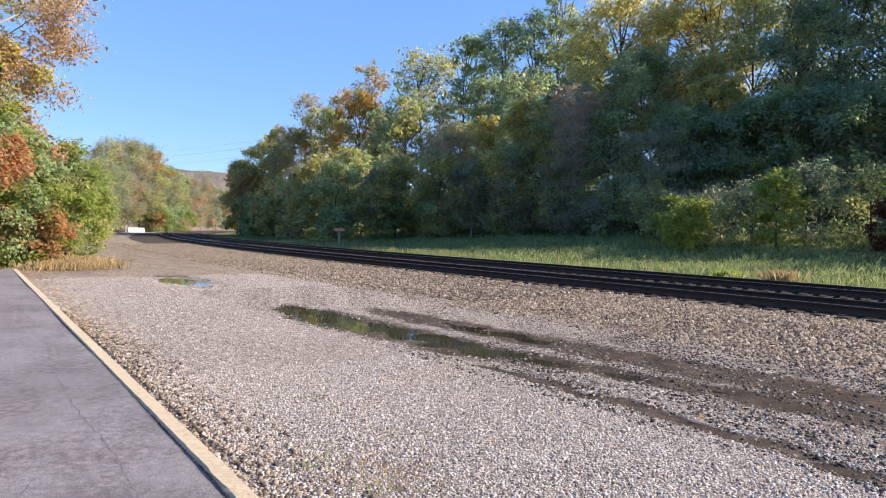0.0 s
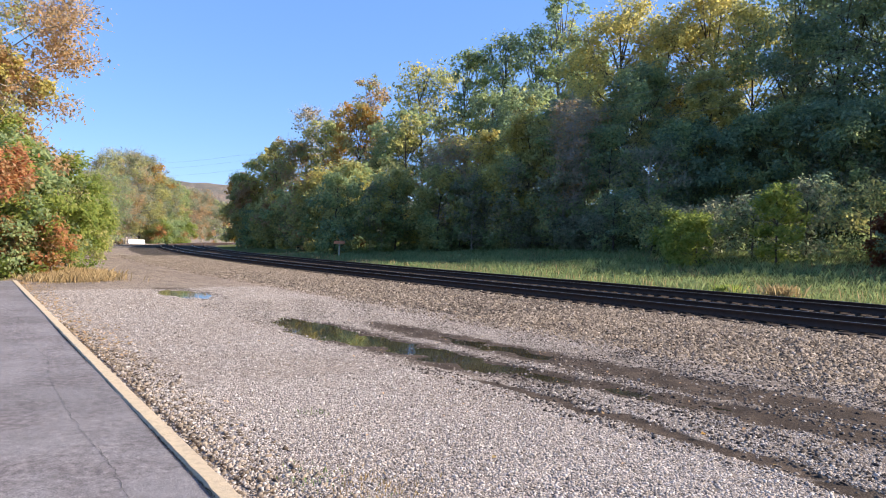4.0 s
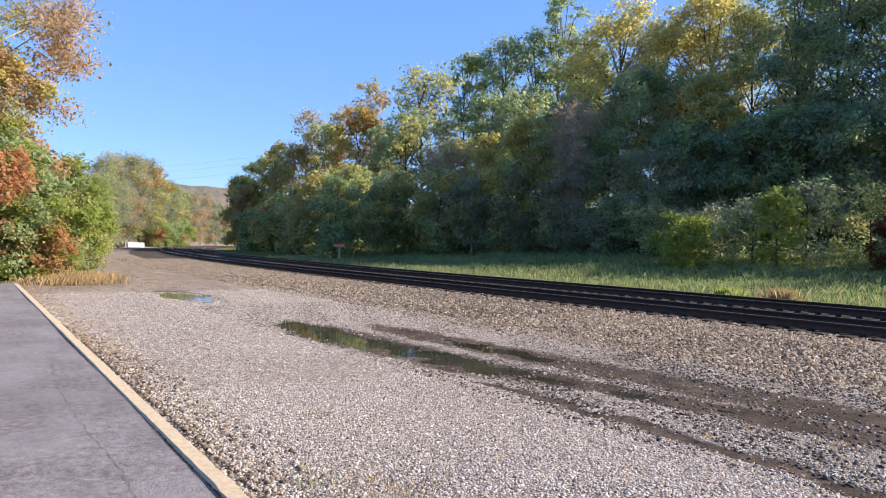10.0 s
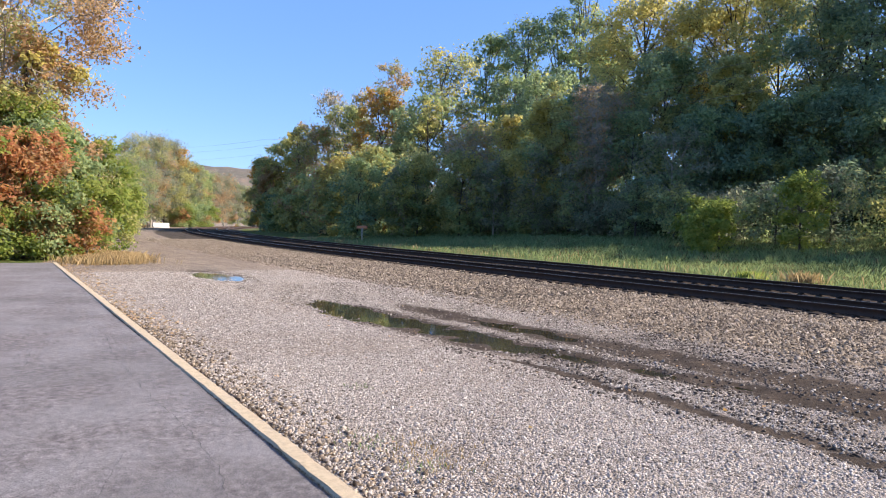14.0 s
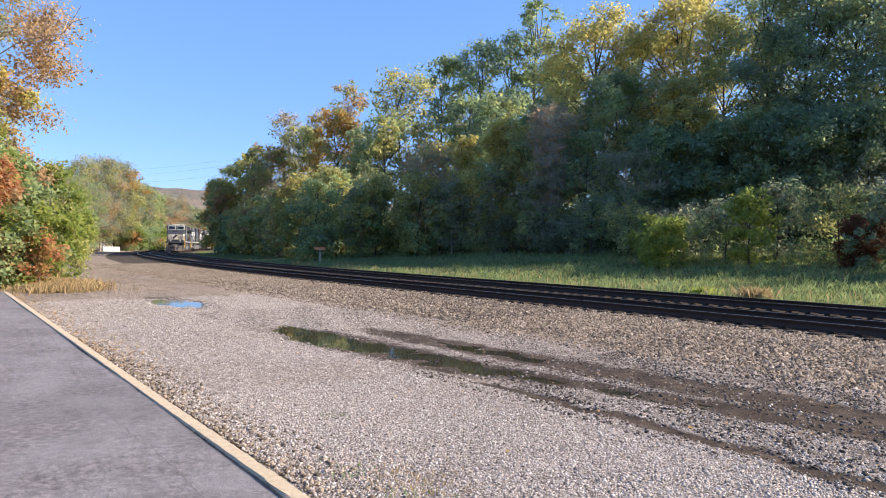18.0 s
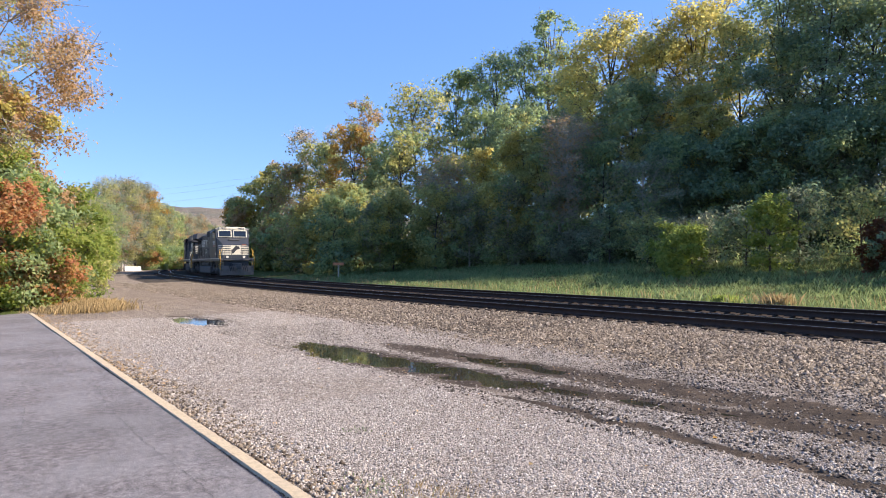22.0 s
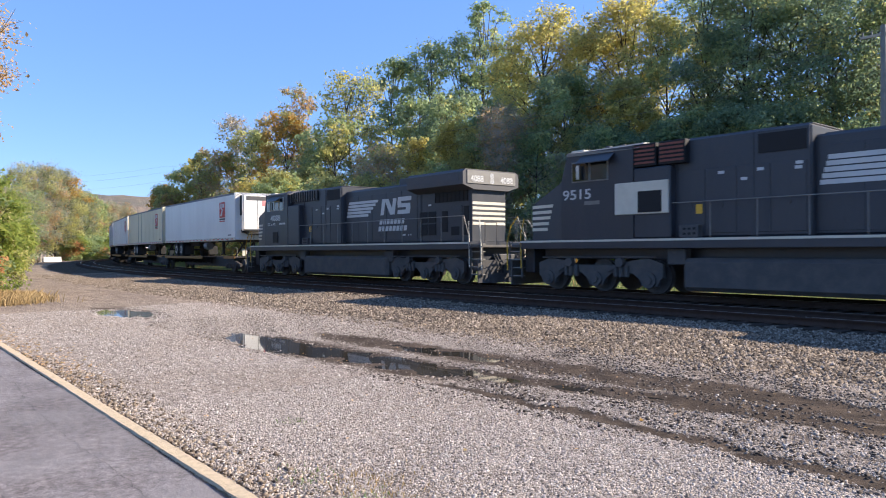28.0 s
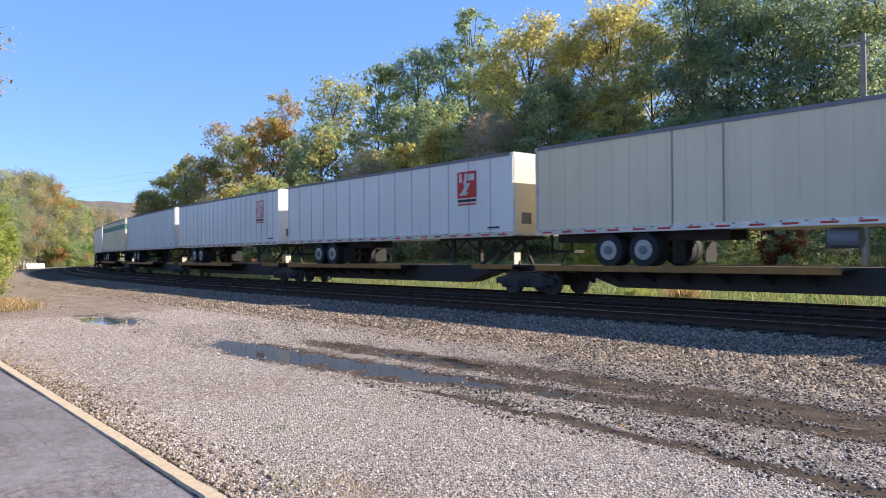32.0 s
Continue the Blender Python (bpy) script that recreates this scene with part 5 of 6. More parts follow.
    if reefer:
        un = part("cooling_unit", boxes((L, L + 0.55, -1.0, 1.0, 2.65, 4.92), bevel=0.08), M["trailer_white"], tr, "white refrigeration unit on the front wall")
        part("grille", boxes((L + 0.04, L + 0.5, 0.99, 1.012, 3.6, 4.85)), M["dark_grille"], un, "dark louvred side grille")
        gr = part("grille", boxes((L + 0.04, L + 0.5, -1.012, -0.99, 3.6, 4.85)), M["dark_grille"], un, "dark louvred side grille")
        for i in range(8):
            part("louvre", boxes((L + 0.05, L + 0.49, -1.03, -1.012, 3.66 + 0.15 * i, 3.69 + 0.15 * i)), M["loco_roof"], gr)
        part("lower_grille", boxes((L + 0.548, L + 0.566, -0.8, 0.8, 4.55, 4.8)), M["loco_roof"], un)
        part("hose", rod(bmesh.new(), [(L + 0.1, -0.95, 2.66), (L + 0.3, -0.6, 2.45), (L + 0.35, 0.3, 2.4), (L + 0.1, 0.8, 2.6)], 0.06, 6), M["rubber"], un)
        part("panel_line", boxes((L + 0.548, L + 0.56, -0.05, 0.9, 3.62, 3.65), (L + 0.548, L + 0.56, -0.06, -0.03, 2.75, 4.85)), M["seam"], un)
        part("small_panel", boxes((L + 0.548, L + 0.562, 0.25, 0.6, 4.2, 4.6)), M["red_faded"], un)
        part("frame_tube", boxes((L + 0.53, L + 0.6, -1.08, -1.02, 2.6, 4.98), (L + 0.53, L + 0.6, 1.02, 1.08, 2.6, 4.98), (L, L + 0.6, -1.08, -1.02, 4.93, 4.99), (L, L + 0.6, 1.02, 1.08, 4.93, 4.99), (L + 0.53, L + 0.6, -1.08, 1.08, 4.93, 4.99), bevel=0.02), M["alu"], un)
        part("fuel_tank", disc(bmesh.new(), (-0.9, 1.74), 0.26, 1.2, 1.9, 18, 0, "x"), M["rail_dark"], tr, "dull grey fuel tank under the body")
    # running gear
    each("chassis_rail", [(-L + 0.4, -1.6, -0.62, -0.48, 1.78, 2.08), (-L + 0.4, -1.6, 0.48, 0.62, 1.78, 2.08)], M["spine_black"], tr)
    part("coupler_plate", boxes((3.6, 7.6, -0.9, 0.9, 1.98, 2.08)), M["spine_black"], tr)
    for x in (-5.15, -3.9):
        ax = part("axle", boxes((x - 0.07, x + 0.07, -0.95, 0.95, 1.44, 1.58)), M["spine_black"], tr)
        for s in (-1, 1):
            bm = bmesh.new()
            for y in (0.66, 0.98):
                disc(bm, (x, 1.51), 0.505, s * y, s * (y + 0.27), 26)
                disc(bm, (x, 1.51), 0.47, s * (y + 0.265), s * (y + 0.285), 26)
            part("tyre", bm, M["rubber"], ax)
            bm = bmesh.new()
            disc(bm, (x, 1.51), 0.3, s * 1.262, s * 1.275, 22)
            for k in range(8):
                a = k * math.pi / 4
                disc(bm, (x + 0.2 * math.cos(a), 1.51 + 0.2 * math.sin(a)), 0.03, s * 1.275, s * 1.287, 8)
            part("rim", bm, M["rim"], ax, "pale dusty wheel rim")
            hb = disc(bmesh.new(), (x, 1.51), 0.13, s * 1.27, s * 1.34, 14)
            part("hub", hb, M["seam"], ax)
    for s in (-1, 1):
        part("mud_flap", boxes((-2.95, -2.92, s * 0.9 - 0.32, s * 0.9 + 0.32, 1.12, 1.75)), M["rubber"], tr)
        bm = boxes((4.2, 4.34, s * 0.75 - 0.07, s * 0.75 + 0.07, 1.15, 2.08), (4.12, 4.42, s * 0.75 - 0.13, s * 0.75 + 0.13, 1.12, 1.17))
        rod(bm, [(4.27, s * 0.75, 1.45), (3.5, s * 0.6, 2.05)], 0.03, 5)
        rod(bm, [(4.27, s * 0.75, 1.45), (5.0, s * 0.6, 2.05)], 0.03, 5)
        part("landing_leg", bm, M["spine_black"], tr)
    part("underride_bar", boxes((-L + 0.02, -L + 0.1, -1.2, 1.2, 1.45, 1.55), (-L + 0.02, -L + 0.08, -0.6, -0.5, 1.5, 2.08), (-L + 0.02, -L + 0.08, 0.5, 0.6, 1.5, 2.08)), M["spine_black"], tr)
    return tr


def spine_car(first=False):
    """One unit of an articulated spine car, 16.95 m long."""
    sc = thing("spine_car", Matrix.Identity(4), "black articulated spine flat car with orange wheel platforms", "flat car", "spine car units")
    bm = bmesh.new()
    prism(bm, [(-8.3, 0.72), (-6.6, 0.72), (-5.4, 0.32), (4.6, 0.32), (6.0, 0.72), (8.3, 0.72), (8.3, 1.0), (-8.3, 1.0)], -0.42, 0.42)
    part("centre_sill", bm, M["spine_black"], sc, "deep black centre sill")
    pf = part("wheel_platform", boxes((-8.1, 1.6, -1.34, 1.34, 0.93, 1.0)), M["spine_black"], sc)
    for s in (-1, 1):
        part("platform_edge", boxes((-8.1, 1.6, s * 1.35 - 0.02, s * 1.35 + 0.02, 0.84, 1.03), bevel=0.008), M["spine_orange"], pf, "worn orange edge")
        for i in range(8):
            x = -7.7 + 1.2 * i
            part("bracket", prism(bmesh.new(), [(s * 0.42, 0.5), (s * 1.3, 0.82), (s * 1.3, 0.92), (s * 0.42, 0.92)], x, x + 0.07, "x"), M["spine_black"], pf)
    fp = part("front_platform", boxes((5.9, 8.0, -1.3, 1.3, 0.95, 1.02)), M["spine_black"], sc)
    for s in (-1, 1):
        part("platform_edge", boxes((5.9, 8.0, s * 1.31 - 0.02, s * 1.31 + 0.02, 0.88, 1.05), bevel=0.008), M["spine_orange"], fp, "worn orange edge")
    bm = bmesh.new()
    for s in (-1, 1):
        rod(bm, [(5.4, s * 0.35, 1.0), (7.0, s * 0.3, 1.95)], 0.07, 6)
        rod(bm, [(7.5, s * 0.35, 1.0), (7.0, s * 0.3, 1.95)], 0.06, 6)
    box(bm, 6.7, 7.4, -0.5, 0.5, 1.93, 2.0, 0.02)
    part("hitch", bm, M["spine_black"], sc, "black trailer hitch stand")
    part("hitch_plate", boxes((7.42, 7.46, -0.62, -0.3, 1.05, 1.5)), M["cream_paint"], sc)
    if first:
        bm = boxes((8.3, 9.6, -0.18, 0.18, 0.72, 1.02), (9.5, 9.9, -0.22, 0.22, 0.66, 1.08), bevel=0.03)
        part("coupler", bm, M["steel"], sc, "rusty knuckle coupler")
        bm = bmesh.new()
        rod(bm, [(8.4, -1.3, 1.0), (8.4, -1.3, 1.55), (8.0, -1.3, 1.62), (7.6, -1.3, 1.55), (7.6, -1.3, 1.0)], 0.02, 5)
        part("grab_iron", bm, M["grey_rail"], sc)
    bm = boxes((-8.45, -7.9, -0.9, 0.9, 0.62, 0.9), bevel=0.03)
    part("articulation", bm, M["spine_black"], sc)
    wheelset_truck(sc, 7.35 if first else 8.47, (-0.89, 0.89), 0.42)
    return sc


LOCOS = [(locomotive("9822", False, "reservoir"), 11.15, False), (locomotive("9515", True, "cooler"), 33.7, True), (locomotive("4088", True, "dark_roof"), 55.75, True)]
TRAILERS = []
for k, spec in enumerate((
    dict(paint="trailer_white", label="smooth white refrigerated trailer with a red logo panel", reefer=True, logo="red"),
    dict(paint="trailer_cream", label="cream ribbed refrigerated trailer with a red logo panel and dark seams", ribs=26, reefer=True, logo="red", seams=(-2.9, -1.35)),
    dict(paint="trailer_white", label="white ribbed trailer with a red logo panel", ribs=14, logo="red", front="cream"),
    dict(paint="trailer_white", label="white ribbed trailer with a faded logo panel", ribs=22, logo="faded"),
    dict(paint="trailer_grey", label="pale grey smooth trailer with a red mark", ribs=0),
    dict(paint="trailer_cream", label="cream trailer with a green band", ribs=14, band="green_band"),
    dict(paint="trailer_white", label="white trailer with dark front lettering bars", letters=True),
    dict(paint="trailer_grey", label="pale grey ribbed trailer", ribs=18),
    dict(paint="trailer_white", label="plain white ribbed highway trailer", ribs=10),
)):
    TRAILERS.append((trailer(**spec), spine_car(k == 0), 68.45 + 8.075 + 17.2 * k))


# ---- paved platform and its edge ----
def kerb_y(x):
    return 1.03 + (-3.0 - x) * 0.010


def asphalt_material():
    n = Nodes("asphalt")
    fine = n.noise(110, 4, 0.85)
    mid = n.noise(15, 5, 0.7)
    big = n.noise(0.9, 5, 0.6)
    col = n.ramp(mid, [(0.35, (0.105, 0.092, 0.09)), (0.5, (0.17, 0.15, 0.147)), (0.65, (0.255, 0.228, 0.222))])
    col = n.mix(n.ramp(big, [(0.42, (0, 0, 0)), (0.6, (0.6, 0.6, 0.6))]), col, (0.25, 0.236, 0.235))
    col = n.mix(n.ramp(n.noise(0.35, 4, 0.7), [(0.5, (0, 0, 0)), (0.58, (0.3, 0.3, 0.3))]), col, (0.11, 0.102, 0.10))
    col = n.mix(0.85, col, n.ramp(fine, [(0.36, (0.22, 0.22, 0.22)), (0.64, (1.6, 1.57, 1.58))]), "MULTIPLY")
    n.bump(n.math("ADD", fine, n.math("MULTIPLY", mid, 2.0)), 0.8, 0.008)
    return n.set(col, 0.85, 0.0, 0.3)


def build_platform():
    xs = np.concatenate([np.arange(-24.6, 6, 0.3), np.arange(6, 30, 2.0)])
    k = 14
    vs = []
    for x in xs:
        for j in range(k):
            f = j / (k - 1)
            y = kerb_y(x) - 0.058 - (0.004 * abs(math.sin(x * 3.1)) + 0.02 * max(0, math.sin(x * 1.7 + 1)) ** 8) * (j == 0) - 9.0 * f**1.5
            vs.append((x, y, 0.08 + 0.006 * math.sin(x * 0.8 + y) - 0.02 * f))
    me = fast_mesh("pavement", vs, grid_faces(len(xs), k)[:, ::-1], [asphalt_material()], True)
    ob = tagged(new("pavement", me), "worn grey asphalt pavement with cracks", "pavement", kind="structure")
    rng = np.random.default_rng(5)
    tar = worn("crack_dark", (0.05, 0.048, 0.047), (0.09, 0.085, 0.08), 0.9, scale=6)

    def crack(points, width, name="crack"):
        bm = bmesh.new()
        fine = []
        for (xa, ya), (xb, yb) in zip(points, points[1:]):
            n = max(2, int(math.hypot(xb - xa, yb - ya) / 0.12))
            for i in range(n):
                t = i / n
                fine.append((xa + (xb - xa) * t + rng.normal(0, 0.008), ya + (yb - ya) * t + rng.normal(0, 0.008)))
        fine.append(points[-1])
        prev = None
        for i, (x, y) in enumerate(fine):
            q = fine[min(i + 1, len(fine) - 1)]
            p = fine[max(i - 1, 0)]
            d = Vector((q[0] - p[0], q[1] - p[1], 0)).normalized()
            nrm = Vector((-d.y, d.x, 0)) * width * rng.uniform(0.15, 0.7)
            z = 0.0845 + 0.006 * math.sin(x * 0.8 + y) - 0.02 * (max(0, kerb_y(x) - 0.078 - y) / 9.0) ** (2 / 3)
            a, b = bm.verts.new((x + nrm.x, y + nrm.y, z)), bm.verts.new((x - nrm.x, y - nrm.y, z))
            if prev:
                bm.faces.new((prev[0], a, b, prev[1]))
            prev = (a, b)
        part(name, bm, tar, ob, "dark crack in the asphalt")

    crack([(-14.6, 0.75), (-12.0, 0.52), (-9.0, 0.66), (-7.8, 0.55), (-6.0, 0.52), (-4.6, 0.58), (-3.6, 0.55), (-2.4, 0.35)], 0.0038)
    crack([(-15.0, 0.9), (-14.9, 0.2), (-15.2, -0.6), (-15.3, -1.6), (-15.6, -3.4)], 0.022)
    crack([(-4.6, 0.6), (-4.1, 0.1), (-3.2, -0.2), (-2.5, -0.9)], 0.0025)
    crack([(-9.5, -0.5), (-8.2, -0.2), (-6.8, -0.35), (-5.6, -0.9)], 0.003)
    crack([(-6.2, 0.55), (-5.2, 0.85)], 0.003)
    crack([(-20.0, 0.7), (-19.8, -0.4), (-20.3, -2.2)], 0.006)


build_platform()


def build_kerb():
    kb = thing("kerb", Matrix.Identity(4), "tan rough concrete kerb along the pavement edge", "kerb", kind="structure")
    rng = np.random.default_rng(9)
    x = -24.5
    while x < 9:
        L = 2.44
        n = 26
        bm = bmesh.new()
        rows = []
        for i in range(n + 1):
            xx = x + 0.006 + (L - 0.012) * i / n
            y = kerb_y(xx)
            w = [rng.normal(0, 0.0028) for _ in range(4)]
            rows.append([bm.verts.new(v) for v in ((xx, y - 0.066 + w[0], -0.05), (xx, y - 0.066 + w[0], 0.085 + w[2] * 0.5), (xx, y - 0.052 + w[1], 0.10 + w[2] * 0.6), (xx, y + 0.052 + w[3], 0.098 + w[0] * 0.6), (xx, y + 0.066 + w[3], 0.08 + w[1] * 0.5), (xx, y + 0.068, -0.08))])
        for a, b in zip(rows, rows[1:]):
            for j in range(5):
                bm.faces.new((a[j], a[j + 1], b[j + 1], b[j]))
        bm.faces.new(rows[0])
        bm.faces.new(rows[-1][::-1])
        bmesh.ops.recalc_face_normals(bm, faces=bm.faces[:])
        part("kerb_stone", bm, M["kerb"], kb)
        x += L


build_kerb()


# ---- standing water in the ruts ----
def puddle(name, x0, x1, y0, y1, z, label):
    xs, ys = np.linspace(x0, x1, 20), np.linspace(y0, y1, 12)
    gx, gy = np.meshgrid(xs, ys, indexing="ij")
    me = fast_mesh(name, np.stack([gx, gy, np.full_like(gx, z)], -1).reshape(-1, 3), grid_faces(20, 12), [M["water"]], True)
    tagged(new(name, me), label, "puddle", kind="structure")


puddle("water_puddle", -14.6, -2.6, 4.3, 7.2, -0.058, "shallow brown puddle in the wheel rut")
puddle("water_far_puddle", -23.0, -17.0, 3.9, 6.4, -0.058, "shallow puddle on the gravel yard")


# ---- loose stones ----
def scatter(n, x0, x1, y0, y1, power, seed, keep=None, lift=0.0):
    rng = np.random.default_rng(seed)
    u = rng.uniform(0, 1, n) ** power
    x = x1 - (x1 - x0) * u
    y = rng.uniform(y0, y1, n)
    if keep is not None:
        ok = keep(x, y, rng)
        x, y = x[ok], y[ok]
    return np.stack([x, y, ground_z(x, y) + lift], -1)


def stone_material(name, stops):
    n = Nodes(name)
    geo = n.add("ShaderNodeNewGeometry")
    col = n.ramp(geo.outputs["Random Per Island"], stops)
    col = n.mix(0.5, col, n.ramp(n.noise(25, 3), [(0.3, (0.6, 0.6, 0.6)), (0.7, (1.1, 1.1, 1.1))]), "MULTIPLY")
    return n.set(col, 0.9, 0.0, 0.12)


def wetness(x, y):
    """How wet the yard is: 1 in the ruts."""
    wet = np.zeros_like(x)
    for k in range(4):
        wet = np.maximum(wet, rut_shape(x, y, k))
    return wet


def worn_band(x, y):
    """The driven, muddy stretch between the clean gravel and the ballast."""
    return np.clip((y - 4.4) / 0.8, 0, 1) * np.clip((9.2 - y) / 1.2, 0, 1) * np.clip((x + 13) / 6, 0, 1)


GREY_STONE = stone_material("grey_stone", [(0.0, (0.13, 0.108, 0.093)), (0.3, (0.32, 0.275, 0.24)), (0.75, (0.455, 0.40, 0.352)), (1.0, (0.60, 0.54, 0.48))])
DARK_STONE = stone_material("dark_stone", [(0.0, (0.025, 0.02, 0.016)), (0.6, (0.055, 0.043, 0.034)), (1.0, (0.10, 0.08, 0.063))])
TAN_STONE = stone_material("tan_stone", [(0.0, (0.07, 0.053, 0.04)), (0.35, (0.17, 0.132, 0.098)), (0.75, (0.29, 0.23, 0.172)), (0.95, (0.38, 0.31, 0.24)), (1.0, (0.48, 0.41, 0.34))])
RUT_STONE = stone_material("rut_stone", [(0.0, (0.035, 0.028, 0.023)), (0.5, (0.105, 0.086, 0.072)), (0.85, (0.21, 0.178, 0.153)), (1.0, (0.40, 0.35, 0.305))])


def dry_yard(x, y, r):
    return r.uniform(0, 1, len(x)) > 1.1 * wetness(x, y) + 0.5 * worn_band(x, y)


def rut_keep(x, y, r):
    return (np.sin(x * 2.1 + y * 5) + r.normal(0, 1, len(x)) > -0.3) & (r.uniform(0, 1, len(x)) > 0.72 * wetness(x, y))


def ballast_keep(x, y, r):
    d = track_side(x, y)
    return (d > -10.2 + 0.45 * r.normal(0, 1, len(x))) & (d < -5.2)


loose_stones("yard_gravel", scatter(66000, -7.2, -0.3, 1.2, 6.4, 1.0, 21, dry_yard), 0.0095, GREY_STONE, "loose grey crushed stone on the yard", "gravel", 0.75, 21, True)
loose_stones("yard_gravel", scatter(62000, -22, -7.2, 1.2, 8.2, 0.85, 27, dry_yard), 0.0145, GREY_STONE, "loose grey crushed stone on the yard", "gravel", 0.75, 27)
loose_stones("rut_stones", scatter(44000, -7, 3, 4.4, 9.2, 1.0, 22, rut_keep), 0.0155, RUT_STONE, "larger grey stones in the wheel ruts", "gravel", 0.7, 22, True)
loose_stones("rut_stones", scatter(34000, -17, -7, 4.4, 9.2, 1.0, 28, rut_keep), 0.0155, RUT_STONE, "larger grey stones in the wheel ruts", "gravel", 0.7, 28)
loose_stones("joint_crumbs", np.stack([np.linspace(-12, -1.5, 1500), kerb_y(np.linspace(-12, -1.5, 1500)) - 0.074 + np.random.default_rng(29).normal(0, 0.012, 1500), np.full(1500, 0.083)], -1), 0.006, DARK_STONE, "dark crumbs in the joint beside the kerb", "gravel", 0.8, 29)
loose_stones("edge_stones", scatter(9000, -14, 0, 1.2, 2.0, 0.9, 23, lambda x, y, r: y < kerb_y(x) + 0.1 + 0.75 * r.uniform(0, 1, len(x)) ** 0.7 * np.clip((x + 15) / 6, 0.15, 1)), 0.017, TAN_STONE, "larger brown stones beside the kerb", "gravel", 0.75, 23, True)
loose_stones("ballast_stone", scatter(60000, -12, 6, 8.0, 13.8, 1.0, 24, ballast_keep, 0.008), 0.0252, TAN_STONE, "angular tan and grey ballast stones", "ballast", 0.85, 24)
loose_stones("ballast_stone", scatter(125000, -58, -12, 8.0, 19.0, 0.9, 26, ballast_keep, 0.008), 0.029, TAN_STONE, "angular tan and grey ballast stones", "ballast", 0.85, 26)
loose_stones("track_stone", scatter(20000, -50, 8, 12.5, 24.0, 1.0, 25, lambda x, y, r: (track_side(x, y) > -5.1) & (track_side(x, y) < 2.4)), 0.036, DARK_STONE, "dark oily ballast stones between the ties", "ballast", 0.8, 25)


# ---- grass ----
def blades(name, pts, height, width, mat, label, seed, lean=0.35):
    rng = np.random.default_rng(seed)
    k = len(pts)
    a = rng.uniform(0, 2 * np.pi, k)
    h = height * rng.uniform(0.4, 1.25, k)
    w = width * rng.uniform(0.6, 1.3, k)
    dx, dy = np.cos(a), np.sin(a)
    la = rng.uniform(0, 2 * np.pi, k)
    lx, ly = np.cos(la) * lean * h * rng.uniform(0, 1, k), np.sin(la) * lean * h * rng.uniform(0, 1, k)
    zero = np.zeros(k)
    v0 = pts + np.stack([dx * w, dy * w, zero - 0.02], -1)
    v1 = pts - np.stack([dx * w, dy * w, zero + 0.02], -1)
    m = pts + np.stack([lx * 0.35 + dx * w * 0.4, ly * 0.35 + dy * w * 0.4, h * 0.6], -1)
    tip = pts + np.stack([lx, ly, h], -1)
    v = np.stack([v0, v1, tip, m], 1).reshape(-1, 3)
    f = np.arange(4 * k).reshape(-1, 4)
    return tagged(new(name, fast_mesh(name, v, f, [mat])), label, "grass", kind="stuff")


def bank(n, x0, x1, d0, d1, seed, keep=None):
    """Points on the grassy bank beyond the far track."""
    rng = np.random.default_rng(seed)
    x = rng.uniform(x0, x1, n)
    y = rng.uniform(YC + d0, YC + d1 + 14, n)
    d = track_side(x, y)
    ok = (d > d0) & (d < d1)
    if keep is not None:
        ok &= keep(x, y, d, rng)
    x, y = x[ok], y[ok]
    return np.stack([x, y, ground_z(x, y)], -1)


def tufts(pts, per, spread, seed):
    """Several blades round each point."""
    rng = np.random.default_rng(seed)
    p = np.repeat(pts, per, axis=0)
    p[:, :2] += rng.normal(0, spread, (len(p), 2))
    p[:, 2] = ground_z(p[:, 0], p[:, 1])
    return p


def patchy(x, d, k=0.0):
    return np.sin(x * 0.45 + 2 + k) * np.sin(d * 0.8 + x * 0.15 + k) + 0.5 * np.sin(x * 1.3 + k) * np.sin(d * 1.9 - x * 0.4)


blades("bank_grass", bank(190000, -66, 12, 2.9, 19.0, 31), 0.15, 0.0065, M["grass"], "green grass on the bank", 31, 1.0)
blades("bank_tufts", tufts(bank(9000, -66, 12, 3.2, 18.0, 34, lambda x, y, d, r: patchy(x, d, 1.0) + r.normal(0, 0.4, len(x)) > 0.1), 9, 0.07, 34), 0.3, 0.006, M["grass"], "long uncut grass in tufts on the bank", 34, 0.9)
blades("tall_grass", bank(16000, -66, 12, 2.6, 4.4, 32, lambda x, y, d, r: np.sin(x * 1.7) + np.sin(x * 0.61 + 1) + r.normal(0, 0.8, len(x)) > -0.1), 0.42, 0.005, M["grass_dry"], "tall pale grass along the ballast", 32)
blades("bank_dry_grass", bank(34000, -66, 12, 4.0, 19.0, 33, lambda x, y, d, r: patchy(x, d) > 0.35), 0.26, 0.006, M["grass_dry"], "brownish dry grass patches", 33)


def clump_grass(name, cx, cy, rx, ry, n, h, mat, label, seed, w=0.006):
    rng = np.random.default_rng(seed)
    x, y = cx + rng.normal(0, rx, n), cy + rng.normal(0, ry, n)
    return blades(name, np.stack([x, y, ground_z(x, y)], -1), h, w, mat, label, seed, 0.8)


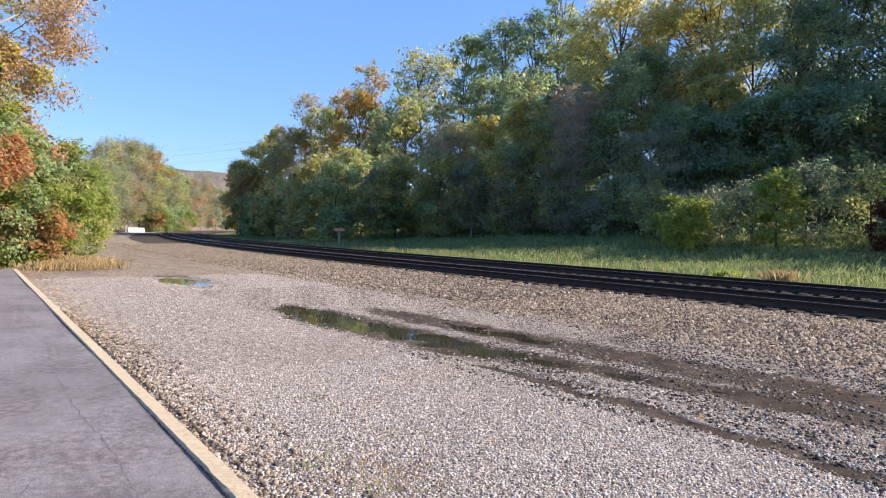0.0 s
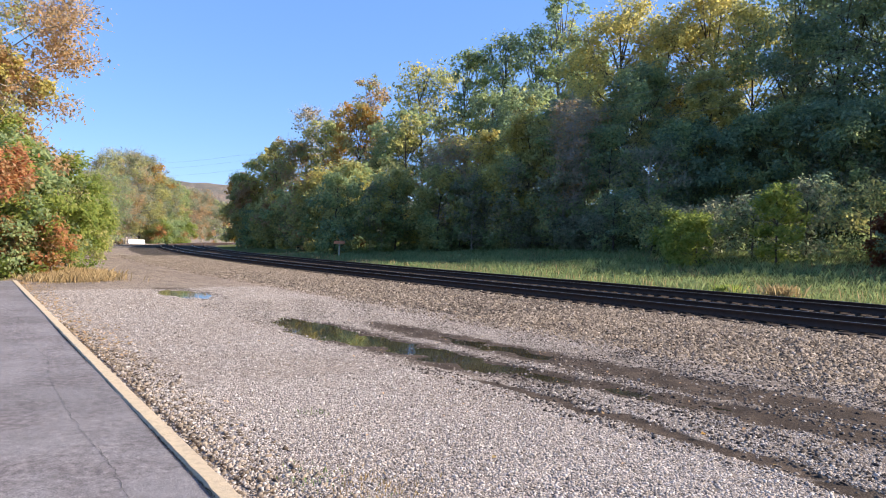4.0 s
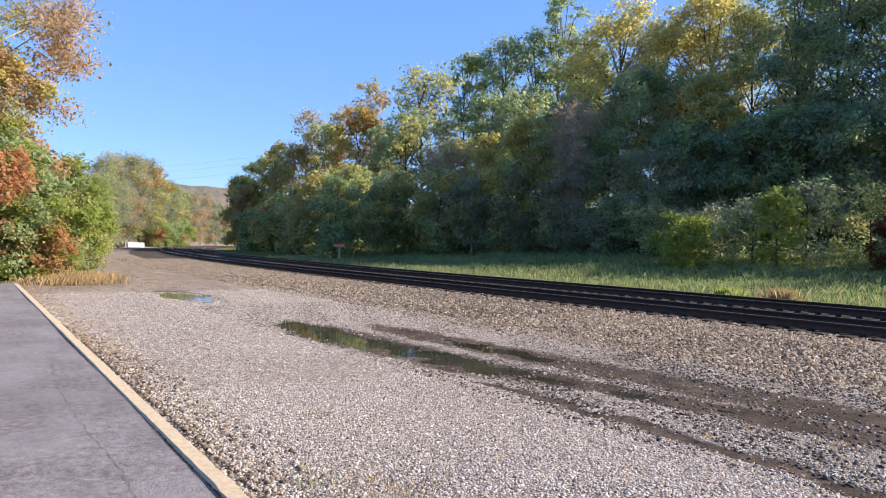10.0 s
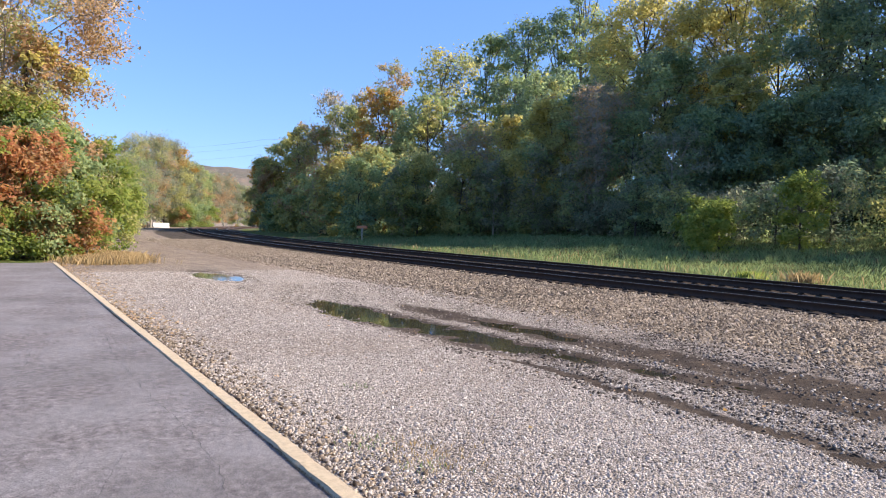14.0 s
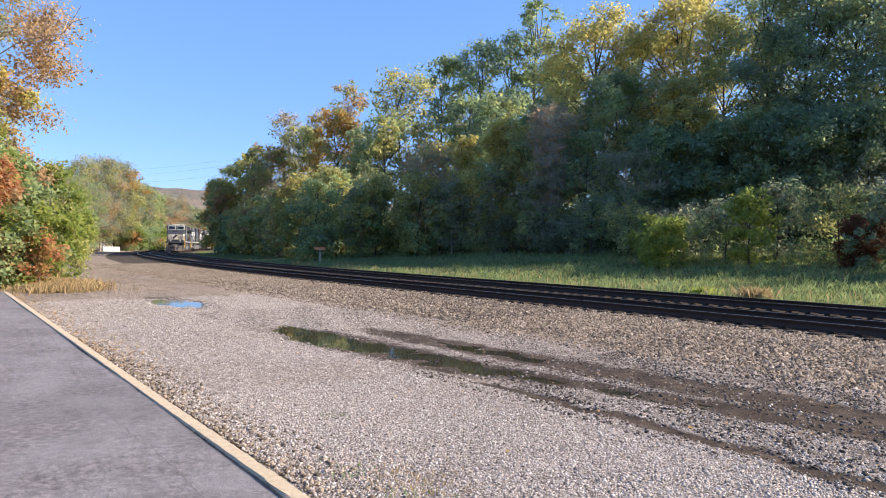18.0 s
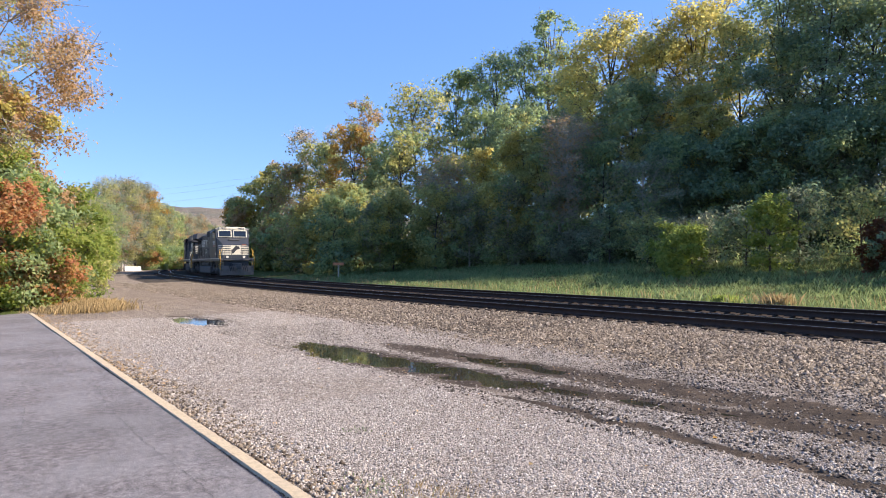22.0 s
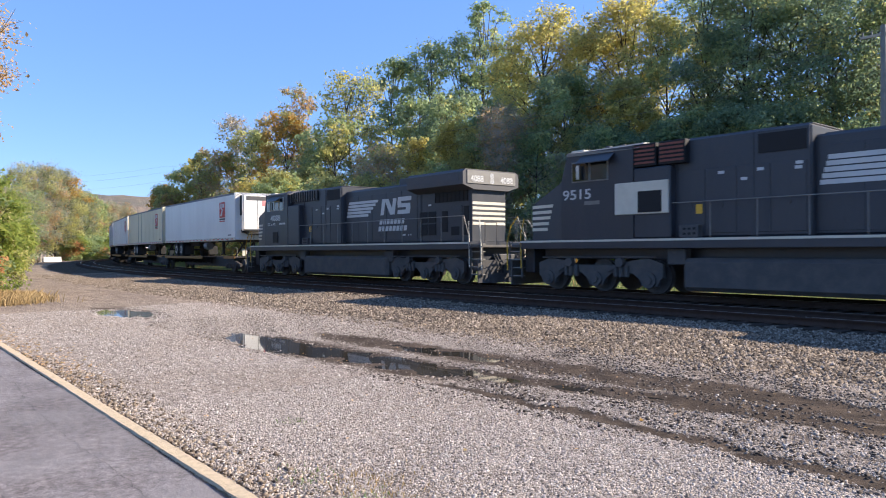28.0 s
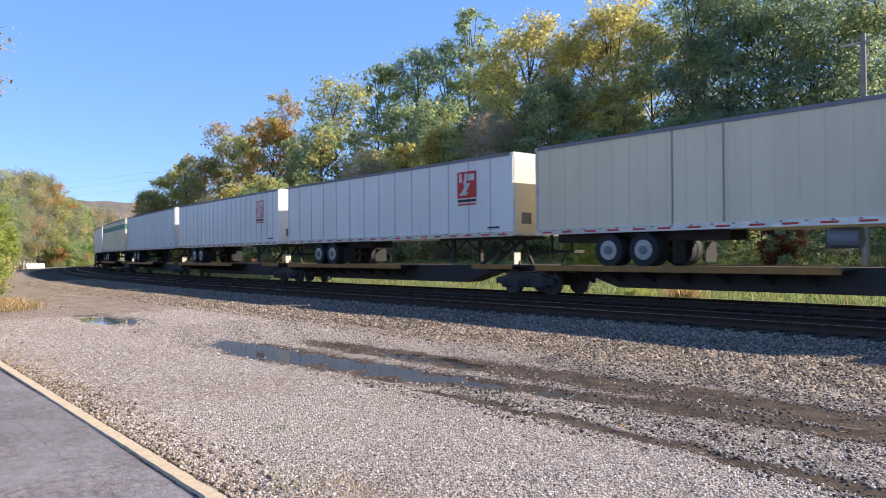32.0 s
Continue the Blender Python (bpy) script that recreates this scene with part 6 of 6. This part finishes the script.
clump_grass("dry_grass_clump", -26.4, 2.9, 0.6, 0.55, 5500, 0.22, M["grass_dry"], "dry yellow grass at the yard edge", 41)
clump_grass("dry_grass_clump", -28.6, 3.5, 1.2, 0.5, 5200, 0.26, M["grass_dry"], "dry yellow grass at the yard edge", 42)
clump_grass("green_weed", -3.95, 1.75, 0.15, 0.12, 90, 0.03, M["grass"], "green weeds in the gravel", 43, 0.006)
clump_grass("green_weed", -3.3, 1.85, 0.12, 0.1, 60, 0.03, M["grass"], "green weeds in the gravel", 44, 0.006)
clump_grass("green_weed", -5.6, 2.5, 0.1, 0.08, 40, 0.03, M["grass"], "green weeds in the gravel", 45, 0.005)
clump_grass("dry_weed", -3.5, 2.0, 0.25, 0.16, 260, 0.035, M["grass_dry"], "flattened dry weeds in the gravel", 48, 0.004)
clump_grass("bright_weed", -14.9, 22.6, 0.22, 0.16, 400, 0.3, M["leaf_bright"], "bright green weed on the bank", 46, 0.02)
clump_grass("brown_weed", -12.8, 22.6, 0.35, 0.2, 260, 0.42, M["grass_dry"], "brown dry weed on the bank", 47, 0.007)


def fallen_leaves(name, pts, size, mat, label, seed):
    rng = np.random.default_rng(seed)
    k = len(pts)
    a = rng.uniform(0, 2 * np.pi, (k, 1))
    u = np.concatenate([np.cos(a), np.sin(a), rng.normal(0, 0.2, (k, 1))], 1) * size * rng.uniform(0.6, 1.3, (k, 1))
    w = np.concatenate([-np.sin(a), np.cos(a), rng.normal(0, 0.3, (k, 1))], 1) * size * 0.6 * rng.uniform(0.6, 1.3, (k, 1))
    p = pts + np.array([0, 0, 0.025])
    v = np.stack([p + u, p + w + np.array([0, 0, size * 0.3]), p - u, p - w + np.array([0, 0, size * 0.25])], 1).reshape(-1, 3)
    return tagged(new(name, fast_mesh(name, v, np.arange(4 * k).reshape(-1, 4), [mat])), label, "fallen leaves", kind="stuff")


fallen_leaves("fallen_leaves", scatter(260, -16, 2, 1.3, 9.5, 0.9, 51), 0.022, M["leaf_tan"], "scattered yellow and tan fallen leaves", 51)
fallen_leaves("leaf_litter", scatter(2600, -25.5, -9, 1.1, 2.2, 1.0, 52, lambda x, y, r: y < kerb_y(x) + 0.1 + 0.9 * r.uniform(0, 1, len(x)) ** 2), 0.028, M["leaf_tan"], "leaf litter beside the kerb", 52)
_rng = np.random.default_rng(53)
_x, _y = _rng.uniform(-25.6, -24.5, 2600), _rng.uniform(-7, 1.6, 2600)
fallen_leaves("leaf_litter", np.stack([_x, _y, np.where(_x > -24.6, 0.03, ground_z(_x, _y))], -1), 0.032, M["leaf_tan"], "leaf litter at the end of the pavement", 53)
fallen_leaves("fallen_leaf", np.array([[-3.22, 4.94, -0.01]]), 0.045, M["leaf_orange"], "single orange fallen leaf", 54)


# ---- vegetation at the yard's edge ----
def yard_trees():
    tan = [("leaf_tan", 4), ("leaf_olive", 1)]
    mixed = [("leaf_bright", 3), ("leaf_olive", 2), ("leaf_yellow", 1), ("leaf_green", 1)]
    red = [("leaf_red", 4), ("leaf_orange", 1), ("leaf_bright", 2), ("leaf_tan", 2)]
    low = [("leaf_green", 3), ("leaf_bright", 2), ("leaf_red", 1)]
    far_mix = [("leaf_grey", 3), ("leaf_olive", 2), ("leaf_tan", 1), ("leaf_green", 2)]
    rows = [
        ("tree", -37.0, 0.1, 15.5, 11.5, tan, "tall tree with thin tan autumn leaves", 52000, 0.12, 0.085, 0.9),
        ("tree", -35.5, -6.0, 14.5, 11, tan, "tall tree with thin tan autumn leaves", 28000, 0.32, 0.085, 0.5),
        ("tree", -36, -14, 14, 11, mixed, "leafy tree at the yard edge", 12000, 0.2, 0.12, 0.1),
        ("tree", -33.6, 1.0, 6.6, 5.6, mixed, "green and yellow leafy tree", 15000, 0.12, 0.10, 0.1),
        ("tree", -33.5, -3.5, 8.0, 6.5, mixed, "green and yellow leafy tree", 13000, 0.12, 0.10, 0.1),
        ("tree", -34.6, 0.9, 9.4, 6.2, [("leaf_tan", 2), ("leaf_olive", 2), ("leaf_yellow", 1)], "tan and olive autumn tree at the yard edge", 16000, 0.12, 0.1, 0.3),
        ("bush", -31.6, 1.7, 5.4, 4.4, [("leaf_green", 3), ("leaf_bright", 2)], "dense green bush at the yard edge", 12000, 0.03, 0.1, 0.0),
        ("bush", -29.0, 0.6, 4.7, 4.6, red, "sumac bush with red and orange leaves", 14000, 0.15, 0.09, 0.2),
        ("bush", -28.9, -2.6, 4.9, 4.6, red, "sumac bush with red and orange leaves", 8000, 0.15, 0.09, 0.2),
        ("bush", -28.3, 1.5, 2.9, 3.2, low, "dense green roadside bush", 9000, 0.02, 0.075, 0.0),
        ("bush", -28.0, -0.8, 2.8, 3.4, low, "dense green roadside bush", 9000, 0.02, 0.075, 0.0),
        ("bush", -27.8, -3.6, 2.9, 3.6, low, "dense green roadside bush", 8000, 0.02, 0.08, 0.0),
        ("bush", -28.0, -6.8, 3.4, 4.2, mixed, "dense green roadside bush", 8000, 0.02, 0.08, 0.0),
        ("bush", -28.4, 2.6, 2.1, 2.2, red, "low bush with reddish leaves", 4000, 0.03, 0.07, 0.3),
        ("bush", -35.8, 3.9, 5.3, 3.4, mixed, "leafy green bush beside the yard", 8000, 0.05, 0.09, 0.1),
        ("bush", -45, 5.2, 4.3, 4.2, [("leaf_bright", 4), ("leaf_olive", 1)], "yellow-green bush along the yard", 8000, 0.03, 0.11, 0.0),
        ("bush", -53, 6.6, 4.6, 5, [("leaf_bright", 4), ("leaf_olive", 1)], "yellow-green bush along the yard", 8000, 0.03, 0.12, 0.0),
        ("tree", -63, 8.0, 6.4, 6, [("leaf_bright", 2), ("leaf_olive", 2)], "olive bush along the yard", 8000, 0.05, 0.14, 0.0),
        ("tree", -76, 10.0, 7.2, 7, far_mix, "olive autumn tree along the yard", 8000, 0.06, 0.17, 0.1),
        ("tree", -93, 13.5, 9.2, 9, far_mix, "olive autumn tree along the yard", 9000, 0.05, 0.2, 0.1),
        ("tree", -108, 16.0, 11.0, 10, far_mix, "olive autumn tree along the yard", 8000, 0.05, 0.23, 0.1),
        ("tree", -123, 20.0, 15.0, 10, [("leaf_grey", 3), ("leaf_olive", 2), ("leaf_tan", 1)], "autumn tree with bare twigs at the top", 9000, 0.08, 0.26, 0.6),
        ("tree", -138, 25.2, 17.0, 11, [("leaf_grey", 2), ("leaf_olive", 2), ("leaf_tan", 1)], "autumn tree with bare twigs at the top", 9000, 0.08, 0.28, 0.6),
        ("tree", -148, 29.5, 17.5, 11, [("leaf_grey", 2), ("leaf_olive", 2), ("leaf_orange", 1)], "olive and orange autumn tree", 9000, 0.06, 0.3, 0.3),
        ("tree", -161, 34.5, 17.2, 11, [("leaf_grey", 2), ("leaf_olive", 2), ("leaf_orange", 1)], "olive and orange autumn tree", 8000, 0.05, 0.33, 0.3),
        ("tree", -175, 40.1, 15.5, 11, far_mix, "olive autumn tree beyond the yard", 7000, 0.05, 0.36, 0.2),
        ("tree", -185, 45.0, 14.5, 11, [("leaf_green", 2), ("leaf_olive", 2)], "green tree beyond the yard", 7000, 0.05, 0.38, 0.2),
        ("tree", -193, 48.6, 9.0, 4.0, [("leaf_dark", 1)], "dark conifer beyond the yard", 5000, 0.02, 0.3, 0.0),
        ("tree", -204, 54.0, 15.5, 12, [("leaf_grey", 2), ("leaf_tan", 2)], "thin tan and grey tree", 6000, 0.1, 0.36, 0.8),
        ("tree", -212, 59.5, 15.5, 12, [("leaf_grey", 2), ("leaf_tan", 2)], "thin tan and grey tree", 6000, 0.1, 0.36, 0.8),
        ("tree", -220, 66.0, 13.5, 12, far_mix, "olive tree beyond the curve", 6000, 0.05, 0.4, 0.3),
        ("tree", -228, 75.0, 13.0, 12, far_mix, "olive tree beyond the curve", 6000, 0.05, 0.4, 0.3),
        ("bush", -172, 43.5, 5.5, 8, low, "green hedge beyond the yard", 5000, 0.0, 0.3, 0.0),
        ("bush", -160, 38.2, 5.5, 8, low, "green hedge beyond the yard", 5000, 0.0, 0.3, 0.0),
        ("bush", -148, 33.2, 5.0, 8, low, "green hedge beyond the yard", 5000, 0.0, 0.3, 0.0),
        ("bush", -136, 22.5, 6.0, 8, low, "green hedge beyond the yard", 5000, 0.0, 0.28, 0.0),
        ("bush", -120, 17.2, 6.0, 8, low, "green hedge beyond the yard", 5000, 0.0, 0.25, 0.0),
    ]
    for i, (nm, x, y, top, w, mats, label, leaves, bottom, leaf, bare) in enumerate(rows):
        leaf, leaves = (leaf * 0.45, int(leaves * 2.1)) if x < -60 else (leaf * 0.9, leaves)
        tree(nm, x, y, top, w, mats, label, 300 + i, leaf, leaves, bottom, "bark_grey" if bare > 0.3 else "bark", int(60 + 7 * w), nm, 0.0 if "conifer" not in label else 1.0, bare)


yard_trees()


# ---- undergrowth below the hillside trees ----
def undergrowth():
    rng = np.random.default_rng(77)
    kinds = [([("leaf_grey", 1), ("leaf_dark", 2), ("leaf_green", 1)], "dark green undergrowth bush below the trees"), ([("leaf_green", 2), ("leaf_dark", 1)], "green undergrowth bush below the trees"),
             ([("leaf_grey", 2), ("leaf_dark", 1)], "greyish undergrowth bush below the trees"), ([("leaf_olive", 1), ("leaf_green", 2)], "olive undergrowth bush below the trees")]
    for i in range(-11, 34):
        x = -84 + 3.1 * i + rng.uniform(-0.8, 0.8)
        base = 15.5 if x > -55 else 9.0 + max(0, (x + 84)) * 0.2
        for y in np.arange(20, 60, 0.5):
            if float(track_side(np.float64(x), np.float64(y))) > base + rng.uniform(0, 2.0):
                break
        g = float(ground_z(x, y))
        mats, label = kinds[int(rng.choice(4, p=[0.4, 0.15, 0.3, 0.15] if x > -55 else [0.1, 0.2, 0.2, 0.5]))]
        tree("bush", x, y, g + rng.uniform(2.2, 4.2), rng.uniform(3.6, 5.4), mats, label, 500 + i, 0.085, 3300, 0.02, "bark", 60, "bush", 0.0, 0.35)
    for i in range(22):
        x = -54 + 2.7 * i + rng.uniform(-0.8, 0.8)
        y = YC + max(0, -26 - x) ** 2 / 630 + 25 + rng.uniform(0, 5)
        mats, label = kinds[int(rng.choice(4, p=[0.6, 0.15, 0.2, 0.05]))]
        tree("bush", x, y, float(ground_z(x, y)) + rng.uniform(4.5, 6.5), rng.uniform(4.5, 6.0), mats, label, 560 + i, 0.1, 3600, 0.02, "bark", 60, "bush", 0.0, 0.2)
    for j, (x, y, top, w, mats, label) in enumerate((
        (-22.3, 31.0, 3.6, 3.6, [("leaf_bright", 1)], "light green bush at the edge of the wood"),
        (-24.8, 32.4, 3.8, 3.0, [("leaf_bright", 1)], "light green bush at the edge of the wood"),
        (-19.2, 33.0, 5.0, 3.2, [("leaf_bright", 1)], "light green sapling at the edge of the wood"),
        (-14.2, 33.5, 3.5, 2.5, [("leaf_wine", 2), ("leaf_dark", 1)], "dark red bush at the edge of the wood"),
        (-8.5, 34.5, 4.2, 4.0, [("leaf_dark", 1), ("leaf_green", 1)], "green bush at the edge of the wood"),
        (-62.0, 31.5, 2.6, 3.2, [("leaf_wine", 1), ("leaf_orange", 1)], "reddish bush behind the marker post"),
        (-66.0, 29.3, 1.5, 2.0, [("leaf_yellow", 1)], "low yellow bush beside the track"),
    )):
        tree("bush", x, y, top, w, mats, label, 600 + j, 0.085, 4500, 0.04, "bark", 50, "bush")


undergrowth()


# ---- far hill ----
def far_hill():
    n = Nodes("far_wood")
    f = n.noise(0.02, 6, 0.7)
    col = n.ramp(f, [(0.3, (0.10, 0.10, 0.05)), (0.5, (0.19, 0.145, 0.085)), (0.7, (0.27, 0.18, 0.10))])
    col = n.mix(0.4, col, n.ramp(n.noise(0.12, 5, 0.7), [(0.3, (0.4, 0.45, 0.4)), (0.7, (1.2, 1.1, 1.0))]), "MULTIPLY")
    n.bump(n.noise(0.12, 5, 0.7), 1.0, 6.0)
    # blue-grey mixed over the autumn tones: air haze painted into the hill
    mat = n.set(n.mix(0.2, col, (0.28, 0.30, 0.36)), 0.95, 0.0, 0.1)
    nu, nv = 150, 40
    vs = []
    for i in range(nu):
        a = radians(-60 + 130 * i / (nu - 1))
        for j in range(nv):
            r = 760 + 900 * j / (nv - 1)
            x, y = -r * math.cos(a), r * math.sin(a)
            t = j / (nv - 1)
            rise = math.sin(math.pi * min(1.0, t * 1.15)) ** 0.8 if t < 0.87 else 0.0
            ridge = 70 + 16 * math.sin(a * 5.0 + 0.6) + 10 * noise.noise((x * 0.004, y * 0.004, 0.3))
            vs.append((x, y, -2 + ridge * rise + 4.0 * noise.noise((x * 0.03, y * 0.03, 1.7)) * rise))
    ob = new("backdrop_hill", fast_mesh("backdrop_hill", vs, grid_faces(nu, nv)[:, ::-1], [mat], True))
    tagged(ob, "distant wooded hill in autumn colours with painted haze", "hill", kind="structure")


far_hill()


# ---- small fixtures ----
def marker_post():
    z = float(ground_z(-53.9, 26.4))
    p = thing("marker_post", Matrix.Translation((-53.9, 26.4, z)) @ pose(0, 0, 0, 0, 0, 60), "wooden post with a small orange plate", "sign")
    part("post", boxes((-0.06, 0.06, -0.06, 0.06, -0.1, 1.15), bevel=0.01), M["bark_grey"], p)
    part("plate", boxes((-0.45, 0.45, -0.05, 0.05, 1.12, 1.36), bevel=0.02), worn("orange_plate", (0.72, 0.27, 0.13), (0.35, 0.12, 0.06), 0.6, scale=4), p, "faded orange plate")


marker_post()


def barrier(x, y, turn, label):
    z = float(ground_z(x, y))
    p = thing("concrete_barrier", Matrix.Translation((x, y, z)) @ pose(0, 0, 0, 0, 0, turn), label, "barrier")
    bm = bmesh.new()
    prism(bm, [(-0.3, 0), (0.3, 0), (0.3, 0.08), (0.14, 0.33), (0.1, 0.85), (-0.1, 0.85), (-0.14, 0.33), (-0.3, 0.08)], -1.5, 1.5, "x")
    bmesh.ops.bevel(bm, geom=bm.edges[:], offset=0.015, segments=1, affect="EDGES")
    part("block", bm, M["white_paint"], p)


barrier(-137.0, 26.8, 104, "white concrete barrier at the end of the yard")


def utility_pole(x, y, top):
    z = float(ground_z(x, y))
    p = thing("utility_pole", Matrix.Translation((x, y, z)), "grey utility pole with a short cross arm and wires", "pole")
    h = top - z
    bm = bmesh.new()
    rod(bm, [(0, 0, -0.2), (0, 0, h)], [0.16, 0.11], 10)
    part("pole", bm, M["grey_rail"], p)
    part("cross_arm", boxes((-0.9, 0.3, -0.05, 0.05, h - 0.45, h - 0.33), bevel=0.01), M["bark_grey"], p)
    for q in (-0.8, -0.45, 0.2):
        part("insulator", disc(bmesh.new(), (q, 0), 0.04, h - 0.33, h - 0.15, 8, 0, "z"), M["seam"], p)
    return p


utility_pole(-10.4, 33.2, 11.2)


def wires():
    for k, (dz, dy) in enumerate(((0.0, 0.0), (-0.6, 0.1), (-1.5, 0.0))):
        p = thing("overhead_wire", Matrix.Identity(4), "thin dark overhead wire", "wire", "overhead wires")
        pts = [(45, 33.0 + dy, 11.0 + dz), (-10.4, 33.2 + dy, 11.05 + dz), (-62, 36.5 + dy, 13.2 + dz * 1.4), (-118, 39.0 + dy, 15.5 + dz * 1.6), (-190, 30.0 + dy, 19.0 + dz * 2.0), (-300, 20, 26.0 + dz * 3)]
        bm = bmesh.new()
        line = []
        for a, b in zip(pts, pts[1:]):
            for i in range(10):
                t = i / 10
                line.append((a[0] + (b[0] - a[0]) * t, a[1] + (b[1] - a[1]) * t, a[2] + (b[2] - a[2]) * t - 4 * 0.7 * t * (1 - t)))
        rod(bm, line, 0.009, 4)
        part("strand", bm, M["seam"], p)


wires()


# ---- ties, piece by piece ----
def build_ties(tr, off, z_top, s_lo, s_hi):
    rng = random.Random(3)
    meshes = []
    for v in range(5):
        bm = boxes((-0.115, 0.115, -1.3 + rng.uniform(-0.04, 0.04), 1.3 + rng.uniform(-0.04, 0.04), -0.18, 0.0), bevel=0.012)
        for s in (-1, 1):
            box(bm, -0.095, 0.095, s * 0.7535 - 0.16, s * 0.7535 + 0.16, 0.0, 0.012, idx=1)
            for q in (-0.06, 0.06):
                for e in (-0.1, 0.1):
                    box(bm, q - 0.012, q + 0.012, s * 0.7535 + e - 0.015, s * 0.7535 + e + 0.015, 0.012, 0.035, idx=1)
        me = bpy.data.meshes.new("tie")
        bm.to_mesh(me)
        bm.free()
        me.materials.append(M["tie"])
        me.materials.append(M["rail_steel"])
        meshes.append(me)
    s = s_lo
    n = 0
    while s < s_hi:
        x, y, h = track_point(s, off)
        ob = new("tie", meshes[rng.randrange(5)])
        ob.parent = tr
        ob.matrix_basis = pose(x, y, z_top - 0.172 + rng.uniform(-0.008, 0.004), 0, 0, math.degrees(h) + rng.uniform(-1.2, 1.2))
        s += 0.5 * rng.uniform(0.93, 1.07)
        n += 1
    return n


build_ties(track_near, NEAR_OFF, Z_NEAR, -78, 30)
build_ties(track_far, 0.0, Z_FAR, -70, 30)


# ---- what moves ----
def on_track(s, half, flip=False):
    """The pose of a vehicle whose trucks stand half metres before and behind s on the far track."""
    xa, ya, _ = track_point(s + half)
    xb, yb, _ = track_point(s - half)
    return pose((xa + xb) / 2, (ya + yb) / 2, Z_FAR, 0, 0, math.degrees(math.atan2(ya - yb, xa - xb)) + (180 if flip else 0))


def nose_at(t):
    """Metres along the line that the front coupler has reached."""
    return 56.6 - X0 + 14.9 * (t - 30.0)


def motions():
    times = [float(t) for t in range(33)]
    for ob, back, flip in LOCOS:
        walk(ob, [(t, on_track(nose_at(t) - back, 6.65, flip)) for t in times])
    for box_ob, car, back in TRAILERS:
        rows = [(t, on_track(nose_at(t) - back, 8.0)) for t in times]
        walk(box_ob, rows)
        walk(car, rows)


motions()
